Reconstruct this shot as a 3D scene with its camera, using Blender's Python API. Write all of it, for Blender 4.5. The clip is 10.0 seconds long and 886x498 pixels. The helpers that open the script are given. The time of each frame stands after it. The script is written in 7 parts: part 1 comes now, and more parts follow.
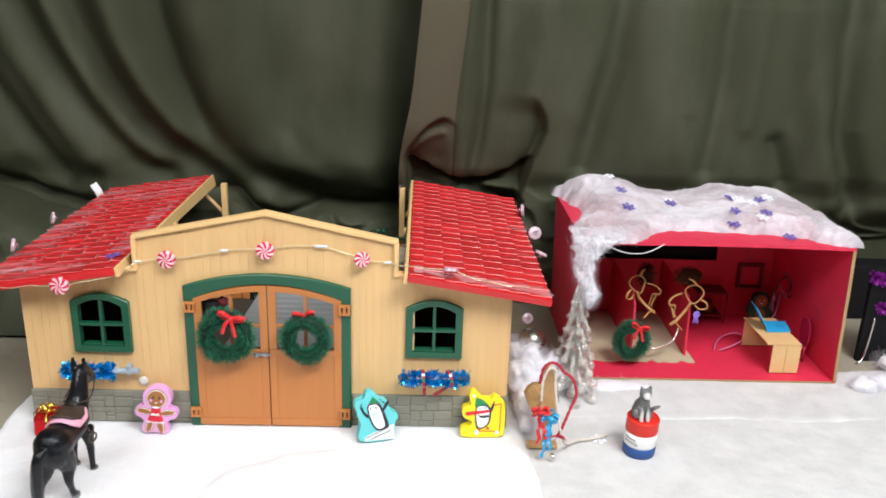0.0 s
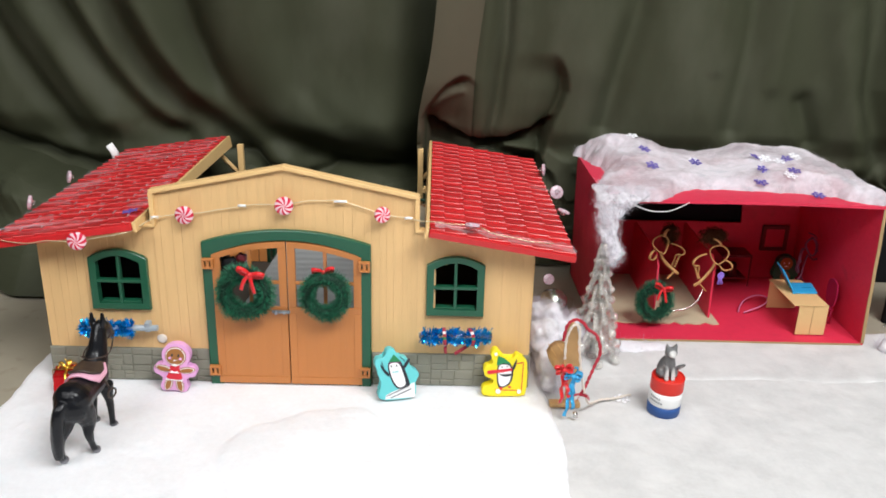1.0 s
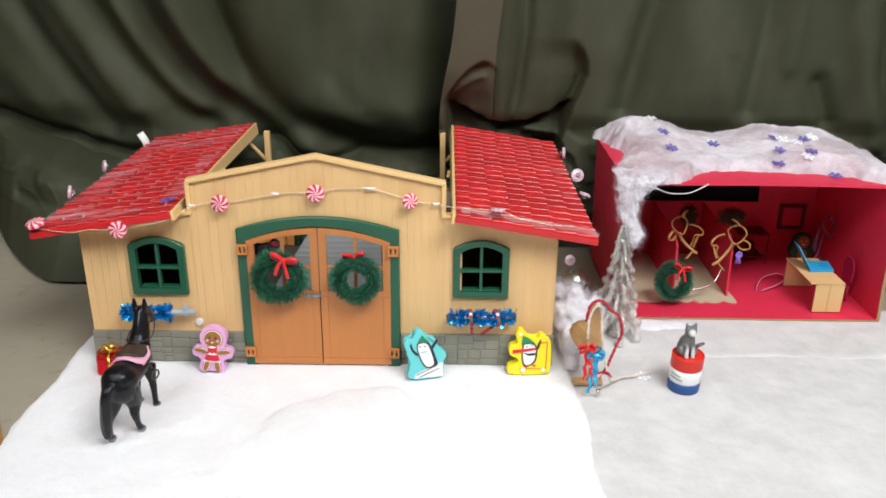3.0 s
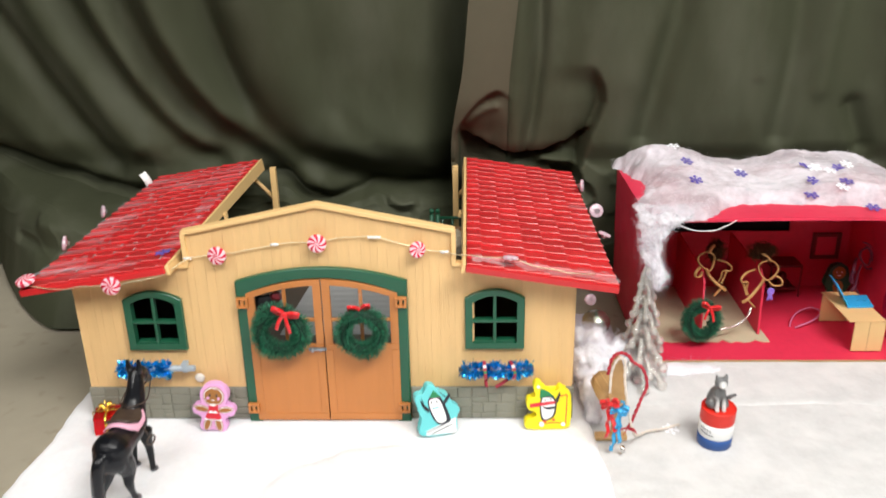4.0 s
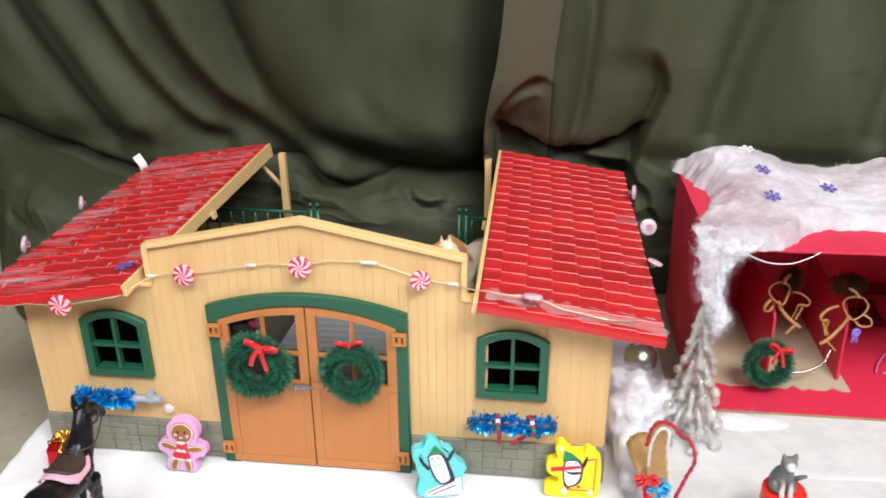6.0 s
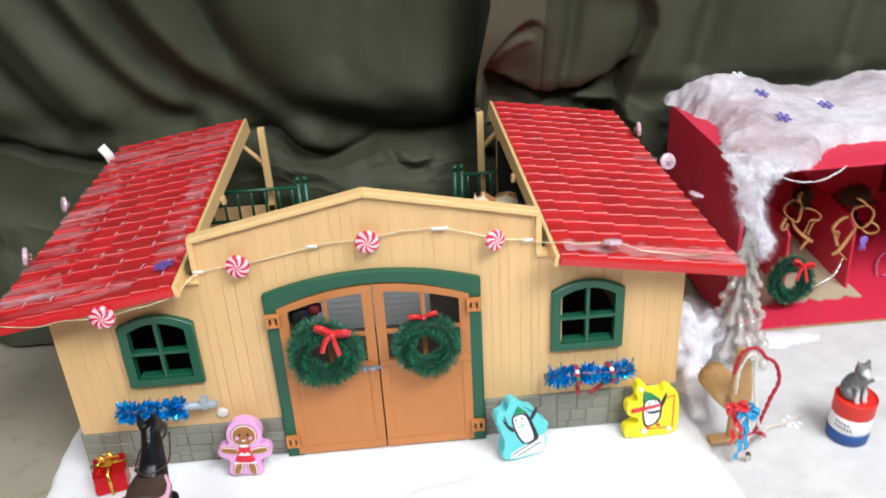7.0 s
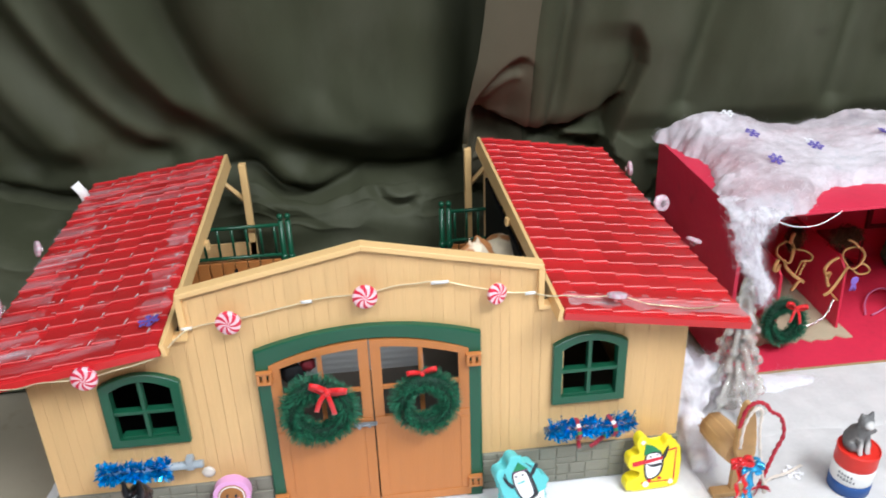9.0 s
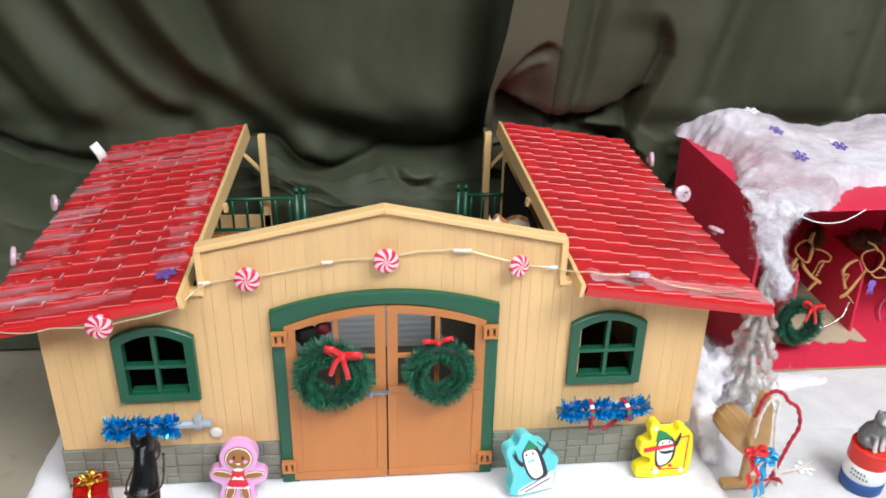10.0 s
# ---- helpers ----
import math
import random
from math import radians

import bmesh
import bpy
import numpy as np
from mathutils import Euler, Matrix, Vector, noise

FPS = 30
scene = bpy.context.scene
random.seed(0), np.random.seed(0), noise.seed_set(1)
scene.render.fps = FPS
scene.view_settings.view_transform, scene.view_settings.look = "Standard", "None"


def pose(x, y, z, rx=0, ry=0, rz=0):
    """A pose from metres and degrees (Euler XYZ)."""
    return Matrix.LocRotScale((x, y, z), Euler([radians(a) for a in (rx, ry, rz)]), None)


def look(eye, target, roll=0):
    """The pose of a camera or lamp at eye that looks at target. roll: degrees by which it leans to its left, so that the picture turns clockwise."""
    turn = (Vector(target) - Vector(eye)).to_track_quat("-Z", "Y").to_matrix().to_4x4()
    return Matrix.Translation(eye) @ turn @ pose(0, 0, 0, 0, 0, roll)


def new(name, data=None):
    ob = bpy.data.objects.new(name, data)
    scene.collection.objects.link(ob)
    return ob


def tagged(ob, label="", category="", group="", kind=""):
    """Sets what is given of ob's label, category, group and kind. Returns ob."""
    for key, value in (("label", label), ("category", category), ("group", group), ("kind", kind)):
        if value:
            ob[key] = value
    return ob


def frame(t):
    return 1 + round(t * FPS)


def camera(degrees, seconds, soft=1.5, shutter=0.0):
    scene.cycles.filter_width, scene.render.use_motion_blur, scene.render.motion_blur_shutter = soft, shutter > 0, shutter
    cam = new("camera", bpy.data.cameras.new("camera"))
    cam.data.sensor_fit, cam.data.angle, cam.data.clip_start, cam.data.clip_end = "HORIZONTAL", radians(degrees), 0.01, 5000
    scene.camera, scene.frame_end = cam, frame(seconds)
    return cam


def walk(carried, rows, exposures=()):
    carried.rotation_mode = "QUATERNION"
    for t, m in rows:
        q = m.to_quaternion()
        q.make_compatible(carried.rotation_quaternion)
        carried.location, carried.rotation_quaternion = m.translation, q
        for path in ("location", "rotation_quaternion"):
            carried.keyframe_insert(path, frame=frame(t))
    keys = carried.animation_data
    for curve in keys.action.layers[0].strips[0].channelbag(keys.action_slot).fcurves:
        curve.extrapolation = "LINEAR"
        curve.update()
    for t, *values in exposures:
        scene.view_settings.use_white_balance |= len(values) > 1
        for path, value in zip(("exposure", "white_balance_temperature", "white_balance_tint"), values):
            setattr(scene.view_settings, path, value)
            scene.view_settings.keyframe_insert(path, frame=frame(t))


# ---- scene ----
cam = camera(56.5, 10.0, 1.7, 0.4)
METRES, EYE, TILT, LEAN, TURN = 0.75, 0.474, 0.0, 0.0, -1.76
ROWS = [
    (0.0, 0.0, 0.0, 0.0, 0.6, -18.55, -1.78),
    (0.2, -0.0115, -0.0042, -0.0038, 0.89, -18.5, -2.04),
    (0.5, -0.0188, 0.0003, -0.0229, 1.34, -19.02, -2.29),
    (0.7, -0.0179, 0.0101, -0.0295, 1.48, -19.56, -2.04),
    (1.0, -0.0113, 0.0099, -0.0342, 1.43, -20.18, -1.49),
    (1.2, -0.008, 0.0029, -0.0269, 1.62, -20.23, -1.1),
    (1.5, -0.0216, -0.0179, -0.0175, 2.51, -20.25, -0.81),
    (2.0, -0.0264, -0.0201, -0.0124, 3.21, -20.52, -0.63),
    (2.5, -0.0246, -0.018, -0.0167, 2.25, -21.74, -0.79),
    (2.7, -0.0277, -0.0232, -0.0141, 1.97, -21.97, -0.73),
    (3.8, -0.0163, 0.0137, 0.0033, 3.24, -21.09, 0.65),
    (4.0, -0.0113, 0.0618, 0.0162, 3.33, -21.3, 1.04),
    (4.2, -0.0108, 0.0993, 0.0298, 3.64, -21.67, 1.18),
    (4.5, 0.0051, 0.1623, 0.0352, 4.1, -21.8, 0.84),
    (4.7, 0.0375, 0.2279, 0.0557, 4.5, -21.68, 0.48),
    (5.0, 0.0721, 0.2838, 0.0434, 5.46, -21.68, 0.31),
    (5.2, 0.0818, 0.2794, 0.0326, 6.31, -22.06, 0.08),
    (5.5, 0.0742, 0.2778, 0.0213, 7.87, -23.24, -0.32),
    (5.7, 0.064, 0.2703, 0.0201, 8.92, -23.71, -0.08),
    (6.8, -0.1361, 0.3155, 0.0226, 0.25, -26.76, 2.7),
    (7.0, -0.1791, 0.3013, 0.0117, -2.73, -27.47, 2.86),
    (7.2, -0.2096, 0.2932, 0.0136, -4.44, -27.89, 2.55),
    (7.5, -0.248, 0.2834, 0.016, -5.03, -28.12, 1.41),
    (7.7, -0.2719, 0.2911, 0.0049, -4.14, -28.22, 0.79),
    (8.0, -0.2941, 0.2924, 0.0098, -2.53, -28.05, 1.07),
    (8.5, -0.2539, 0.3298, 0.0219, -3.18, -27.47, 2.52),
    (8.7, -0.2335, 0.3444, 0.024, -4.06, -27.18, 2.62),
    (9.0, -0.2121, 0.3488, 0.0366, -5.03, -26.73, 1.76),
    (9.2, -0.2079, 0.348, 0.0292, -5.16, -26.39, 0.83),
    (9.5, -0.2172, 0.3525, 0.0139, -4.84, -26.28, -0.37),
    (9.7, -0.228, 0.336, 0.0082, -4.37, -26.21, -0.76),
    (10.0, -0.2361, 0.3407, -0.0018, -3.65, -26.18, -1.07),
]
walk(cam, [(t, pose(0.1576, -0.796, EYE, TILT, LEAN, TURN) @ pose(METRES * x, METRES * y, METRES * z, 90 + pitch, roll, yaw)) for t, x, y, z, yaw, pitch, roll in ROWS],
     [(0.0, 0.14, 6500, 10), (1.0, 0.0, 6550, 10), (2.0, 0.0, 6500, 10), (2.5, -0.05, 6500, 10), (4.0, 0.22, 6850, 10), (4.5, 0.40, 6950, 10), (5.0, 0.60, 6700, 7), (5.5, 0.32, 6600, 10),
      (7.0, 0.18, 6300, 10), (8.0, 0.0, 6250, 10), (8.5, 0.22, 6250, 10), (9.0, 0.15, 6200, 10), (9.5, 0.20, 6200, 10), (10.0, 0.18, 6250, 10)])

# ---- world and light ----
world = bpy.data.worlds.new("world")
scene.world = world
world.use_nodes = True
world.node_tree.nodes["Background"].inputs[0].default_value = (0.9, 0.95, 1.0, 1)
world.node_tree.nodes["Background"].inputs[1].default_value = 0.005


def lamp(x, y, z, tx, ty, tz, sx, sy, watts, colour):
    data = bpy.data.lights.new("ceiling_lamp", "AREA")
    data.shape, data.size, data.size_y, data.energy, data.color = "RECTANGLE", sx, sy, watts, colour
    ob = new("ceiling_lamp", data)
    ob.matrix_world = look((x, y, z), (tx, ty, tz))
    return ob


lamp(0.80, -1.00, 1.68, 0.2, 0.0, 0.05, 1.2, 0.6, 61, (0.97, 0.985, 1.0))
lamp(-0.65, -1.35, 1.68, 0.1, 0.0, 0.05, 1.2, 0.6, 27, (0.97, 0.985, 1.0))
lamp(0.40, -0.35, 1.70, 0.35, -0.10, 0.0, 1.2, 0.6, 5, (0.97, 0.985, 1.0))


# ---- materials ----
def material(name, colour, rough=0.5, metal=0.0, spec=0.5, vary=0.12, scale=60.0, bump=0.0, bump_scale=400.0,
             stretch=(1, 1, 1), each=0.0, island=0.0, coat=0.0, trans=0.0, sheen=0.0, spots=None, alpha=1.0):
    """A principled surface with two scales of variation, a fine relief and a random shade for each piece."""
    m = bpy.data.materials.new(name)
    m.use_nodes = True
    nodes, links = m.node_tree.nodes, m.node_tree.links
    p = nodes["Principled BSDF"]
    p.inputs["Roughness"].default_value = rough
    p.inputs["Metallic"].default_value = metal
    p.inputs["Specular IOR Level"].default_value = spec
    p.inputs["Coat Weight"].default_value = coat
    p.inputs["Coat Roughness"].default_value = 0.08
    p.inputs["Transmission Weight"].default_value = trans
    p.inputs["Sheen Weight"].default_value = sheen
    p.inputs["Alpha"].default_value = alpha
    where = nodes.new("ShaderNodeTexCoord")
    mapping = nodes.new("ShaderNodeMapping")
    mapping.inputs["Scale"].default_value = stretch
    links.new(where.outputs["Object"], mapping.inputs["Vector"])

    def noise_at(s, detail=4.0):
        n = nodes.new("ShaderNodeTexNoise")
        n.inputs["Scale"].default_value, n.inputs["Detail"].default_value = s, detail
        links.new(mapping.outputs[0], n.inputs["Vector"])
        return n.outputs["Fac"]

    def math_node(op, a, b):
        n = nodes.new("ShaderNodeMath")
        n.operation = op
        for i, v in enumerate((a, b)):
            if isinstance(v, (int, float)):
                n.inputs[i].default_value = v
            else:
                links.new(v, n.inputs[i])
        return n.outputs[0]

    both = math_node("ADD", math_node("MULTIPLY", noise_at(scale), 0.6), math_node("MULTIPLY", noise_at(scale * 7.3), 0.4))
    value = math_node("ADD", 1.0 - vary, math_node("MULTIPLY", both, 2 * vary))
    if each:
        info = nodes.new("ShaderNodeObjectInfo")
        value = math_node("MULTIPLY", value, math_node("ADD", 1 - each, math_node("MULTIPLY", info.outputs["Random"], 2 * each)))
    if island:
        geo = nodes.new("ShaderNodeNewGeometry")
        value = math_node("MULTIPLY", value, math_node("ADD", 1 - island, math_node("MULTIPLY", geo.outputs["Random Per Island"], 2 * island)))
    mix = nodes.new("ShaderNodeVectorMath")
    mix.operation = "SCALE"
    mix.inputs[0].default_value = colour
    links.new(value, mix.inputs["Scale"])
    out = mix.outputs[0]
    if spots:
        ramp = nodes.new("ShaderNodeValToRGB")
        ramp.color_ramp.elements[0].position, ramp.color_ramp.elements[1].position = spots[1], spots[2]
        links.new(noise_at(spots[3], 6.0), ramp.inputs[0])
        blend = nodes.new("ShaderNodeMix")
        blend.data_type = "RGBA"
        links.new(ramp.outputs[0], blend.inputs["Factor"])
        links.new(out, blend.inputs[6])
        blend.inputs[7].default_value = (*spots[0], 1)
        out = blend.outputs[2]
    links.new(out, p.inputs["Base Color"])
    rough_value = math_node("ADD", rough - 0.06, math_node("MULTIPLY", noise_at(scale * 3), 0.12))
    links.new(rough_value, p.inputs["Roughness"])
    if bump:
        b = nodes.new("ShaderNodeBump")
        b.inputs["Strength"].default_value = bump
        b.inputs["Distance"].default_value = 0.001
        links.new(noise_at(bump_scale, 5.0), b.inputs["Height"])
        links.new(b.outputs[0], p.inputs["Normal"])
    return m


TAN = material("tan_plastic_wood", (0.70, 0.45, 0.205), 0.5, vary=0.13, scale=30, bump=0.25, bump_scale=160, stretch=(6, 6, 0.5), each=0.03)
TRIM = material("pale_tan_plastic", (0.76, 0.50, 0.22), 0.45, vary=0.07, scale=40, bump=0.1, bump_scale=300)
GROOVE = material("groove_brown", (0.66, 0.42, 0.19), 0.7, vary=0.15, scale=50)
DOOR = material("orange_brown_plastic", (0.50, 0.185, 0.05), 0.42, vary=0.09, scale=30, bump=0.2, bump_scale=150, stretch=(6, 6, 0.5), each=0.02)
GREEN = material("dark_green_plastic", (0.008, 0.085, 0.042), 0.32, vary=0.1, scale=40, bump=0.08)
STONE = material("grey_stone_plastic", (0.215, 0.21, 0.165), 0.55, vary=0.16, scale=60, bump=0.4, bump_scale=500, each=0.06)
MORTAR = material("dark_grey_joint", (0.205, 0.20, 0.157), 0.7, vary=0.15, scale=80)
ROOF = material("glossy_red_plastic", (0.49, 0.017, 0.020), 0.34, vary=0.12, scale=70, bump=0.2, bump_scale=260, each=0.2, coat=0.15,
                stretch=(1.6, 0.6, 1))
# Paler red for the tile lips: the highlight on their edges, put into the colour.
ROOFEDGE = material("worn_red_plastic_edge", (0.54, 0.055, 0.054), 0.36, vary=0.25, scale=160)
TAPE = material("clear_tape", (0.93, 0.90, 0.92), 0.22, vary=0.04, scale=60, trans=0.0, alpha=0.22, bump=0.5, bump_scale=120)
# Whitish stand-in for the glints on the film's wrinkles.
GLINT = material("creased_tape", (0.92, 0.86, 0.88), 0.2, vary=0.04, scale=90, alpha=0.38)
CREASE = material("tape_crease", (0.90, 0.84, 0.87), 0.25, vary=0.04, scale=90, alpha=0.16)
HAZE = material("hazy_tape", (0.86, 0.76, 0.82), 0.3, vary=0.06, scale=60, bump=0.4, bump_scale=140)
DARK = material("dark_floor", (0.05, 0.04, 0.03), 0.8, vary=0.2)
SNOW = material("white_felt", (0.79, 0.79, 0.81), 0.95, vary=0.13, scale=26, bump=0.9, bump_scale=130, sheen=0.3)
FELT = material("greyish_white_felt", (0.57, 0.565, 0.56), 0.95, vary=0.20, scale=34, bump=1.0, bump_scale=90, sheen=0.3, spots=((0.68, 0.67, 0.66), 0.42, 0.80, 30))
COTTON = material("white_cotton", (0.67, 0.615, 0.66), 1.0, vary=0.10, scale=24, bump=0.8, bump_scale=420, sheen=0.2, spec=0.0, spots=((0.52, 0.51, 0.56), 0.56, 0.76, 75))
# The roof's cotton again, made paler to brighten the tufts that stand in shade.
LOOSE = material("loose_white_cotton", (0.80, 0.79, 0.83), 1.0, vary=0.08, scale=30, bump=0.8, bump_scale=420, sheen=0.3, spec=0.0)
FIBRE = material("cotton_fibre", (0.68, 0.64, 0.695), 1.0, vary=0.03, scale=40, spec=0.0, island=0.06)
CLOTH = material("olive_curtain_cloth", (0.0480, 0.0525, 0.0305), 0.62, vary=0.22, scale=6, bump=0.3, bump_scale=900, spec=0.16, stretch=(1, 1, 0.45), spots=((0.082, 0.086, 0.058), 0.46, 0.80, 13))
LINING = material("curtain_hem_cloth", (0.090, 0.080, 0.053), 0.66, vary=0.14, scale=6, bump=0.3, bump_scale=900, spec=0.14)
TABLE = material("beige_laminate", (0.33, 0.295, 0.225), 0.5, vary=0.16, scale=7, bump=0.15, bump_scale=250, spots=((0.24, 0.20, 0.14), 0.60, 0.80, 40))
WOOD = material("brown_wood", (0.30, 0.14, 0.045), 0.45, vary=0.22, scale=12, bump=0.3, bump_scale=120, stretch=(5, 0.6, 5))
# Tones of the unseen room, kept dark to hold down the fill light.
WALL = material("room_paint", (0.19, 0.185, 0.17), 0.9, vary=0.04, scale=3)
CARPET = material("room_floor", (0.12, 0.11, 0.10), 0.9, vary=0.1, scale=6)
RED = material("red_painted_card", (0.64, 0.024, 0.066), 0.62, vary=0.16, scale=22, bump=0.45, bump_scale=160, spots=((0.52, 0.025, 0.055), 0.60, 0.75, 45))
CARD = material("brown_cardboard", (0.38, 0.25, 0.12), 0.8, vary=0.12, scale=40, bump=0.3, bump_scale=300)
KRAFT = material("kraft_paper", (0.66, 0.44, 0.20), 0.75, vary=0.08, scale=50, bump=0.2)
SAND = material("beige_floor_mat", (0.50, 0.43, 0.29), 0.9, vary=0.16, scale=60, bump=0.8, bump_scale=500)
BLACK = material("black_card", (0.009, 0.009, 0.010), 0.7, vary=0.2, scale=30, spec=0.12)
COAT = material("black_figurine_paint", (0.0045, 0.005, 0.007), 0.30, vary=0.25, scale=90, bump=0.35, bump_scale=500, spec=0.34)
LEATHER = material("brown_saddle_paint", (0.045, 0.028, 0.02), 0.5, vary=0.2, scale=120, bump=0.3)
PINK = material("pink_paint", (0.80, 0.42, 0.55), 0.55, vary=0.08, scale=90)
WREATH = material("green_bristle", (0.019, 0.145, 0.075), 0.5, vary=0.25, scale=60, island=0.6)
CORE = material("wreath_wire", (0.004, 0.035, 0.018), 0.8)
RIBBON = material("red_satin", (0.62, 0.008, 0.012), 0.3, vary=0.12, scale=120, sheen=0.2)
FOIL = material("blue_foil", (0.012, 0.42, 0.86), 0.10, metal=0.7, vary=0.2, scale=90, island=0.5)
CLEAR = material("clear_plastic", (0.95, 0.95, 0.96), 0.08, trans=0.9, vary=0.02, spec=0.6)
ICE = material("clear_acrylic", (1.0, 0.985, 0.95), 0.04, trans=0.78, vary=0.03, scale=200, spec=1.0, coat=0.8)
ICE.node_tree.nodes["Principled BSDF"].inputs["IOR"].default_value = 1.22
GREYCLEAR = material("frosted_clip", (0.45, 0.52, 0.58), 0.3, trans=0.35, vary=0.08)
LATCH = material("grey_latch_metal", (0.30, 0.33, 0.36), 0.3, metal=0.6, vary=0.15, scale=200)
WHITE = material("white_plastic", (0.86, 0.85, 0.84), 0.4, vary=0.04)
CANDY = material("candy_red", (0.66, 0.025, 0.065), 0.22, vary=0.06, coat=0.5)
CANDYWHITE = material("candy_white", (0.84, 0.56, 0.62), 0.22, vary=0.04, coat=0.5)
CANDYPALE = material("candy_pale_translucent", (0.86, 0.74, 0.80), 0.2, vary=0.06, trans=0.4)
CANDYBACK = material("candy_translucent", (0.80, 0.52, 0.62), 0.2, vary=0.06, trans=0.35)
WIRE = material("pale_gold_wire", (0.66, 0.55, 0.36), 0.3, metal=0.6, vary=0.1)
BUTTON = material("ivory_button", (0.70, 0.66, 0.60), 0.45, vary=0.08, scale=200)
FLAKE = material("violet_felt", (0.11, 0.08, 0.37), 0.8, vary=0.15, scale=150)
FLAKEWHITE = material("white_felt_cutout", (0.90, 0.90, 0.93), 0.8, vary=0.05)
CYAN = material("aqua_foam", (0.13, 0.58, 0.60), 0.5, vary=0.06, scale=90)
YELLOW = material("yellow_foam", (0.86, 0.72, 0.015), 0.5, vary=0.05, scale=90)
ROSE = material("pink_foam", (0.73, 0.37, 0.66), 0.5, vary=0.05, scale=90)
INK = material("black_print", (0.018, 0.02, 0.03), 0.45)
INKGREY = material("grey_print", (0.16, 0.17, 0.18), 0.5)
INKWHITE = material("white_print", (0.86, 0.86, 0.86), 0.45, vary=0.03)
INKBROWN = material("brown_print", (0.34, 0.14, 0.035), 0.45, vary=0.08)
INKRED = material("red_print", (0.66, 0.02, 0.04), 0.45, vary=0.08)
STRIPERED = material("dark_red_ribbon", (0.33, 0.015, 0.035), 0.4, vary=0.15, scale=120)
INKPLUM = material("plum_print", (0.16, 0.03, 0.12), 0.45, vary=0.08)
INKGREEN = material("green_print", (0.015, 0.22, 0.08), 0.45, vary=0.08)
GOLD = material("gold_foil", (0.80, 0.50, 0.08), 0.22, metal=0.9, vary=0.15, scale=120)
REDFOIL = material("red_foil", (0.60, 0.006, 0.012), 0.14, metal=0.55, vary=0.25, scale=70, bump=0.8, bump_scale=90)
DRUMRED = material("red_drum_paint", (0.66, 0.025, 0.015), 0.45, vary=0.08, scale=90)
DRUMWHITE = material("white_drum_paint", (0.80, 0.80, 0.79), 0.45, vary=0.06, scale=90)
DRUMBLUE = material("blue_drum_paint", (0.018, 0.075, 0.26), 0.5, vary=0.12, scale=90)
CATGREY = material("grey_cat_paint", (0.13, 0.13, 0.13), 0.5, vary=0.35, scale=160, bump=0.4, bump_scale=900, spots=((0.45, 0.44, 0.42), 0.55, 0.75, 120))
CREAM = material("cream_figurine_paint", (0.70, 0.60, 0.44), 0.5, vary=0.2, scale=90, spots=((0.40, 0.17, 0.06), 0.51, 0.57, 34))
STRAP = material("tan_leather", (0.46, 0.24, 0.085), 0.6, vary=0.2, scale=150, bump=0.4)
FUR = material("dark_brown_fur", (0.060, 0.022, 0.010), 0.8, island=0.5, spec=0.1)
DOME = material("greenish_silver_foil", (0.50, 0.53, 0.44), 0.22, metal=0.9, vary=0.45, scale=60, stretch=(1, 1, 6), bump=0.6, bump_scale=90)
SILVER = material("silver_metal", (0.78, 0.77, 0.75), 0.2, metal=1.0, vary=0.1)
GREYRIB = material("grey_ribbed_sheet", (0.33, 0.335, 0.33), 0.5, vary=0.06, scale=60)
LAVENDER = material("pale_lilac_glitter_sheet", (0.55, 0.53, 0.60), 0.6, vary=0.2, scale=400, bump=0.5)
BLUE = material("bright_blue_plastic", (0.02, 0.36, 0.70), 0.4, vary=0.05)
BARREL = material("light_toy_wood", (0.52, 0.31, 0.13), 0.55, vary=0.30, scale=30, bump=0.4, bump_scale=200, stretch=(5, 0.6, 5))
YARNRED = material("crimson_yarn", (0.45, 0.02, 0.04), 0.9, vary=0.25, scale=300, bump=1.0, bump_scale=1200)
YARNWHITE = material("cream_yarn", (0.76, 0.68, 0.60), 0.9, vary=0.15, scale=300, bump=1.0, bump_scale=1200)
SATINBLUE = material("sky_blue_satin", (0.05, 0.40, 0.74), 0.2, metal=0.3, vary=0.25, scale=160, bump=0.8, bump_scale=350)
PURPLE = material("violet_plastic", (0.26, 0.16, 0.62), 0.45, vary=0.08)
MAGENTA = material("magenta_tinsel", (0.30, 0.02, 0.34), 0.3, metal=0.5, island=0.5)
PLASTICRED = material("red_clear_plastic", (0.50, 0.02, 0.09), 0.25, trans=0.3)
PINKCORD = material("pink_cord", (0.55, 0.16, 0.30), 0.5, vary=0.1)
MAUVE = material("dark_mauve_cord", (0.20, 0.06, 0.11), 0.5, vary=0.15)
DARKRED = material("dark_red_card", (0.13, 0.006, 0.013), 0.6, vary=0.12)


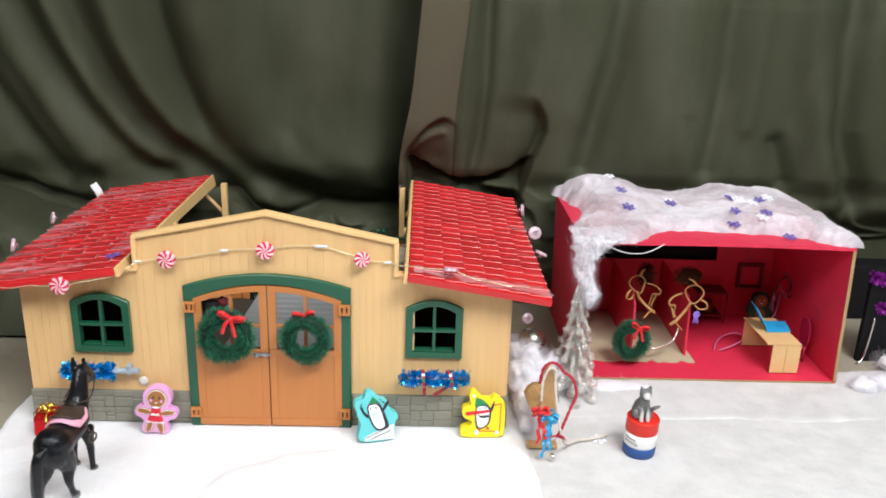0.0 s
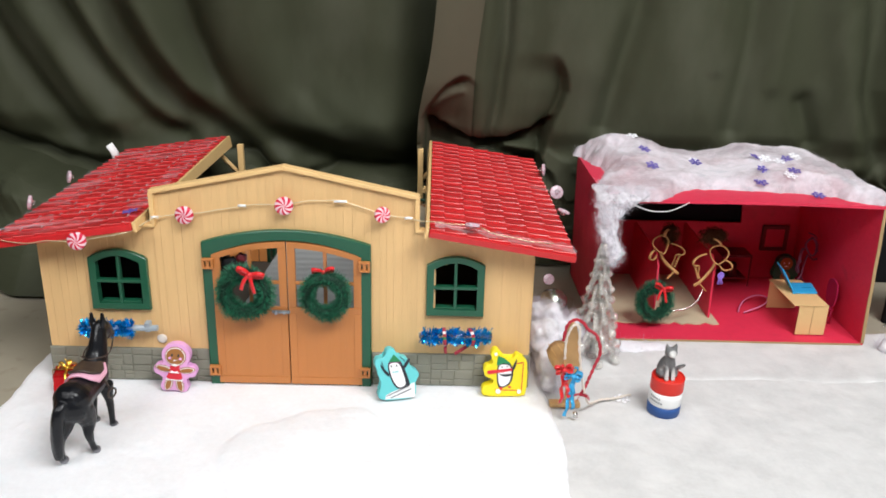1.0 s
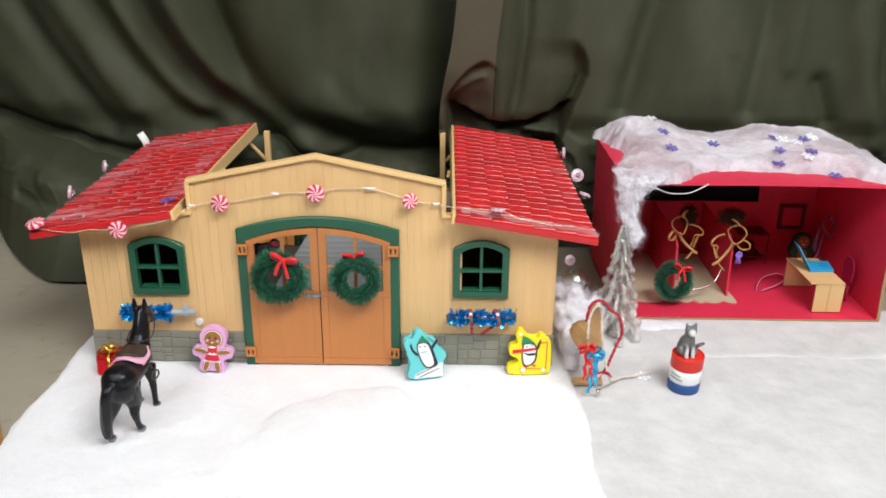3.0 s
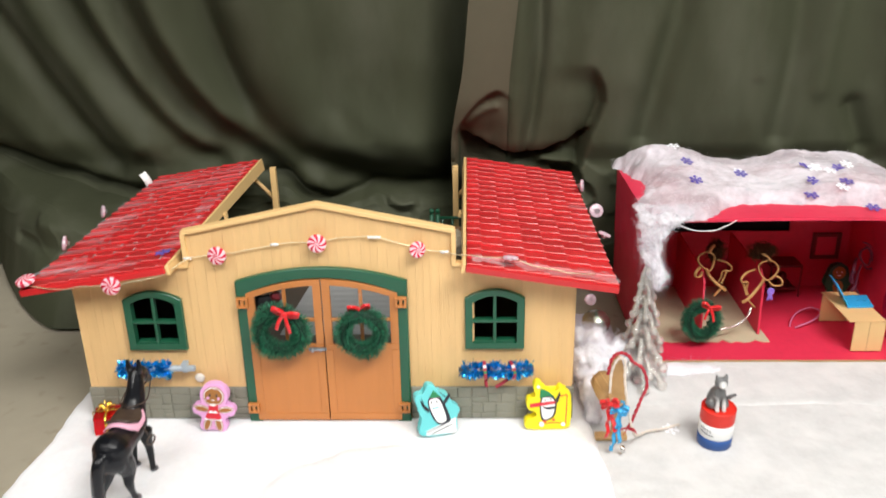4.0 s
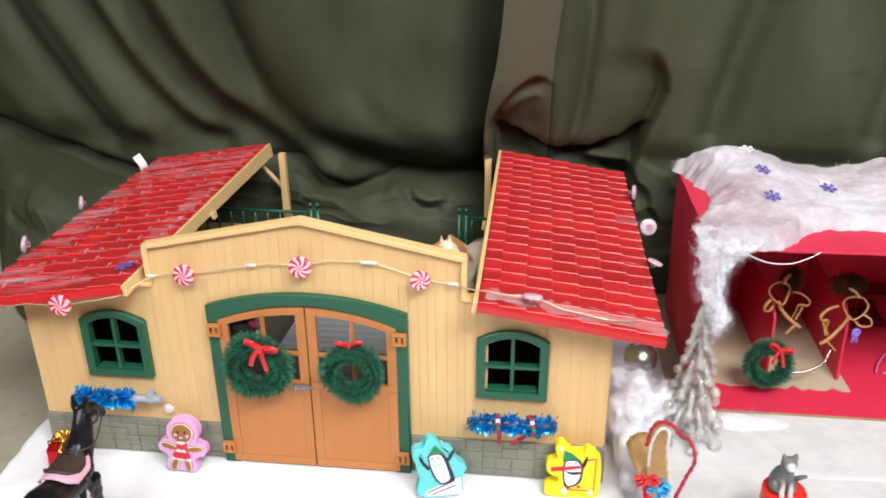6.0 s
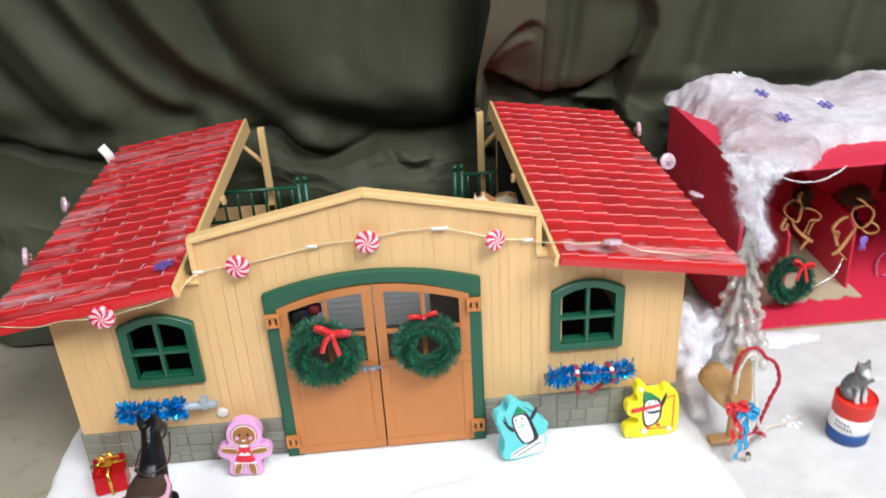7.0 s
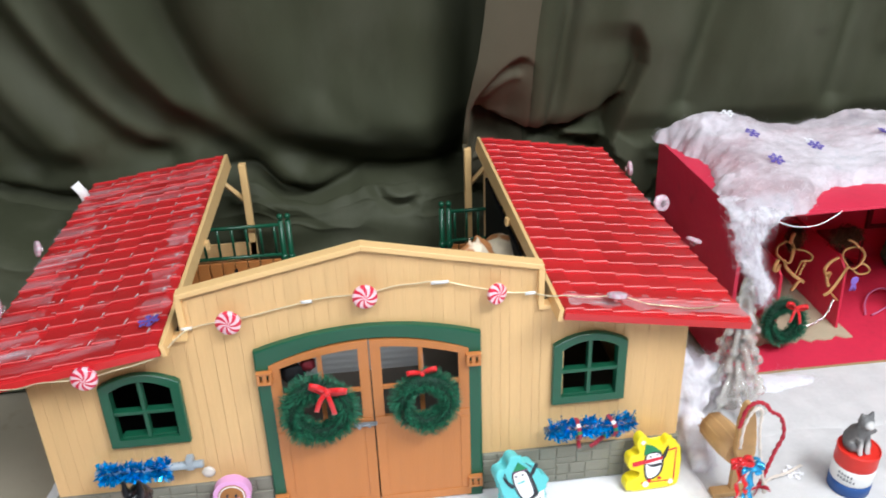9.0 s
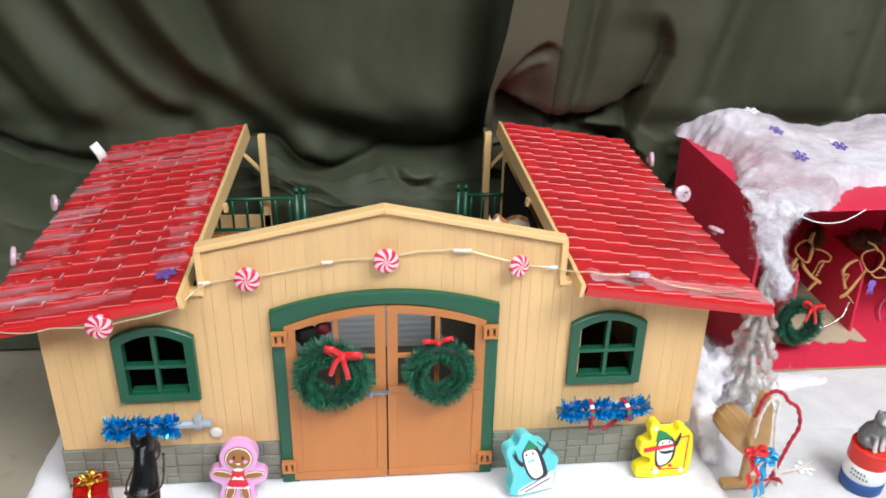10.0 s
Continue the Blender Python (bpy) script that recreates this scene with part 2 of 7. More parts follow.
def wispy(m, scale, stretch, low, high, a0, a1, patch=0.0):
    """Lets a surface thin out in patches, so that what lies under it shows."""
    nodes, links = m.node_tree.nodes, m.node_tree.links
    where, mapping = nodes.new("ShaderNodeTexCoord"), nodes.new("ShaderNodeMapping")
    mapping.inputs["Scale"].default_value = stretch
    n = nodes.new("ShaderNodeTexNoise")
    n.inputs["Scale"].default_value, n.inputs["Detail"].default_value, n.inputs["Roughness"].default_value = scale, 7.0, 0.65
    span = nodes.new("ShaderNodeMapRange")
    for i, v in enumerate((low, high, a0, a1)):
        span.inputs[i + 1].default_value = v
    links.new(where.outputs["Object"], mapping.inputs["Vector"])
    links.new(mapping.outputs[0], n.inputs["Vector"])
    links.new(n.outputs["Fac"], span.inputs[0])
    out = span.outputs[0]
    if patch:
        big, cut, mul = nodes.new("ShaderNodeTexNoise"), nodes.new("ShaderNodeMapRange"), nodes.new("ShaderNodeMath")
        big.inputs["Scale"].default_value = patch
        links.new(mapping.outputs[0], big.inputs["Vector"])
        cut.inputs[1].default_value, cut.inputs[2].default_value = 0.44, 0.62
        links.new(big.outputs["Fac"], cut.inputs[0])
        mul.operation = "MULTIPLY"
        links.new(out, mul.inputs[0])
        links.new(cut.outputs[0], mul.inputs[1])
        out = mul.outputs[0]
    links.new(out, nodes["Principled BSDF"].inputs["Alpha"])


wispy(COTTON, 11.0, (1, 1, 1), 0.42, 0.60, 0.56, 0.97)
VEIL = material("thin_cotton", (0.78, 0.76, 0.80), 1.0, vary=0.06, scale=40, bump=0.3, bump_scale=500, sheen=0.3, spec=0.0)
wispy(VEIL, 55.0, (1.6, 1, 0.7), 0.36, 0.66, 0.04, 0.80)
wispy(TAPE, 42.0, (0.4, 2.4, 1), 0.36, 0.72, 0.04, 0.44, 14.0)
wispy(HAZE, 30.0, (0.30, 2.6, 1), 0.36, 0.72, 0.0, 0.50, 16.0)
wispy(LOOSE, 40.0, (1, 1, 1), 0.34, 0.52, 0.70, 1.0)
for soft in (COTTON, LOOSE, VEIL, SNOW):
    soft.node_tree.nodes["Principled BSDF"].inputs["Subsurface Weight"].default_value = 0.5
    soft.node_tree.nodes["Principled BSDF"].inputs["Subsurface Scale"].default_value = 0.006
    soft.node_tree.nodes["Principled BSDF"].inputs["Subsurface Radius"].default_value = (1.0, 0.9, 0.9)


def pale_front(m, edge, colour, axis="Y", most=0.9, soft=0.0018):
    """A pale breast and muzzle on a cast animal, by its own front-to-back axis."""
    nodes, links = m.node_tree.nodes, m.node_tree.links
    p = nodes["Principled BSDF"]
    before = p.inputs["Base Color"].links[0].from_socket
    where, cut = nodes.new("ShaderNodeTexCoord"), nodes.new("ShaderNodeSeparateXYZ")
    links.new(where.outputs["Object"], cut.inputs[0])
    span = nodes.new("ShaderNodeMapRange")
    for i, v in enumerate((edge, edge - soft, 0.0, most)):
        span.inputs[i + 1].default_value = v
    links.new(cut.outputs[axis], span.inputs[0])
    blend = nodes.new("ShaderNodeMix")
    blend.data_type = "RGBA"
    links.new(span.outputs[0], blend.inputs["Factor"])
    links.new(before, blend.inputs[6])
    blend.inputs[7].default_value = (*colour, 1)
    links.new(blend.outputs[2], p.inputs["Base Color"])


pale_front(CATGREY, -0.0076, (0.66, 0.65, 0.63), soft=0.0014)
pale_front(COAT, 0.0080, (0.30, 0.30, 0.33), "Z", 0.75, 0.004)


# ---- building helpers ----
def thing(name, label, category, group="", m=None, kind=""):
    ob = tagged(new(name), label, category, group, kind)
    ob.empty_display_size = 0.01
    if m is not None:
        ob.matrix_world = m
    return ob


def part(name, bm, mat, parent=None, label="", smooth=False, m=None):
    """Links a bmesh as one mesh object, under a thing or a part where one is given."""
    mesh = bpy.data.meshes.new(name)
    if smooth:
        for f in bm.faces:
            f.smooth = True
    bm.normal_update()
    bm.to_mesh(mesh)
    bm.free()
    for one in mat if isinstance(mat, (list, tuple)) else [mat]:
        mesh.materials.append(one)
    ob = new(name, mesh)
    if m is not None:
        ob.matrix_basis = m
    if parent is not None:
        ob.parent = parent
    if label:
        ob["label"] = label
    return ob


def solo(name, bm, mat, label, category, group="", kind="", smooth=False, m=None):
    return tagged(part(name, bm, mat, None, "", smooth, m), label, category, group, kind)


def again(ob, m, parent):
    """A further piece on the same mesh."""
    o = bpy.data.objects.new(ob.name.split(".")[0], ob.data)
    scene.collection.objects.link(o)
    o.parent = parent
    o.matrix_basis = m
    return o


def box(bm, x0, x1, y0, y1, z0, z1, bevel=0.0, m=None, mat=0):
    vs = [bm.verts.new((x, y, z)) for z in (z0, z1) for y in (y0, y1) for x in (x0, x1)]
    fs = [bm.faces.new([vs[i] for i in q]) for q in ((0, 2, 3, 1), (4, 5, 7, 6), (0, 1, 5, 4), (2, 6, 7, 3), (0, 4, 6, 2), (1, 3, 7, 5))]
    for f in fs:
        f.material_index = mat
    if bevel:
        out = bmesh.ops.bevel(bm, geom=list({e for f in fs for e in f.edges}), offset=bevel, segments=2, profile=0.5, affect="EDGES")
        vs = list({v for f in out["faces"] for v in f.verts} | {v for v in vs if v.is_valid})
        for f in out["faces"]:
            f.material_index = mat
    if m is not None:
        for v in vs:
            v.co = m @ v.co
    return vs


def prism(bm, outline, y0, y1, bevel=0.0, mat=0, m=None):
    """A slab in the xz plane between the depths y0 (front) and y1, with rounded front and back rims."""
    lo = [bm.verts.new((x, y0, z)) for x, z in outline]
    hi = [bm.verts.new((x, y1, z)) for x, z in outline]
    n = len(outline)
    fs = [bm.faces.new(lo), bm.faces.new(hi[::-1])]
    rims = list(fs[0].edges) + list(fs[1].edges)
    for i in range(n):
        fs.append(bm.faces.new((lo[i], hi[i], hi[(i + 1) % n], lo[(i + 1) % n])))
    for f in fs:
        f.material_index = mat
    vs = lo + hi
    if bevel:
        out = bmesh.ops.bevel(bm, geom=rims, offset=bevel, segments=3, profile=0.5, affect="EDGES")
        vs = list({v for f in out["faces"] for v in f.verts} | {v for v in vs if v.is_valid})
        for f in out["faces"]:
            f.material_index = mat
    bmesh.ops.recalc_face_normals(bm, faces=[f for f in bm.faces])
    if m is not None:
        for v in vs:
            v.co = m @ v.co
    return vs


def tube(bm, pts, radius, n=8, mat=0, flat=1.0, closed=False):
    """A round bar along points; radius a number or one for each point."""
    pts = [Vector(p) for p in pts]
    rs = radius if isinstance(radius, (list, tuple)) else [radius] * len(pts)
    rings, side = [], None
    for i, p in enumerate(pts):
        if closed:
            d = pts[(i + 1) % len(pts)] - pts[i - 1]
        else:
            d = pts[min(i + 1, len(pts) - 1)] - pts[max(i - 1, 0)]
        d = d.normalized() if d.length > 1e-9 else Vector((0, 0, 1))
        if side is None:
            side = d.cross(Vector((0, 0, 1)) if abs(d.z) < 0.9 else Vector((0, 1, 0))).normalized()
        side = (side - d * side.dot(d)).normalized()
        up = d.cross(side)
        rings.append([bm.verts.new(p + rs[i] * (math.cos(2 * math.pi * k / n) * side + flat * math.sin(2 * math.pi * k / n) * up)) for k in range(n)])
    for i in range(len(rings) - (0 if closed else 1)):
        a, b = rings[i], rings[(i + 1) % len(rings)]
        for k in range(n):
            f = bm.faces.new((a[k], a[(k + 1) % n], b[(k + 1) % n], b[k]))
            f.smooth, f.material_index = True, mat
    if not closed:
        for ring in (rings[0][::-1], rings[-1]):
            bm.faces.new(ring).material_index = mat
    return rings


def smooth_path(pts, steps=6):
    """A rounded line through points."""
    pts = [Vector(p) for p in pts]
    out = []
    for i in range(len(pts) - 1):
        a, b, c, d = pts[max(i - 1, 0)], pts[i], pts[i + 1], pts[min(i + 2, len(pts) - 1)]
        for k in range(steps):
            t = k / steps
            out.append(0.5 * ((2 * b) + (c - a) * t + (2 * a - 5 * b + 4 * c - d) * t * t + (3 * b - a - 3 * c + d) * t ** 3))
    return out + [pts[-1]]


def lathe(bm, profile, n=32, mat=0, m=None):
    rings = [[bm.verts.new((r * math.cos(2 * math.pi * k / n), r * math.sin(2 * math.pi * k / n), z)) for k in range(n)] for r, z in profile]
    for a, b in zip(rings, rings[1:]):
        for k in range(n):
            f = bm.faces.new((a[k], a[(k + 1) % n], b[(k + 1) % n], b[k]))
            f.smooth, f.material_index = True, mat
    bm.faces.new(rings[0][::-1]).material_index = mat
    bm.faces.new(rings[-1]).material_index = mat
    if m is not None:
        for ring in rings:
            for v in ring:
                v.co = m @ v.co
    return rings


def ball(bm, centre, radius, squash=(1, 1, 1), n=12, mat=0, m=None):
    out = bmesh.ops.create_uvsphere(bm, u_segments=n, v_segments=max(6, n * 2 // 3), radius=1.0)
    for v in out["verts"]:
        p = Vector((v.co.x * radius * squash[0], v.co.y * radius * squash[1], v.co.z * radius * squash[2]))
        v.co = (m @ p if m is not None else p) + Vector(centre)
        for f in v.link_faces:
            f.smooth, f.material_index = True, mat


def strip(bm, pts, across, width, mat=0, thick=0.0004):
    """A ribbon along points, with its width along the direction across."""
    across = Vector(across).normalized()
    rows = []
    for i, p in enumerate(pts):
        p = Vector(p)
        d = Vector(pts[min(i + 1, len(pts) - 1)]) - Vector(pts[max(i - 1, 0)])
        a = (across - d.normalized() * across.dot(d.normalized()))
        a = a.normalized() if a.length > 1e-6 else across
        nrm = a.cross(d.normalized()) * thick / 2
        h = a * width / 2
        rows.append([bm.verts.new(q) for q in (p - h - nrm, p + h - nrm, p + h + nrm, p - h + nrm)])
    for a, b in zip(rows, rows[1:]):
        for k in range(4):
            f = bm.faces.new((a[k], a[(k + 1) % 4], b[(k + 1) % 4], b[k]))
            f.material_index, f.smooth = mat, k % 2 == 0
    for r in (rows[0][::-1], rows[-1]):
        bm.faces.new(r).material_index = mat


def ellipse(cx, cz, rx, rz, n=20, turn=0.0):
    c, s = math.cos(radians(turn)), math.sin(radians(turn))
    pts = [(rx * math.cos(2 * math.pi * k / n), rz * math.sin(2 * math.pi * k / n)) for k in range(n)]
    return [(cx + c * x - s * z, cz + s * x + c * z) for x, z in pts]


def rounded(outline, times=2):
    """Corner cutting, to round a closed outline."""
    for _ in range(times):
        out = []
        for (x0, z0), (x1, z1) in zip(outline, outline[1:] + outline[:1]):
            out += [(0.75 * x0 + 0.25 * x1, 0.75 * z0 + 0.25 * z1), (0.25 * x0 + 0.75 * x1, 0.25 * z0 + 0.75 * z1)]
        outline = out
    return outline


def grid_mesh(bm, xs, ys, point, mat=0):
    rows = [[bm.verts.new(point(x, y)) for x in xs] for y in ys]
    for a, b in zip(rows, rows[1:]):
        for k in range(len(xs) - 1):
            f = bm.faces.new((a[k], a[k + 1], b[k + 1], b[k]))
            f.smooth, f.material_index = True, mat
    return rows


def fleece(bm, starts, length, width, rng, lift=0.35, mat=0):
    """Fine curling cotton fibres that lie along a surface: starts are (place, normal) pairs."""
    for p, nrm in starts:
        p, nrm = Vector(p), Vector(nrm).normalized()
        d = Vector((rng.gauss(0, 1), rng.gauss(0, 1), rng.gauss(0, 1)))
        d = (d - nrm * d.dot(nrm)).normalized() + nrm * lift * rng.uniform(-0.5, 1.2)
        curl = Vector((rng.gauss(0, 1), rng.gauss(0, 1), rng.gauss(0, 1))) * 0.7
        step, w = length * rng.uniform(0.5, 1.4) / 4, width * rng.uniform(0.6, 1.3)
        side = d.cross(Vector((rng.gauss(0, 1), rng.gauss(0, 1), rng.gauss(0, 1)))).normalized()
        last = None
        for k in range(5):
            h = side * w * (1, 1, 0.9, 0.6, 0.2)[k]
            pair = (bm.verts.new(p - h), bm.verts.new(p + h))
            if last:
                bm.faces.new((last[0], last[1], pair[1], pair[0])).material_index = mat
            last = pair
            d = (d + curl * 0.5).normalized()
            p = p + d * step


def figurine(ob, voxel, relax=4):
    """Melts overlapping solids of one mesh into one smooth cast body."""
    r = ob.modifiers.new("melt", "REMESH")
    r.mode, r.voxel_size, r.use_smooth_shade = "VOXEL", voxel, True
    s = ob.modifiers.new("relax", "SMOOTH")
    s.factor, s.iterations = 0.5, relax
    return ob


# ---- room ----
# Unseen shell round the table, added to shape the bounced light.
bm = bmesh.new()
box(bm, -1.8, 2.4, -2.4, 1.3, -0.80, -0.75)
solo("floor", bm, CARPET, "grey-brown room floor far below the table", "floor", kind="structure")
for nm, b in (("wall_north", (-1.8, 2.4, 1.2, 1.3, -0.75, 1.75)), ("wall_south", (-1.8, 2.4, -2.4, -2.3, -0.75, 1.75)),
              ("wall_west", (-1.8, -1.7, -2.3, 1.2, -0.75, 1.75)), ("wall_east", (2.3, 2.4, -2.3, 1.2, -0.75, 1.75))):
    bm = bmesh.new()
    box(bm, *b)
    solo(nm, bm, WALL, "plain unseen room wall, its grey set to limit bounced light", "wall", kind="structure")
bm = bmesh.new()
box(bm, -1.8, 2.4, -2.4, 1.3, 1.75, 1.80)
solo("ceiling", bm, WALL, "plain unseen room ceiling, its grey set to limit bounced light", "ceiling", kind="structure")

# ---- table ----
# The table's slanting end runs from its back left to its front.
bm = bmesh.new()
outline = [(-0.655, 0.46), (-0.68, 0.62), (1.35, 0.62), (1.35, -0.75), (0.080, -0.75)]
table = thing("table", "beige laminate table with a brown wooden edge strip", "table")
top = [bm.verts.new((x, y, -0.006)) for x, y in outline]
low = [bm.verts.new((x, y, -0.030)) for x, y in outline]
bm.faces.new(top[::-1])
bm.faces.new(low)
for i in range(5):
    j = (i + 1) % 5
    bm.faces.new((top[i], top[j], low[j], low[i]))
bmesh.ops.recalc_face_normals(bm, faces=bm.faces[:])
part("tabletop", bm, TABLE, table)
bm = bmesh.new()
a, b = Vector((-0.655, 0.46)), Vector((0.080, -0.75))
d = (b - a).normalized()
nrm = Vector((d.y, -d.x))
if nrm.x > 0:
    nrm = -nrm
q = [a, b, b + nrm * 0.16, a + nrm * 0.16]
vt = [bm.verts.new((p.x, p.y, -0.004)) for p in q]
vb = [bm.verts.new((p.x, p.y, -0.032)) for p in q]
bm.faces.new(vt)
bm.faces.new(vb[::-1])
for i in range(4):
    j = (i + 1) % 4
    bm.faces.new((vt[i], vt[j], vb[j], vb[i]))
bmesh.ops.recalc_face_normals(bm, faces=bm.faces[:])
part("edge_strip", bm, WOOD, table, "brown wooden edge strip")
bm = bmesh.new()
for x, y in ((-0.45, 0.50), (1.25, 0.50), (1.25, -0.65), (0.15, -0.65)):
    box(bm, x - 0.02, x + 0.02, y - 0.02, y + 0.02, -0.75, -0.03, 0.004)
    part("leg", bm, BLACK, table)
    bm = bmesh.new()
bm.free()


# ---- curtain ----
def bend(x, z, line, width):
    """How near (x, z) lies to a bent line, from 0 to 1."""
    best = 9.0
    for (ax, az), (bx, bz) in zip(line, line[1:]):
        t = max(0.0, min(1.0, ((x - ax) * (bx - ax) + (z - az) * (bz - az)) / ((bx - ax) ** 2 + (bz - az) ** 2)))
        best = min(best, math.hypot(x - ax - t * (bx - ax), z - az - t * (bz - az)))
    return math.exp(-(best / width) ** 2)


def fade(a, b, v):
    t = max(0.0, min(1.0, (v - a) / (b - a)))
    return t * t * (3 - 2 * t)


def crest(v):
    """A rounded fold: broad ridge, narrow valley."""
    s = 0.5 + 0.5 * math.sin(v)
    return s ** 0.6


def profile(keys, u):
    """Smooth steps through (place, value) keys."""
    if u <= keys[0][0]:
        return keys[0][1]
    for (a, p), (b, q) in zip(keys, keys[1:]):
        if u < b:
            return p + (q - p) * fade(a, b, u)
    return keys[-1][1]


# Folds of the left panel: a line in x and z, how deep (positive) or proud, how wide.
LEFT_FOLDS = (([(-0.222, 0.62), (-0.212, 0.48), (-0.197, 0.385), (-0.184, 0.330), (-0.168, 0.282), (-0.148, 0.243), (-0.121, 0.211), (-0.088, 0.187), (-0.048, 0.166), (0.0, 0.148), (0.05, 0.138), (0.13, 0.134)], 0.034, 0.024),
              ([(-0.275, 0.62), (-0.262, 0.44), (-0.246, 0.369), (-0.221, 0.310), (-0.184, 0.261), (-0.140, 0.224), (-0.100, 0.185), (-0.062, 0.158)], -0.024, 0.024),
              ([(-0.330, 0.62), (-0.313, 0.43), (-0.294, 0.366), (-0.269, 0.306), (-0.242, 0.260), (-0.206, 0.225), (-0.162, 0.198), (-0.122, 0.156)], 0.026, 0.025),
              ([(-0.365, 0.62), (-0.346, 0.424), (-0.329, 0.381), (-0.299, 0.315), (-0.265, 0.252), (-0.225, 0.212)], -0.012, 0.018),
              ([(-0.415, 0.62), (-0.394, 0.425), (-0.368, 0.371), (-0.343, 0.327), (-0.297, 0.258), (-0.263, 0.208), (-0.215, 0.182)], 0.022, 0.022),
              ([(-0.455, 0.62), (-0.440, 0.420), (-0.410, 0.350), (-0.360, 0.268), (-0.318, 0.205)], -0.012, 0.022),
              ([(-0.545, 0.62), (-0.520, 0.420), (-0.470, 0.330), (-0.420, 0.240), (-0.370, 0.175)], 0.020, 0.020),
              ([(-0.640, 0.62), (-0.60, 0.40), (-0.54, 0.28), (-0.47, 0.19)], -0.010, 0.03), ([(-0.720, 0.62), (-0.68, 0.40), (-0.60, 0.25)], 0.020, 0.02),
              ([(-0.115, 0.80), (-0.110, 0.40), (-0.095, 0.31), (-0.055, 0.235), (0.0, 0.20), (0.06, 0.19)], -0.020, 0.055), ([(-0.062, 0.90), (-0.060, 0.40), (-0.040, 0.27), (0.02, 0.20)], 0.0035, 0.014),
              ([(0.048, 0.90), (0.050, 0.36), (0.062, 0.22), (0.10, 0.14)], -0.005, 0.022))


def left_fold(x, z):
    """The swagged cloth: folds that hang straight above and sweep to the right below."""
    wx = x + 0.005 * noise.noise(Vector((x * 9, z * 5, 2.2)))
    y = sum(deep * bend(wx, z, line, width) for line, deep, width in LEFT_FOLDS)
    return y + 0.005 * noise.noise(Vector((x * 8, z * 2.5, 3.1))) + 0.0016 * noise.noise(Vector((x * 26, z * 9, 6.1)))


# Wrinkles of the bunched cloth: a line in x and z, how proud, how wide.
WRINKLES = (([(0.012, 0.138), (0.022, 0.124), (0.030, 0.108), (0.046, 0.096), (0.062, 0.097)], -0.008, 0.007), ([(0.030, 0.128), (0.038, 0.114), (0.056, 0.106), (0.070, 0.111)], 0.010, 0.006),
            ([(0.064, 0.122), (0.075, 0.114), (0.082, 0.104)], -0.004, 0.006), ([(0.040, 0.120), (0.070, 0.126), (0.100, 0.124), (0.134, 0.121)], 0.007, 0.005),
            ([(0.082, 0.117), (0.093, 0.122), (0.110, 0.117), (0.140, 0.114)], -0.008, 0.004), ([(-0.110, 0.110), (-0.050, 0.112), (0.0, 0.124)], 0.010, 0.010),
            ([(-0.100, 0.070), (-0.03, 0.085), (0.02, 0.082), (0.09, 0.060)], 0.006, 0.016), ([(-0.45, 0.105), (-0.38, 0.100), (-0.30, 0.085)], 0.012, 0.012),
            ([(-0.50, 0.080), (-0.42, 0.075), (-0.35, 0.055)], -0.008, 0.010))


def ridged(x, u, seed):
    p = Vector((x * 6 + 0.5 * noise.noise(Vector((x * 9, u * 3, seed + 4))), u * 2.6 + 1.2 * noise.noise(Vector((x * 5, u * 2, seed))), seed))
    return (1 - min(1.0, abs(noise.noise(p)) * 2.2)) ** 2.5


# Height at which the hanging cloth folds over into the bunched cloth.
FOLD_OVER = ((-0.60, 0.175), (-0.45, 0.138), (-0.40, 0.124), (-0.345, 0.114), (-0.285, 0.117), (-0.20, 0.138), (-0.121, 0.140), (-0.078, 0.113), (-0.049, 0.106), (-0.012, 0.114), (0.015, 0.123), (0.055, 0.117), (0.13, 0.110))


def left_base(z):
    return 0.334 + 0.048 * max(0.0, min(1.0, (0.46 - z) / 0.29)) + 0.010 * fade(0.21, 0.17, z)


def left_curtain(s, v):
    """s runs across, v down the cloth: up to 1 it hangs, from 1 to 2 it lies bunched forward to its hem."""
    x = s
    hem = min(0.215 + 1.95 * max(0.0, -0.40 - x) ** 1.3 + 0.165 * fade(-0.32, -0.245, x), 0.452)
    aside = 0.030 * fade(-0.05, 0.14, x) + 0.035 * fade(0.09, 0.150, x) + 0.28 * max(0.0, -0.30 - x) * fade(-0.75, -0.6, x)
    turn, drop = profile(FOLD_OVER, x) + 0.003 * noise.noise(Vector((x * 16, 0, 4))), 1.05
    if v <= 1:
        z = drop - (drop - turn) * v
        y = left_base(z) + aside + 0.026 * math.exp(-((z - turn - 0.012) / 0.012) ** 2) + left_fold(x, z) * fade(turn - 0.010, turn + 0.030, z)
    else:
        u = v - 1
        start = left_base(turn) + aside + 0.026 * math.exp(-1)
        y = start - (start - hem) * (0.35 * min(1.0, u * 6) + 0.65 * u ** 1.1)
        z = turn * (1 - u ** 1.35)
        # Loose wrinkles where the cloth is bunched up.
        k = math.sin(min(1.0, 0.12 + u * 0.95) * math.pi)
        bump = 0.012 * noise.noise(Vector((x * 6, u * 1.6, 5.0))) + 0.003 * ridged(x, u, 2.7) + 0.002 * ridged(x * 1.9, u * 1.7, 8.1)
        for line, size, width in WRINKLES:
            bump += size * bend(x, z, line, width)
        z = max(z + 0.4 * k * bump, -0.003)
        y -= k * bump
    if -0.31 < x < 0.30:
        y = max(y, 0.3735 - 1.3 * max(0.0, z - 0.180) - 4.0 * max(0.0, -0.29 - x))
    return x, y, z


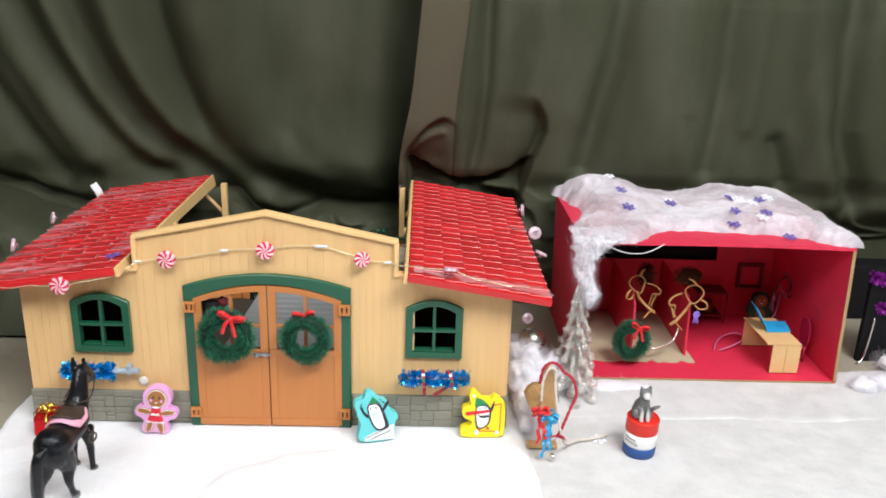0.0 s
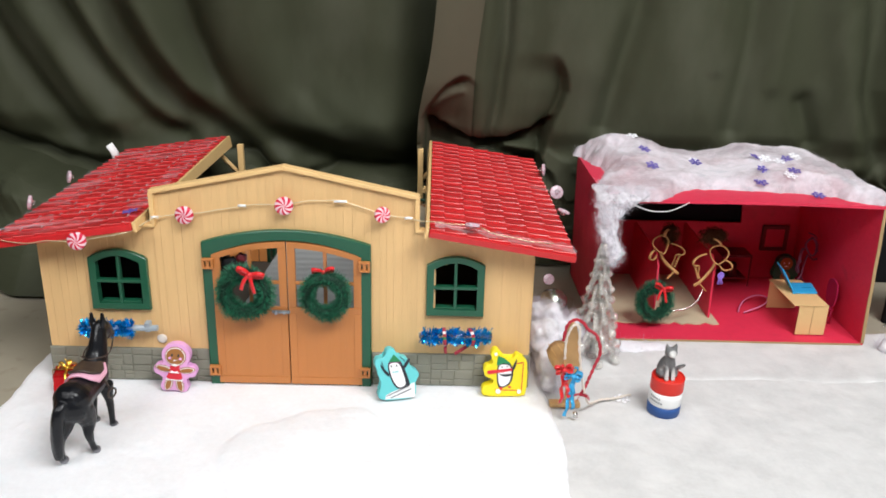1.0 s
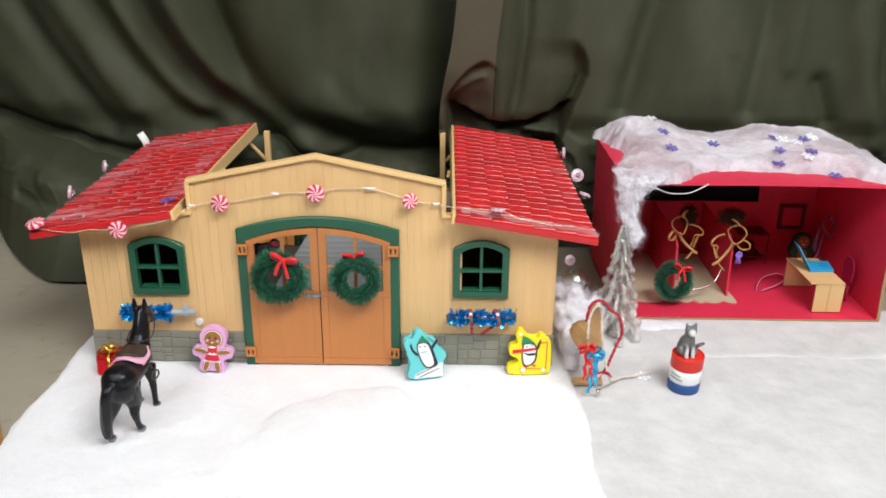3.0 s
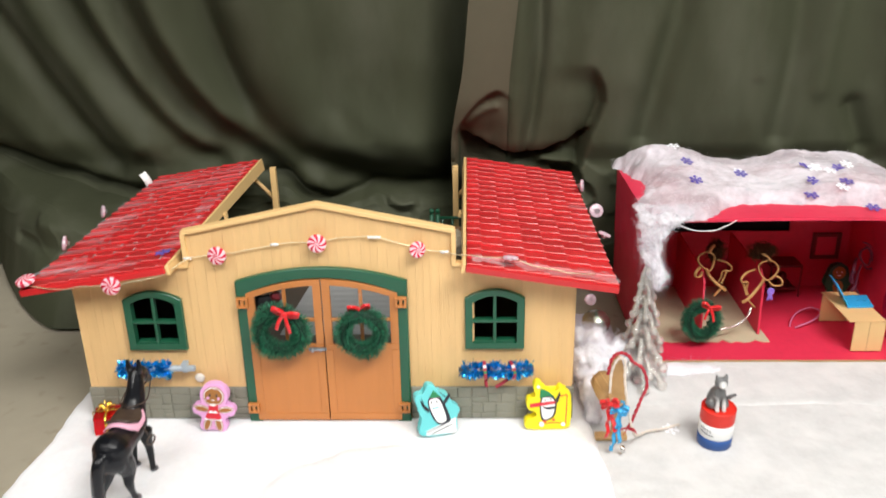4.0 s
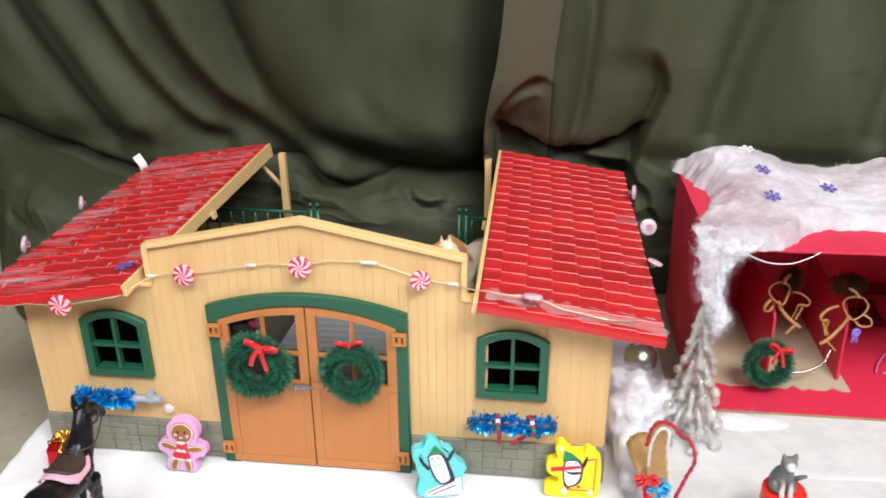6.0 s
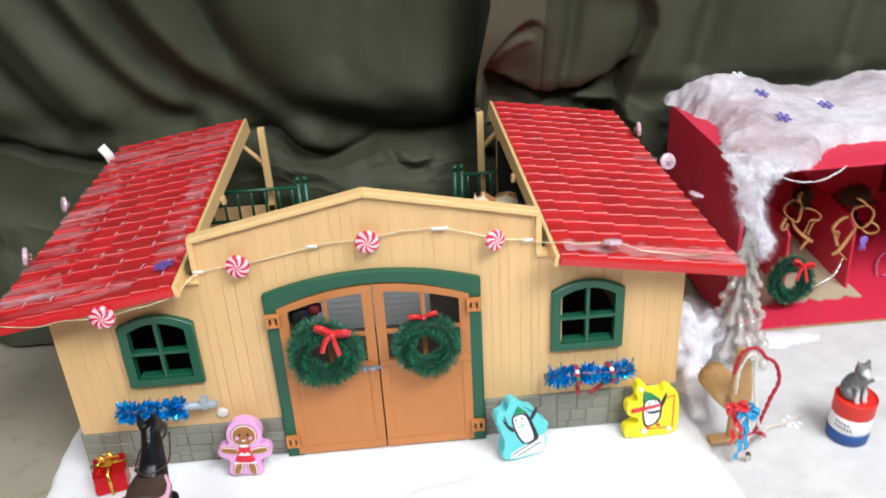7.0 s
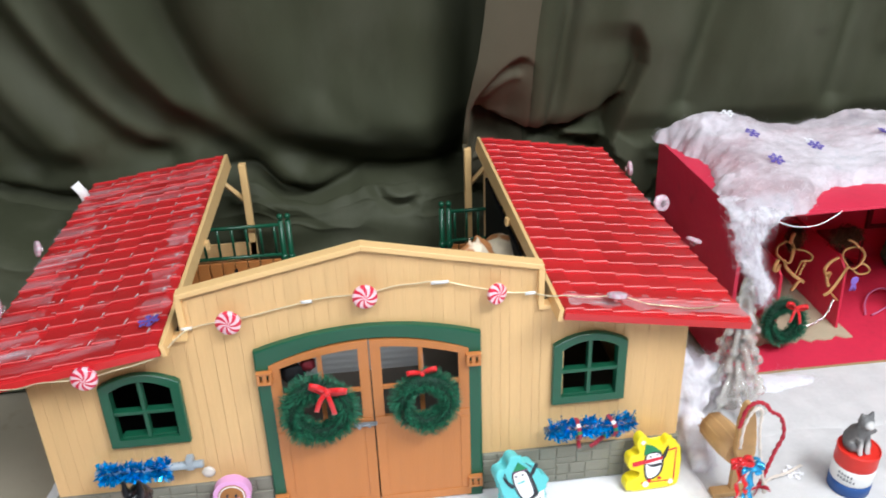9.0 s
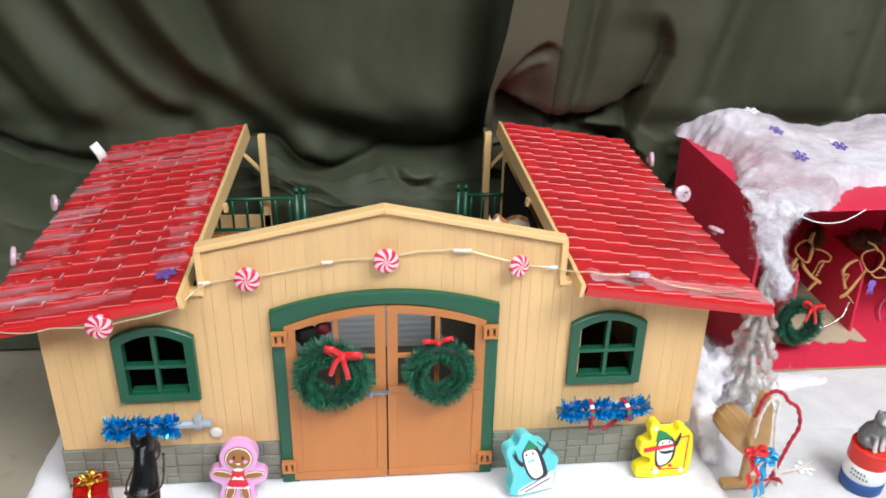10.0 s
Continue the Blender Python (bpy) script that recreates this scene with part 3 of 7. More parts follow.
# Folds of the right panel, in the same form, and the run of its hem.
RIGHT_FOLDS = (([(0.150, 0.238), (0.160, 0.249), (0.172, 0.257), (0.186, 0.261)], -0.005, 0.006),
               ([(0.245, 0.62), (0.244, 0.44), (0.245, 0.33), (0.238, 0.246), (0.228, 0.19)], 0.014, 0.010), ([(0.222, 0.62), (0.221, 0.40), (0.215, 0.26), (0.222, 0.195)], -0.004, 0.010),
               ([(0.432, 0.62), (0.424, 0.447), (0.419, 0.370), (0.403, 0.297), (0.390, 0.215)], 0.017, 0.018), ([(0.575, 0.62), (0.573, 0.41), (0.576, 0.32), (0.570, 0.215)], 0.015, 0.018),
               ([(0.735, 0.62), (0.740, 0.41), (0.758, 0.27), (0.807, 0.16)], 0.024, 0.020), ([(0.670, 0.62), (0.686, 0.382), (0.722, 0.267), (0.76, 0.17)], -0.014, 0.024), ([(0.662, 0.255), (0.685, 0.201)], 0.014, 0.014),
               ([(0.330, 0.62), (0.350, 0.30)], -0.006, 0.040), ([(0.50, 0.62), (0.49, 0.25)], -0.009, 0.040), ([(0.525, 0.5), (0.53, 0.3)], -0.004, 0.010), ([(0.620, 0.62), (0.615, 0.28)], -0.006, 0.014),
               ([(0.255, 0.180), (0.297, 0.172), (0.335, 0.145), (0.350, 0.11)], -0.022, 0.009), ([(0.275, 0.160), (0.315, 0.140), (0.335, 0.10)], 0.010, 0.006))
PETAL = ((0.128, 0.215), (0.135, 0.227), (0.142, 0.243), (0.153, 0.259), (0.166, 0.274), (0.177, 0.282), (0.187, 0.286), (0.196, 0.284), (0.21, 0.272))
HEM_LINE = ((0.08, 0.150), (0.14, 0.133), (0.17, 0.128), (0.20, 0.128), (0.23, 0.130), (0.26, 0.135), (0.30, 0.143), (0.33, 0.147), (0.44, 0.157), (0.62, 0.168), (1.05, 0.18))
TUCK = ((0.130, 0.230), (0.148, 0.2215), (0.162, 0.212), (0.182, 0.200), (0.202, 0.193), (0.226, 0.189), (0.250, 0.193), (0.282, 0.204), (0.308, 0.219), (0.330, 0.236))
TUCK_END = ((0.18, 0.306), (0.219, 0.314), (0.240, 0.323), (0.264, 0.330), (0.284, 0.327), (0.299, 0.321), (0.32, 0.312))


def linear(keys, u):
    if u <= keys[0][0]:
        return keys[0][1]
    for (a, p), (b, q) in zip(keys, keys[1:]):
        if u < b:
            return p + (q - p) * (u - a) / (b - a)
    return keys[-1][1]


def right_curtain(s, v):
    z = 1.05 - v
    x = s + (linear(HEM_LINE, z) - 0.150) * fade(0.36, 0.16, s)
    y = 0.330 + 0.034 * max(0.0, min(1.0, (0.44 - z) / 0.26)) + 0.012 * fade(0.21, 0.17, z) - 0.016 * fade(0.25, 0.15, x) * fade(0.20, 0.28, z)
    y += sum(deep * bend(x, z, line, width) for line, deep, width in RIGHT_FOLDS)
    y += 0.007 * noise.noise(Vector((s * 9, z * 3, 7.7))) + 0.0016 * noise.noise(Vector((s * 34, z * 6, 1.7))) + 0.012 * (crest(s * 34 + 0.9 * z + 2.6) - 0.6) * fade(0.80, 0.90, x)
    # Pinched cloth above the roofs: a deep tuck with a pocket over it.
    edge = linear(TUCK_END, z)
    inside = fade(edge + 0.007, edge - 0.005, x) * fade(0.137, 0.149, x)
    under = linear(PETAL, x) - z
    pocket = fade(-0.001, 0.009, under) * fade(0.132, 0.142, x) * fade(0.212, 0.176, x)
    y += pocket * (0.017 + 0.010 * fade(0.255, 0.215, z))
    above = z - profile(TUCK, x)
    y += inside * (0.006 * math.exp(-max(0.0, above) / 0.010) + 0.040 * fade(0.0015, -0.004, above) * (0.45 + 0.55 * math.exp(-max(0.0, -above - 0.003) / 0.008)))
    y += inside * 0.026 * math.exp(-max(0.0, edge - x) / 0.030) * fade(0.318, 0.280, z) * fade(0.226, 0.262, x)
    y -= 0.010 * fade(0.17, 0.14, z) * (ridged(x * 1.6, z * 7, 3.3) - 0.3)
    if x > 0.70:
        y += 0.05 * fade(0.70, 0.78, x) * fade(0.16, 0.10, z)
    if z < 0.06:
        y -= 0.03 * (0.06 - z) / 0.06 * (1 + 0.6 * noise.noise(Vector((s * 9, 0, 2))))
        z = max(z, 0.0)
    if x < 0.74:
        y = max(y, 0.3745 - 1.3 * max(0.0, z - (0.182 if x < 0.30 else 0.172)) - 2.0 * max(0.0, x - 0.72))
    return x, y, z


curtain = thing("backdrop_curtain", "dark olive green cloth curtain hung in soft folds behind the table", "curtain")
us = [-1.25 + 0.65 * i / 60 for i in range(60)] + [-0.60 + 0.81 * i / 330 for i in range(331)]
vs = [1 - (1 - i / 170) ** 1.5 for i in range(170)] + [1 + (i / 110) ** 1.1 for i in range(111)]
bm = bmesh.new()
grid_mesh(bm, us, vs, left_curtain)
part("left_panel", bm, CLOTH, curtain)
us = [0.150 + 0.75 * (i / 280) ** 1.25 for i in range(281)] + [0.90 + 0.76 * i / 50 for i in range(1, 51)]
vs = [0.5 * i / 30 for i in range(30)] + [0.5 + 0.55 * i / 240 for i in range(241)]
bm = bmesh.new()
grid_mesh(bm, us, vs, right_curtain)
part("right_panel", bm, CLOTH, curtain)


def hem_band(s, v):
    z = 1.05 - v
    a, b = linear(HEM_LINE, z), 0.203 + 0.014 * fade(0.26, 0.46, z)
    x = a + (b - a) * s
    # The place of x on the panel under the band.
    p = x
    for _ in range(4):
        p = x - (a - 0.150) * fade(0.36, 0.16, p)
    x, y, z = right_curtain(p, v)
    return x - 0.002 * (1 - s), y - 0.0035 - 0.003 * math.sin(math.pi * s) - 0.004 * (1 - s) ** 2, z


bm = bmesh.new()
grid_mesh(bm, [i / 30 for i in range(31)], [0.6 * i / 40 for i in range(40)] + [0.6 + 0.34 * i / 150 for i in range(151)], hem_band)
part("hem_band", bm, LINING, curtain, "paler turned hem of the curtain")

# ---- snow sheets ----
rng = random.Random(4)


def lump(x, y, s, seed):
    return noise.noise(Vector((x * s, y * s, seed)))


def felt_sheet(name, x0, x1, y0, y1, z, nx, ny, mat, label, wob, relief, seed):
    """A soft sheet with a thick, uneven, rounded rim."""
    bm = bmesh.new()

    def point(u, v):
        x, y = x0 + (x1 - x0) * u, y0 + (y1 - y0) * v
        ex, ey = min(u, 1 - u) * (x1 - x0), min(v, 1 - v) * (y1 - y0)
        rim = min(1.0, min(ex, ey) / 0.012)
        x += wob * lump(x, y, 14, seed) * (1 - min(1.0, ex / 0.05)) + wob * 0.4 * lump(x, y, 60, seed + 3) * (1 - min(1.0, ex / 0.02))
        y += wob * lump(x, y, 14, seed + 9) * (1 - min(1.0, ey / 0.05)) + wob * 0.4 * lump(x, y, 60, seed + 5) * (1 - min(1.0, ey / 0.02))
        if u > 0.9 and v > 0.8 and name == "snow_sheet":
            cu, cv = (u - 0.9) / 0.1, (v - 0.8) / 0.2
            x -= 0.012 * max(0.0, cu) * max(0.0, cv) ** 0.8
        h = relief * (lump(x, y, 9, seed + 1) + 0.5 * lump(x, y, 26, seed + 2) + 0.22 * lump(x, y, 90, seed + 7) + 0.9 * ridged(x * 1.3, y * 2.4, seed) * max(0.0, lump(x, y, 6, seed + 8) + 0.25))
        if name == "snow_sheet":
            e = ((x - 0.035) * 0.85 + (y + 0.115) * 0.5) / 0.085, (-(x - 0.035) * 0.5 + (y + 0.115) * 0.85) / 0.052
            h += 0.0075 * fade(1.06, 0.95, math.hypot(*e) + 0.25 * lump(x, y, 22, 2.2)) * fade(1.5, 0.2, math.hypot(*e))
        near_barn = fade(-0.06, -0.02, y) * fade(0.30, 0.26, abs(x))
        return x, y, -0.0058 + (z + 0.0058 + h * (1 - near_barn) - 0.0006 * near_barn) * math.sqrt(max(0.0, 1 - (1 - rim) ** 2))

    grid_mesh(bm, [i / nx for i in range(nx + 1)], [i / ny for i in range(ny + 1)], point)
    return solo(name, bm, mat, label, "snow", kind="structure")


felt_sheet("snow_sheet", -0.288, 0.282, -0.66, 0.098, 0.0, 190, 230, SNOW, "fluffy bright white felt sheet laid as snow in front of the barn", 0.006, 0.0034, 11.0)
felt_sheet("felt_sheet", 0.235, 1.05, -0.66, 0.052, -0.0035, 200, 170, FELT, "greyish white felt sheet laid as trodden snow", 0.006, 0.0026, 21.0)
felt_sheet("felt_strip", 0.27, 1.02, 0.030, 0.165, -0.0015, 180, 40, FELT, "greyish white felt strip along the front of the red stable", 0.006, 0.0012, 31.0)


def cotton_veil(label, left, right, z0, z1, y, seed, fibres):
    """Teased cotton that hangs down: ragged thin layers between two edges (width by height), and long fibres."""
    r = random.Random(seed)
    ob = thing("cotton_tuft", label, "cotton")
    starts = []
    for layer in range(3):
        bm = bmesh.new()
        nu, nv = 60, 90
        rows = []
        for j in range(nv + 1):
            z = z0 + (z1 - z0) * j / nv
            a, b = profile(left, z), profile(right, z)
            row = []
            for i in range(nu + 1):
                u = i / nu
                x = a + (b - a) * u
                puff = math.sin(math.pi * u) ** 0.5
                yy = y + 0.030 * fade(0.178, 0.196, z) - 0.93 * max(0.0, min(0.0475, 0.1745 - z)) - 0.0035 * layer * puff - 0.004 * puff + 0.005 * lump(x, z, 60, seed + layer) + 0.002 * lump(x, z, 190, seed + layer)
                edge = min(u, 1 - u) * (b - a)
                edge = min(edge, z - z1 + 0.004)
                keep = edge + 0.008 * lump(x, z, 80, seed + 3 * layer) + 0.004 * lump(x, z, 240, seed + layer) - 0.0022 * layer > 0.0005
                row.append((bm.verts.new((x, yy, z - 0.004 * fade(0.182, 0.196, z))), keep))
                while keep and r.random() < fibres:
                    starts.append(((x, yy, z), (0, -1, 0.1)))
            rows.append(row)
        for j in range(nv):
            for i in range(nu):
                q = (rows[j][i], rows[j][i + 1], rows[j + 1][i + 1], rows[j + 1][i])
                if all(k for _, k in q):
                    bm.faces.new([v for v, _ in q])
        bmesh.ops.delete(bm, geom=[v for v in bm.verts if not v.link_faces], context="VERTS")
        part("layer", bm, VEIL, ob, smooth=True)
    bm = bmesh.new()
    fleece(bm, starts, 0.009, 0.00007, r, 0.05)
    part("fuzz", bm, FIBRE, ob)
    return ob


def cotton_tuft(spots, label, fibres=500, seed=1):
    """A loose clump of cotton: lumpy core and stray fibres. spots: centre, radius and squash of each lump."""
    r = random.Random(seed)
    bm = bmesh.new()
    starts = []
    for (cx, cy, cz), rad, sq in spots:
        out = bmesh.ops.create_icosphere(bm, subdivisions=3, radius=1.0)
        for v in out["verts"]:
            d = v.co.normalized()
            k = rad * (0.72 + 0.30 * noise.noise(Vector((d.x * 2 + cx * 50, d.y * 2 + cy * 50, d.z * 2))) + 0.07 * noise.noise(d * 6 + Vector((cx * 90, 0, 0))))
            v.co = Vector((cx + d.x * k * sq[0], cy + d.y * k * sq[1], max(-0.004, cz + d.z * k * sq[2])))
        for _ in range(int(fibres / len(spots))):
            d = Vector((r.gauss(0, 1), r.gauss(0, 1), r.gauss(0, 1))).normalized()
            k = r.uniform(0.72, 1.0)
            starts.append(((cx + d.x * rad * sq[0] * k, cy + d.y * rad * sq[1] * k, max(0.0, cz + d.z * rad * sq[2] * k)), d))
    for f in bm.faces:
        f.smooth = True
    ob = thing("cotton_tuft", label, "cotton")
    figurine(part("wad", bm, LOOSE, ob), 0.0022, 6)
    bm = bmesh.new()
    fleece(bm, starts, 0.011, 0.00008, r, 0.15)
    part("fuzz", bm, FIBRE, ob)
    return ob


# ---- toy barn ----
barn = thing("toy_barn", "tan plastic toy barn with red tiled roofs and green frames", "toy barn")


def parapet(x):
    """The upper edge of the front wall."""
    ax = abs(x - 0.002)
    return 0.242 - 0.028 * ax / 0.134 if ax < 0.134 else 0.176


def wall_top(x):
    return parapet(x) if abs(x - 0.002) < 0.134 else 0.180 - 0.028 * (abs(x) - 0.134) / 0.15


# Backing of the front wall, with the door and window openings left free.
front = bmesh.new()
solid = ((-0.252, -0.195, 0, 0.160), (-0.195, -0.147, 0, 0.089), (-0.195, -0.147, 0.143, 0.165), (-0.147, -0.078, 0, 0.172),
         (-0.078, 0.082, 0.166, 0.172), (0.082, 0.151, 0, 0.172), (0.151, 0.199, 0, 0.089), (0.151, 0.199, 0.143, 0.165), (0.199, 0.256, 0, 0.160))
cut_x = sorted({v for q in solid for v in q[:2]} | {-0.132, 0.136})
cut_z = sorted({v for q in solid for v in q[2:]})


def walled(i, k):
    if not (0 <= i < len(cut_x) - 1 and 0 <= k < len(cut_z) - 1):
        return False
    x, z = (cut_x[i] + cut_x[i + 1]) / 2, (cut_z[k] + cut_z[k + 1]) / 2
    return any(x0 < x < x1 and z0 < z < z1 for x0, x1, z0, z1 in solid)


for i in range(len(cut_x) - 1):
    for k in range(len(cut_z) - 1):
        if not walled(i, k):
            continue
        (x0, x1), (z0, z1) = cut_x[i:i + 2], cut_z[k:k + 2]
        sides = [[(x0, 0, z0), (x1, 0, z0), (x1, 0, z1), (x0, 0, z1)], [(x0, 0.004, z0), (x0, 0.004, z1), (x1, 0.004, z1), (x1, 0.004, z0)]]
        for di, dk, q in ((-1, 0, [(x0, z0), (x0, z1)]), (1, 0, [(x1, z1), (x1, z0)]), (0, -1, [(x1, z0), (x0, z0)]), (0, 1, [(x0, z1), (x1, z1)])):
            if not walled(i + di, k + dk):
                (xa, za), (xb, zb) = q
                sides.append([(xa, 0, za), (xb, 0, zb), (xb, 0.004, zb), (xa, 0.004, za)])
        for q in sides:
            front.faces.new([front.verts.new(c) for c in q])
prism(front, [(-0.132, 0.172), (0.136, 0.172), (0.136, 0.212), (0.002, 0.240), (-0.132, 0.212)], 0.0, 0.004)
bmesh.ops.remove_doubles(front, verts=front.verts[:], dist=0.00001)
bmesh.ops.recalc_face_normals(front, faces=front.faces[:])
front = part("front_wall", front, GROOVE, barn, "tan plastic wall moulded as upright boards")

# Upright boards of uneven width, each a piece of its own.
openings = ((-0.196, -0.146, 0.088, 0.144), (0.150, 0.200, 0.088, 0.144), (-0.079, 0.083, 0.0, 0.161))
x = -0.252
while x < 0.2555:
    w = min(rng.choice((0.0072, 0.0085, 0.0092, 0.0105, 0.0118)), 0.2445 - x if x < 0.2440 else 0.256 - x)
    if 0.0 < 0.2445 - x - w < 0.003:
        w = 0.2445 - x
    if 0.256 - x - w < 0.003:
        w = 0.256 - x
    xa, xb = x + 0.00009, x + w - 0.00009
    # Break a board at the parapet's steps.
    for s in (-0.132, 0.136):
        if xa < s < xb:
            xb = s - 0.0001
            w = s - x
    spans = [(0.0385, None)]
    mid = 0.5 * (xa + xb)
    for ox0, ox1, oz0, oz1 in openings:
        if ox0 < mid < ox1:
            spans = [(0.0385, oz0), (oz1, None)] if oz0 > 0.05 else [(oz1, None)]
    for z0, z1 in spans:
        bm = bmesh.new()
        inset = 0.0018 if abs(mid - 0.002) < 0.134 else 0.0
        if z1:
            prism(bm, [(xa, z0), (xb, z0), (xb, z1), (xa, z1)], -0.0007 - 0.0002 * rng.random(), 0.001)
        else:
            pts = [(xa, z0), (xb, z0), (xb, wall_top(xb) - inset)]
            if xa < 0.002 < xb:
                pts.append((0.002, wall_top(0.002) - inset))
            prism(bm, pts + [(xa, wall_top(xa) - inset)], -0.0007 - 0.0002 * rng.random(), 0.001)
        part("board", bm, TAN, front)
    x += w

# Coping of the parapet with its little feet at the steps.
for s in (-1, 1):
    bm = bmesh.new()
    pts = [(0.0, 0.242), (s * 0.1345, 0.2142), (s * 0.1345, 0.2098), (0.0, 0.2376)]
    prism(bm, [(0.002 + a, b) for a, b in (pts if s > 0 else pts[::-1])], -0.0050, 0.0060, 0.0006)
    part("coping", bm, TRIM, barn, "pale tan moulded coping")
    bm = bmesh.new()
    box(bm, *sorted((0.002 + s * 0.1305, 0.002 + s * 0.1352)), -0.0046, 0.0055, 0.1785, 0.2118, 0.0006)
    part("coping_end", bm, TRIM, barn, "pale tan moulded coping")
    bm = bmesh.new()
    box(bm, *sorted((0.002 + s * 0.1310, 0.002 + s * 0.148)), -0.0048, 0.0055, 0.1755, 0.1790, 0.0006)
    part("coping_foot", bm, TRIM, barn, "pale tan moulded coping")

# Rough stone course along the foot of the wall.
for x0, x1 in ((-0.254, -0.0845), (0.0885, 0.258)):
    bm = bmesh.new()
    box(bm, x0, x1, -0.0015, 0.003, 0.0, 0.0385)
    course = part("stone_base", bm, MORTAR, barn, "grey moulded stone course")
    cells, stones = [(x0, x1, 0.0004, 0.0382)], []
    while cells:
        a, b, za, zb = cells.pop()
        w, h = b - a, zb - za
        if w > max(0.024, 1.9 * h) or (h < 0.012 and w > rng.uniform(0.018, 0.028)):
            c = a + w * rng.uniform(0.36, 0.64)
            cells += [(a, c, za, zb), (c, b, za, zb)]
        elif h > rng.uniform(0.0105, 0.0165):
            c = za + h * rng.uniform(0.36, 0.64)
            cells += [(a, b, za, c), (a, b, c, zb)]
        else:
            stones.append((a, b, za, zb))
    for a, b, za, zb in stones:
        g = lambda: 0.00022 + rng.uniform(0, 0.0003)
        out = [(a + g(), za + g()), (b - g(), za + g()), (b - g(), zb - g()), (a + g(), zb - g())]
        bm = bmesh.new()
        d = rng.uniform(0.0021, 0.0029)
        cx, cz = (a + b) / 2, (za + zb) / 2
        lo = [bm.verts.new((p, -d + 0.0005, q)) for p, q in out]
        hi = [bm.verts.new((p + (0.0007 if p < cx else -0.0007), -d, q + (0.0007 if q < cz else -0.0007))) for p, q in out]
        bk = [bm.verts.new((p, -0.001, q)) for p, q in out]
        bm.faces.new(hi)
        for i in range(4):
            k = (i + 1) % 4
            bm.faces.new((hi[k], hi[i], lo[i], lo[k]))
            bm.faces.new((lo[k], lo[i], bk[i], bk[k]))
        bmesh.ops.recalc_face_normals(bm, faces=bm.faces[:])
        part("stone", bm, STONE, course)

# Side and rear walls, floor and the rear posts of the open middle.
for nm, b in (("side_wall", (-0.252, -0.248, 0.004, 0.366, 0.0, 0.150)), ("side_wall", (0.252, 0.256, 0.004, 0.366, 0.0, 0.150)),
              ("rear_wall", (-0.248, -0.122, 0.362, 0.366, 0.0, 0.079)), ("rear_wall", (0.150, 0.252, 0.362, 0.366, 0.0, 0.155))):
    bm = bmesh.new()
    box(bm, *b)
    wall = part(nm, bm, TAN, barn)
    if nm == "side_wall":
        for k in range(26):
            y = 0.006 + k * 0.0138
            xx = (b[0] - 0.0012, b[0] + 0.001) if b[0] < 0 else (b[1] - 0.001, b[1] + 0.0012)
            bm = bmesh.new()
            box(bm, *xx, y + 0.0001, y + 0.0137, 0.004, 0.148)
            part("board", bm, TAN, wall)
# Black panels added inside; their colour stands for the shade of the interior.
for x0, top in ((-0.146, 0.060), (0.147, 0.150)):
    bm = bmesh.new()
    box(bm, x0, x0 + 0.003, 0.006, 0.335, 0.003, top)
    part("inner_wall", bm, BLACK, barn, "black panel added inside the barn to darken its interior")
bm = bmesh.new()
box(bm, -0.2475, -0.150, 0.085, 0.088, 0.003, 0.150)
part("inner_wall", bm, BLACK, barn, "black panel added inside the barn to darken its interior")
bm = bmesh.new()
box(bm, -0.247, 0.251, 0.005, 0.361, 0.0004, 0.003)
part("barn_floor", bm, DARK, barn, "dark floor inside the barn")
for s in (-1, 1):
    bm = bmesh.new()
    box(bm, *sorted((0.003 + s * 0.1245, 0.003 + s * 0.1325)), 0.362, 0.371, 0.0, 0.176, 0.0006)
    tube(bm, [(0.003 + s * 0.130, 0.3665, 0.130), (0.003 + s * 0.163, 0.3665, 0.166)], 0.0034, 4)
    part("rear_post", bm, TRIM, barn, "pale tan post with a slanting brace")


# Roofs: seven columns of stepped tiles, the courses of neighbouring columns set off by half.
TILE = (0.0221, 0.0204)


def tile_edges(side):
    """Distances of the tile columns' sides from the ridge side of a roof."""
    first = 0.0152 if side > 0 else 0.0092
    inner = [first + TILE[0] * k for k in range(7) if first + TILE[0] * k < 0.137]
    return [0.0004] + inner + [0.1485]


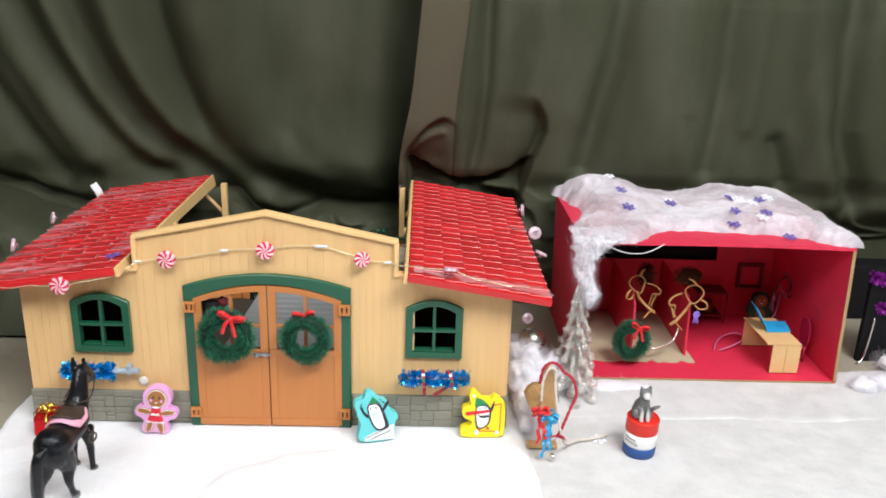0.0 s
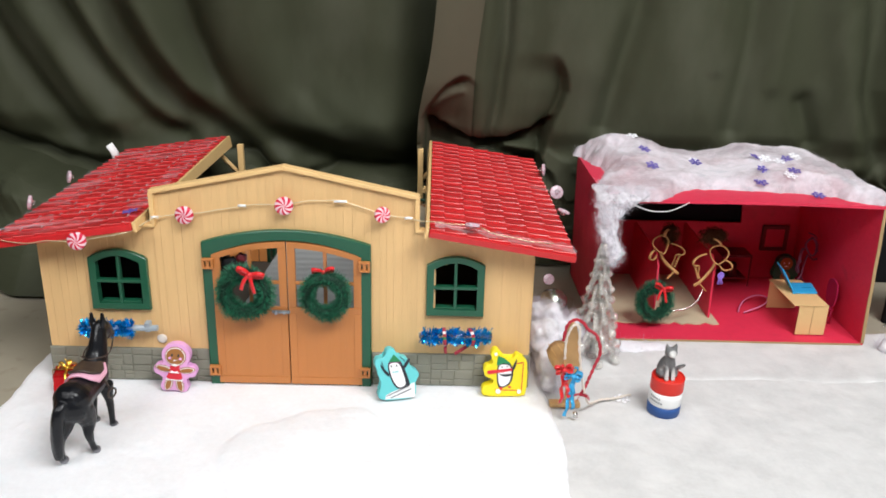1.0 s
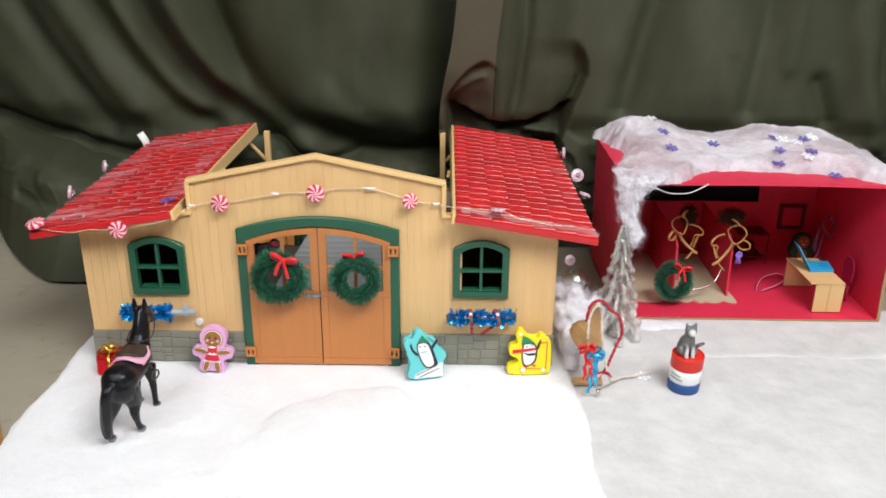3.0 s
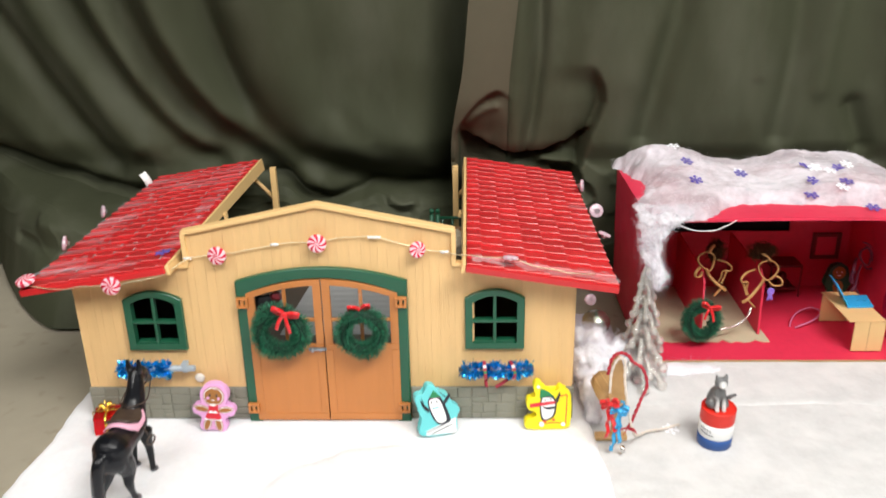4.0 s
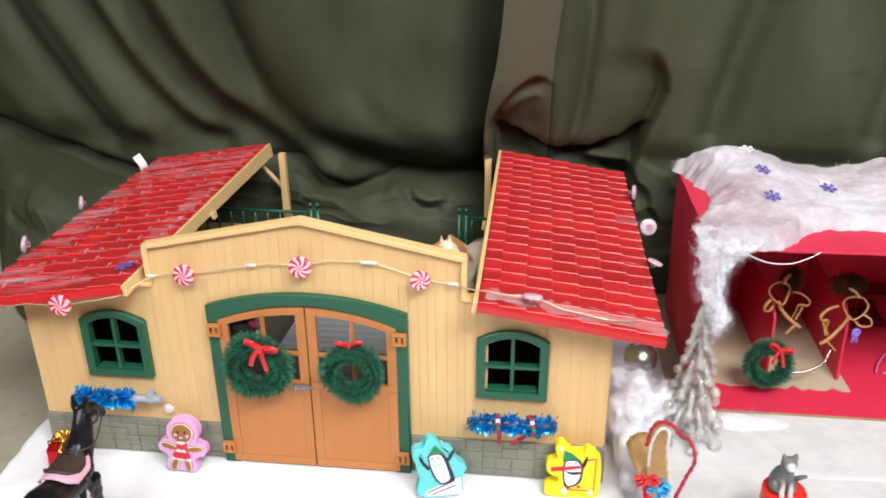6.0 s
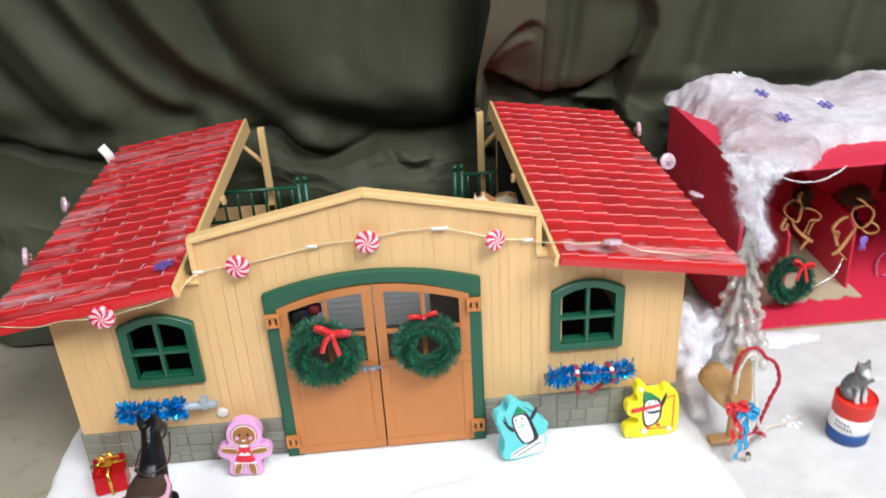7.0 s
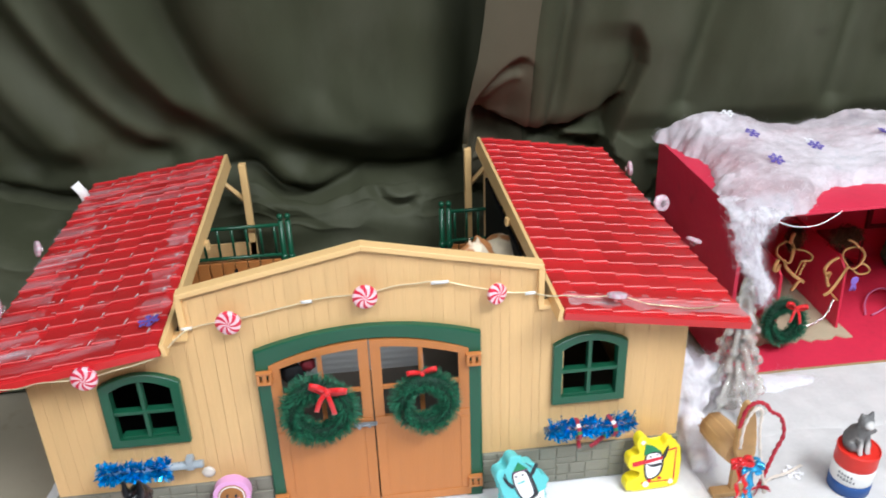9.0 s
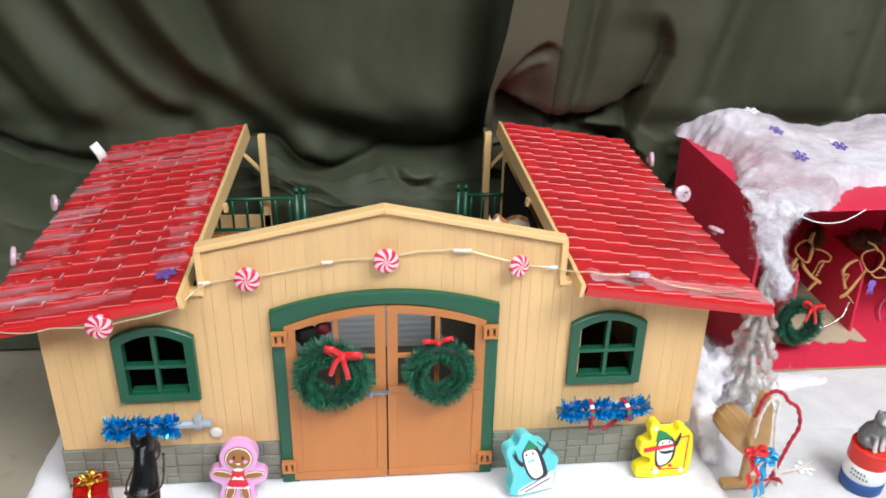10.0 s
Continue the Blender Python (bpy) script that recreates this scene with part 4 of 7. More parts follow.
def roof(side):
    tilt = Matrix.Translation((side * 0.1465 + (0.001 if side > 0 else 0.002), 0, 0.1855)) @ Matrix.Rotation(radians(9.2) * side, 4, "Y")
    bm = bmesh.new()
    xs = sorted((0.0, side * 0.1485))
    box(bm, *xs, -0.020, 0.369, -0.0062, -0.0035)
    slab = part("roof", bm, ROOF, barn, "red plastic roof of stepped tiles", m=tilt)
    bm = bmesh.new()
    box(bm, *xs, -0.0245, -0.0195, -0.0064, 0.0003, 0.0007)
    part("eave_strip", bm, ROOF, slab, "red front edge of the roof")
    bm = bmesh.new()
    box(bm, *sorted((-side * 0.0004, -side * 0.0040)), -0.0225, 0.371, -0.0150, 0.0012, 0.0005)
    for v in bm.verts:
        if v.co.y < 0.0 and v.co.z < -0.012:
            v.co.z = -0.0085
    for yy in (0.16,):
        box(bm, *sorted((-side * 0.0042, -side * 0.0075)), yy, yy + 0.008, -0.016, -0.009, 0.0004)
    part("rake_board", bm, TRIM, slab, "pale tan edge board")
    bm = bmesh.new()
    box(bm, *sorted((side * 0.001, side * 0.147)), -0.012, 0.366, -0.0082, -0.0064)
    part("underside", bm, TRIM, slab)
    # One tile: raised at its front lip and at its outer side, thin at the back.
    w, L = TILE
    bm = bmesh.new()
    lip, tail, rise = 0.0014, -0.0009, 0.0015
    pts = [(0.0001, 0, -0.0036), (w - 0.0001, 0, -0.0036), (w - 0.0001, L, -0.0036), (0.0001, L, -0.0036),
           (0.0001, 0, lip - 0.0006), (w - 0.0002, 0, lip + rise - 0.0008), (w - 0.0002, L, tail + rise - 0.0006), (0.0001, L, tail - 0.0002),
           (0.0004, 0.0006, lip), (w - 0.0012, 0.0006, lip + rise), (w - 0.0012, L, tail + rise), (0.0004, L, tail)]
    v = [bm.verts.new((side * x, y, z)) for x, y, z in pts]
    # The front and outer bevels take the paler red as a painted highlight.
    for q, lit_edge in (((0, 1, 5, 4), 0), ((4, 5, 9, 8), 1), ((8, 9, 10, 11), 0), ((1, 2, 6, 5), 0), ((5, 6, 10, 9), 1), ((3, 0, 4, 7), 0), ((4, 8, 11, 7), 0), ((2, 3, 7, 6), 0), ((7, 11, 10, 6), 0)):
        bm.faces.new([v[i] for i in q]).material_index = lit_edge
    bmesh.ops.recalc_face_normals(bm, faces=bm.faces[:])
    first = None
    r = random.Random(7 + side)
    edges = tile_edges(side)
    for xa, xb in zip(edges, edges[1:]):
        for k in range(-2, 18):
            y = 0.0203 + k * L + r.uniform(-0.0003, 0.0003)
            m = pose(side * xa, y, r.uniform(-0.0002, 0.0002), r.uniform(-0.5, 0.5), r.uniform(-0.5, 0.5), 0) @ Matrix.Diagonal(((xb - xa) / w, min(1.0, (0.3705 - y) / L), 1, 1))
            if first is None:
                first = part("roof_tile", bm, [ROOF, ROOFEDGE], slab, m=m)
            else:
                again(first, m, slab)
    return tilt


tilt_left = roof(-1)
tilt_right = roof(1)


# Arched windows with crossed bars.
def arch(x0, x1, z0, z1, rise, n=10):
    """An outline with a bowed top."""
    pts = [(x0, z0), (x1, z0)]
    for i in range(n + 1):
        t = i / n
        pts.append((x1 + (x0 - x1) * t, z1 - rise + rise * (1 - (2 * t - 1) ** 2)))
    return pts


def arch_frame(bm, outer, inner, y0, y1):
    """A flat ring between two outlines of as many points."""
    n = len(outer)
    rings = [[bm.verts.new((x, y, z)) for x, z in o] for o, y in ((outer, y0 + 0.0006), (outer, y1), (inner, y1), (inner, y0 + 0.0003))]
    mids = [bm.verts.new((a[0] * 0.9 + b[0] * 0.1, y0, a[1] * 0.9 + b[1] * 0.1)) for a, b in zip(outer, inner)]
    for i in range(n):
        j = (i + 1) % n
        bm.faces.new((rings[1][i], rings[1][j], rings[0][j], rings[0][i]))
        bm.faces.new((rings[0][i], rings[0][j], mids[j], mids[i]))
        bm.faces.new((mids[i], mids[j], rings[3][j], rings[3][i]))
        bm.faces.new((rings[3][i], rings[3][j], rings[2][j], rings[2][i]))
        bm.faces.new((rings[2][i], rings[2][j], rings[1][j], rings[1][i]))
    bmesh.ops.recalc_face_normals(bm, faces=bm.faces[:])


for cx in (-0.1710, 0.1755):
    bm = bmesh.new()
    arch_frame(bm, arch(cx - 0.0300, cx + 0.0300, 0.0845, 0.1505, 0.0095), arch(cx - 0.0225, cx + 0.0225, 0.0915, 0.1440, 0.0075), -0.0058, 0.003)
    window = part("window", bm, GREEN, barn, "dark green arched window frame with four openings")
    bm = bmesh.new()
    box(bm, cx - 0.0016, cx + 0.0016, -0.0042, 0.002, 0.091, 0.1438, 0.0005)
    part("upright_bar", bm, GREEN, window)
    bm = bmesh.new()
    box(bm, cx - 0.0228, cx + 0.0228, -0.0046, 0.002, 0.1140, 0.1174, 0.0005)
    part("cross_bar", bm, GREEN, window)
    bm = bmesh.new()
    box(bm, cx - 0.0205, cx + 0.0205, -0.0034, 0.004, 0.0915, 0.0938, 0.0004)
    part("sill", bm, GREEN, window)

# Door frame and two leaves.
bm = bmesh.new()
arch_frame(bm, arch(-0.0840, 0.0880, -0.001, 0.1755, 0.0145, 16), arch(-0.0705, 0.0745, -0.001, 0.1650, 0.0150, 16), -0.0062, 0.004)
part("door_frame", bm, GREEN, barn, "dark green arched door surround")


def leaf_top(x):
    t = (x - 0.002) / 0.0762
    return 0.1632 - 0.0150 * t * t


for s in (-1, 1):
    xa, xb = (-0.0742, 0.0014) if s < 0 else (0.0026, 0.0782)
    n = 8
    xs = [xa + (xb - xa) * i / n for i in range(n + 1)]
    bm = bmesh.new()
    box(bm, xa, xb, -0.0062, -0.0022, 0.0015, 0.0905)
    prism(bm, [(xa, 0.0905), (xa + 0.008, 0.0905), (xa + 0.008, leaf_top(xa + 0.008)), (xa, leaf_top(xa))], -0.0062, -0.0022)
    prism(bm, [(xb - 0.008, 0.0905), (xb, 0.0905), (xb, leaf_top(xb)), (xb - 0.008, leaf_top(xb - 0.008))], -0.0062, -0.0022)
    prism(bm, [(x, leaf_top(x) - 0.0062) for x in xs] + [(x, leaf_top(x)) for x in xs[::-1]], -0.0066, -0.0022)
    leaf = part("door_leaf", bm, DOOR, barn, "orange-brown plastic door leaf with an open upper half")
    for k in range(7):
        wa = xa + 0.008 + (xb - xa - 0.016) * k / 7
        bm = bmesh.new()
        box(bm, wa + 0.00004, wa + (xb - xa - 0.016) / 7 - 0.00004, -0.00627, -0.0060, 0.010, 0.0845)
        part("door_board", bm, DOOR, leaf)
    for b in ((xa, xb, 0.0015, 0.0095), (xa, xb, 0.085, 0.0915), (xa, xa + 0.0078, 0.0098, 0.0847), (xb - 0.0078, xb, 0.0098, 0.0847)):
        bm = bmesh.new()
        box(bm, b[0], b[1], -0.0070, -0.0060, b[2], b[3], 0.0003)
        part("rail", bm, DOOR, leaf)
    bm = bmesh.new()
    box(bm, xa + 0.008, xb - 0.008, -0.0056, -0.0030, 0.1165, 0.1200, 0.0004)
    part("glazing_bar", bm, DOOR, leaf)
    mid = -0.0360 if s < 0 else 0.0410
    for z0, z1 in ((0.0915, 0.1163), (0.1202, leaf_top(mid) - 0.0060)):
        bm = bmesh.new()
        box(bm, mid - 0.0019, mid + 0.0019, -0.0054, -0.0032, z0, z1, 0.0004)
        part("glazing_bar", bm, DOOR, leaf)
    for z in (0.017, 0.139):
        bm = bmesh.new()
        x = xa - 0.0035 if s < 0 else xb + 0.0035
        arch_frame(bm, [(x - 0.0058, z - 0.0054), (x + 0.0058, z - 0.0054), (x + 0.0058, z + 0.0054), (x - 0.0058, z + 0.0054)],
                   [(x - 0.0034, z - 0.0032), (x + 0.0034, z - 0.0032), (x + 0.0034, z + 0.0032), (x - 0.0034, z + 0.0032)], -0.0105, -0.006)
        box(bm, x - 0.0016, x + 0.0016, -0.0098, -0.0070, z - 0.0050, z + 0.0050, 0.0004)
        part("hinge", bm, DOOR, leaf, "orange-brown hinge")
bm = bmesh.new()
box(bm, -0.0145, 0.0040, -0.0092, -0.0076, 0.0850, 0.0886, 0.0006)
tube(bm, [(-0.0130, -0.0098, 0.0868), (0.0030, -0.0098, 0.0868)], 0.0011, 8)
box(bm, -0.0115, -0.0090, -0.0112, -0.0090, 0.0842, 0.0894, 0.0005)
box(bm, -0.0030, -0.0012, -0.0112, -0.0090, 0.0846, 0.0890, 0.0005)
part("latch", bm, LATCH, barn, "grey metal bolt latch")

# Inside: ribbed grey sheet with a slanting side, across the barn behind the doors.
bm = bmesh.new()
zs = [0.003 + 0.0018 * k for k in range(60)]
for y, ribs in ((0.190, 0.00022), (0.1925, 0.0)):
    grid_mesh(bm, [i / 4 for i in range(5)], zs, lambda u, z: ((-0.041 - 0.64 * (0.085 - z)) * (1 - u) + 0.053 * u, y + ribs * math.sin((z - 0.003) / 0.0018 * math.pi / 2), z))
solo("ribbed_sheet", bm, GREYRIB, "grey ribbed sheet standing across the inside of the barn", "partition")


# Dark scraps stuck to the inside of one door leaf.
for x, z, size, mat, label in ((-0.0570, 0.1350, 0.0100, BLACK, "crumpled black scrap stuck inside the door leaf"), (-0.0455, 0.1425, 0.0065, DARKRED, "small dark red scrap stuck inside the door leaf")):
    bm = bmesh.new()
    bmesh.ops.create_icosphere(bm, subdivisions=3, radius=1.0)
    for v in bm.verts:
        d = v.co.normalized()
        k = size * (0.9 + 0.35 * noise.noise(d * 1.8 + Vector((x * 90, 0, 0))))
        v.co = Vector((x + d.x * k, 0.0035 + d.y * k * 0.55, z + d.z * k))
        v.co.y = max(v.co.y, -0.0021)
    for f in bm.faces:
        f.smooth = True
    solo("paper_scrap", bm, mat, label, "scrap")


# Green stall fences at the open rear of the barn.
def stall_fence(s, x_out, x_in, z_low, bars=5):
    ob = thing("stall_fence", "dark green plastic stall rail at the rear of the barn", "fence", "stall fences")
    y = 0.352
    for z in (0.104, 0.066):
        bm = bmesh.new()
        tube(bm, [(x_out, y, z), (x_in, y, z)], 0.0022, 8)
        part("rail", bm, GREEN, ob)
    for k in range(bars):
        x = x_out + (x_in - x_out) * (k + 0.5) / bars
        bm = bmesh.new()
        tube(bm, [(x, y, 0.066), (x, y, 0.104)], 0.0016, 6)
        part("bar", bm, GREEN, ob)
    for k, dx in enumerate((0.0, s * 0.0085)):
        bm = bmesh.new()
        x = x_in + dx
        tube(bm, [(x, y, 0.0), (x, y, 0.109)], 0.0030, 10)
        ball(bm, (x, y, 0.114), 0.0036, n=10)
        lathe(bm, [(0.0030, 0.058), (0.0044, 0.060), (0.0044, 0.064), (0.0030, 0.066)], 10, m=pose(x, y, 0))
        part("post", bm, GREEN, ob)
    for k in range(bars + 1):
        w = (x_in - x_out) / (bars + 1)
        bm = bmesh.new()
        box(bm, *sorted((x_out + k * w + s * 0.0012, x_out + (k + 1) * w - s * 0.0002)), y - 0.002, y + 0.002, 0.004, z_low, 0.0005)
        part("plank", bm, DOOR, ob)


stall_fence(1, -0.236, -0.090, 0.060, 9)
stall_fence(-1, 0.176, 0.106, 0.060)

# The front of the barn stands a little behind the line of its eaves.
for ob in barn.children:
    if ob.name.split(".")[0] in ("front_wall", "coping", "coping_end", "coping_foot", "stone_base", "window", "door_frame", "door_leaf", "latch"):
        ob.location.y += 0.0035

# ---- red stable made of a painted box ----
SX0, SX1, SY0, SY1, SH = 0.352, 0.678, 0.124, 0.342, 0.178
stable = thing("box_stable", "open-fronted stable made of a crimson painted cardboard box", "toy stable")
T = 0.0035


def warp(x, y, z):
    """The box leans a little: it spreads towards its foot at the front right."""
    k = (x - SX0) / (SX1 - SX0)
    return x + 0.007 * k * (1 - z / SH) + 0.004 * (1 - k) * (1 - z / SH), y, z + 0.002 * math.sin(k * math.pi) * (z / SH)


def card(name, x0, x1, y0, y1, z0, z1, mat, label=""):
    bm = bmesh.new()
    box(bm, x0, x1, y0, y1, z0, z1)
    bmesh.ops.subdivide_edges(bm, edges=[e for e in bm.edges if e.calc_length() > 0.05], cuts=6, use_grid_fill=True)
    for v in bm.verts:
        v.co = Vector(warp(*v.co)) + Vector((0.0008 * lump(v.co.y, v.co.z, 30, 3), 0.0008 * lump(v.co.x, v.co.z, 30, 5), 0.0010 * lump(v.co.x, v.co.y, 25, 8)))
    return part(name, bm, mat, stable, label)


card("base", SX0, SX1, SY0, SY1, -0.001, 0.0015, RED)
card("left_wall", SX0, SX0 + T, SY0, SY1, 0.0015, SH - T, RED)
card("right_wall", SX1 - T, SX1, SY0, SY1, 0.0015, SH - T, RED)
card("roof_panel", SX0, SX1, SY0 - 0.001, SY1, SH - T, SH, RED)
card("back_wall", SX0 + T, 0.592, SY1 - T, SY1, 0.0015, 0.084, RED)
card("back_wall", 0.592, SX1 - T, SY1 - T, SY1, 0.0015, SH - T, RED)
card("raw_edge", SX0 + 0.002, SX1 - T, SY0 - 0.0012, SY0 - 0.0002, -0.0008, 0.0013, CARD, "bare brown cardboard edge")
card("raw_edge", SX1 - T, SX1 + 0.0002, SY0 - 0.0012, SY0 - 0.0001, 0.002, SH - T, CARD, "bare brown cardboard edge")
# Stall partitions with a sloping front.
for px, hi in ((0.440, 0.084), (0.512, 0.084)):
    bm = bmesh.new()
    prism(bm, [(0.186, 0.0015), (SY1 - T - 0.0005, 0.0015), (SY1 - T - 0.0005, hi), (0.205, hi), (0.190, 0.072)], -0.0014, 0.0014, 0.0004)
    for v in bm.verts:
        v.co = Vector((px - v.co.y + 0.10 * (v.co.x - 0.19) * 0.2, v.co.x, v.co.z))
    bmesh.ops.recalc_face_normals(bm, faces=bm.faces[:])
    part("partition", bm, RED, stable, "red card stall partition")
bm = bmesh.new()
edge = [(0.520 - 0.008 * i, 0.168 + 0.004 * lump(i, 0, 0.9, 4) + (0.004 if i % 5 == 2 else 0)) for i in range(20)]
top = [bm.verts.new((x, y, 0.0034)) for x, y in [(0.360, 0.335), (0.518, 0.335)] + edge]
bm.faces.new(top[::-1])
low = [bm.verts.new((v.co.x, v.co.y, 0.0016)) for v in top]
for i in range(len(top)):
    j = (i + 1) % len(top)
    bm.faces.new((top[i], top[j], low[j], low[i]))
bmesh.ops.recalc_face_normals(bm, faces=bm.faces[:])
solo("stall_mat", bm, SAND, "beige torn paper mat covering the stall floor", "mat")
# Black sheet added behind the box, for the darkness in its rear gap.
bm = bmesh.new()
box(bm, 0.357, 0.60, 0.348, 0.352, -0.004, 0.172)
solo("black_card", bm, BLACK, "black sheet added behind the red stable to darken its rear gap", "card")


# Cotton snow on the roof of the stable.
def cotton_front(x):
    return 0.121 + 0.050 * fade(0.405, 0.465, x) - 0.006 * fade(0.47, 0.54, x) - 0.038 * fade(0.60, 0.672, x)


def cotton_left(y):
    return 0.350 + 0.024 * math.exp(-((y - 0.250) / 0.055) ** 2) - 0.004 * fade(0.30, 0.34, y)


def cotton_height(x, y):
    jag = 0.006 * lump(x, y, 45, 3.3) + 0.004 * lump(x, y, 110, 4.4)
    d = min(y - cotton_front(x), x - cotton_left(y), 0.350 - y, 0.685 - x) + jag
    if d <= 0:
        return -1.0
    body = 0.017 + 0.019 * math.exp(-((x - 0.405) / 0.045) ** 2 - ((y - 0.32) / 0.07) ** 2) + 0.007 * math.exp(-((x - 0.60) / 0.06) ** 2)
    body -= 0.005 * math.exp(-((x - 0.51) / 0.035) ** 2)
    return body * min(1.0, d / 0.020) ** 0.5 * (1 + 0.22 * lump(x, y, 22, 6.1) + 0.14 * lump(x, y, 60, 2.1) + 0.06 * lump(x, y, 160, 2.9))


cotton = thing("cotton_snow", "thick fluffy white cotton wool laid over the stable roof as snow", "cotton")
bm = bmesh.new()
N, M = 170, 120
gx = [0.345 + 0.345 * i / N for i in range(N + 1)]
gy = [0.112 + 0.242 * i / M for i in range(M + 1)]
hs = [[cotton_height(x, y) for x in gx] for y in gy]
made = {}


def cotton_vert(i, j):
    if (i, j) not in made:
        h = max(0.0, hs[j][i])
        x, y = gx[i], gy[j]
        made[i, j] = bm.verts.new((x, y, SH + 0.0003 + h))
    return made[i, j]


r = random.Random(5)
for j in range(M):
    for i in range(N):
        q = [(i, j), (i + 1, j), (i + 1, j + 1), (i, j + 1)]
        if max(hs[b][a] for a, b in q) > 0:
            f = bm.faces.new([cotton_vert(a, b) for a, b in q])
            f.smooth = True
part("wad", bm, COTTON, cotton)
strands = []
while len(strands) < 7000:
    x, y = r.uniform(0.345, 0.69), r.uniform(0.113, 0.352)
    h = cotton_height(x, y)
    if h > 0 and (r.random() < 0.25 + 1.4 * max(0.0, lump(x, y, 20, 9.3) + 0.25) or h < 0.010):
        dx, dy = cotton_height(x + 0.004, y) - cotton_height(x - 0.004, y), cotton_height(x, y + 0.004) - cotton_height(x, y - 0.004)
        strands.append(((x, y, SH + h * r.uniform(0.86, 1.0)), (-max(-0.02, min(0.02, dx)), -max(-0.02, min(0.02, dy)), 0.008)))
bm = bmesh.new()
fleece(bm, strands, 0.008, 0.00007, r, 0.0)
# Looser fibres along the thin rim.
rim = []
while len(rim) < 5000:
    x, y = r.uniform(0.345, 0.69), r.uniform(0.113, 0.352)
    h = cotton_height(x, y)
    if 0 < h < 0.011:
        rim.append(((x, y, SH + h * r.uniform(0.5, 1.0)), (0.2 * r.gauss(0, 1), -0.6, 0.6)))
fleece(bm, rim, 0.006, 0.00007, r, 0.3)
part("fuzz", bm, FIBRE, cotton)

cotton_veil("wispy white cotton hanging from the corner of the stable roof",
            ((0.116, 0.348), (0.128, 0.342), (0.140, 0.340), (0.149, 0.336), (0.169, 0.336), (0.196, 0.336)),
            ((0.116, 0.355), (0.125, 0.363), (0.131, 0.368), (0.1435, 0.361), (0.159, 0.363), (0.169, 0.373), (0.176, 0.386), (0.186, 0.408), (0.194, 0.425)), 0.194, 0.118, 0.120, 3, 0.28)
cotton_tuft([((0.284, 0.034, 0.014), 0.026, (0.75, 1.5, 1.1)), ((0.300, 0.085, 0.020), 0.034, (0.8, 1.1, 1.0)), ((0.318, 0.110, 0.012), 0.024, (1, 1, 0.9)), ((0.284, 0.060, 0.036), 0.024, (0.75, 1.4, 1.0)),
             ((0.292, 0.092, 0.046), 0.020, (0.9, 1.1, 1.0)), ((0.281, 0.004, 0.006), 0.016, (0.8, 1.2, 0.9)),
             ((0.272, 0.060, 0.034), 0.018, (0.8, 1.7, 1.3)), ((0.320, 0.088, 0.032), 0.020, (0.9, 1.1, 1.2)), ((0.274, 0.100, 0.046), 0.016, (0.9, 1.4, 1.1))],
            "loose white cotton heaped between the barn and the stable", 9000, 8)
cotton_tuft([((0.392, 0.108, -0.003), 0.024, (1.5, 0.9, 0.32)), ((0.424, 0.108, -0.0035), 0.022, (1.5, 0.8, 0.28)), ((0.362, 0.100, -0.003), 0.018, (1.2, 1.1, 0.45))], "small bank of cotton at the stable front", 500, 9)
cotton_tuft([((0.715, 0.112, 0.002), 0.020, (1.1, 1.0, 0.8)), ((0.745, 0.125, 0.0), 0.018, (1.2, 1.0, 0.8)), ((0.790, 0.170, 0.004), 0.026, (1.3, 1.2, 0.7)), ((0.83, 0.14, 0.0), 0.03, (1.4, 1, 0.6))],
            "cotton heaped at the stable corner", 3500, 10)


# Felt snowflakes.
def snowflake(name_mat, radius, label, m):
    bm = bmesh.new()
    t = radius * 0.06
    for k in range(6):
        turn = Matrix.Rotation(k * math.pi / 3, 4, "Z")
        box(bm, -radius * 0.085, radius * 0.085, 0, radius, 0, t, m=turn)
        for s in (-1, 1):
            for at, ln in ((0.50, 0.36), (0.78, 0.24)):
                box(bm, -radius * 0.06, radius * 0.06, 0, radius * ln, t * 0.1, t * 0.9, m=turn @ pose(0, radius * at, 0, 0, 0, s * 55))
    return solo("snowflake", bm, name_mat, label, "snowflake", "felt snowflakes", m=m)


def cotton_z(x, y):
    return SH + max(0.002, cotton_height(x, y)) + 0.0022


for x, y, k, rz in ((0.420, 0.322, 1, 10), (0.426, 0.270, 0, 25), (0.421, 0.204, 0, 5), (0.491, 0.262, 1, 40), (0.488, 0.249, 0, 15), (0.568, 0.255, 0, 50), (0.577, 0.248, 1, 5), (0.590, 0.230, 1, 12),
                    (0.600, 0.234, 0, 33), (0.614, 0.245, 1, 3), (0.582, 0.176, 1, 22), (0.589, 0.184, 0, 48), (0.546, 0.172, 0, 8), (0.556, 0.196, 0, 41), (0.608, 0.150, 0, 12)):
    snowflake(FLAKEWHITE if k else FLAKE, 0.0085, "white felt snowflake on the cotton" if k else "violet felt snowflake on the cotton", pose(x, y, cotton_z(x, y), rng.uniform(8, 26), rng.uniform(-8, 8), rz))
snowflake(FLAKEWHITE, 0.0085, "white felt snowflake lying on the grey felt", pose(0.357, -0.018, -0.0005, 6, 0, 10))
snowflake(FLAKE, 0.0085, "violet felt snowflake taped to the barn roof", tilt_left @ pose(-0.012, 0.012, 0.0042, 0, 0, 15))


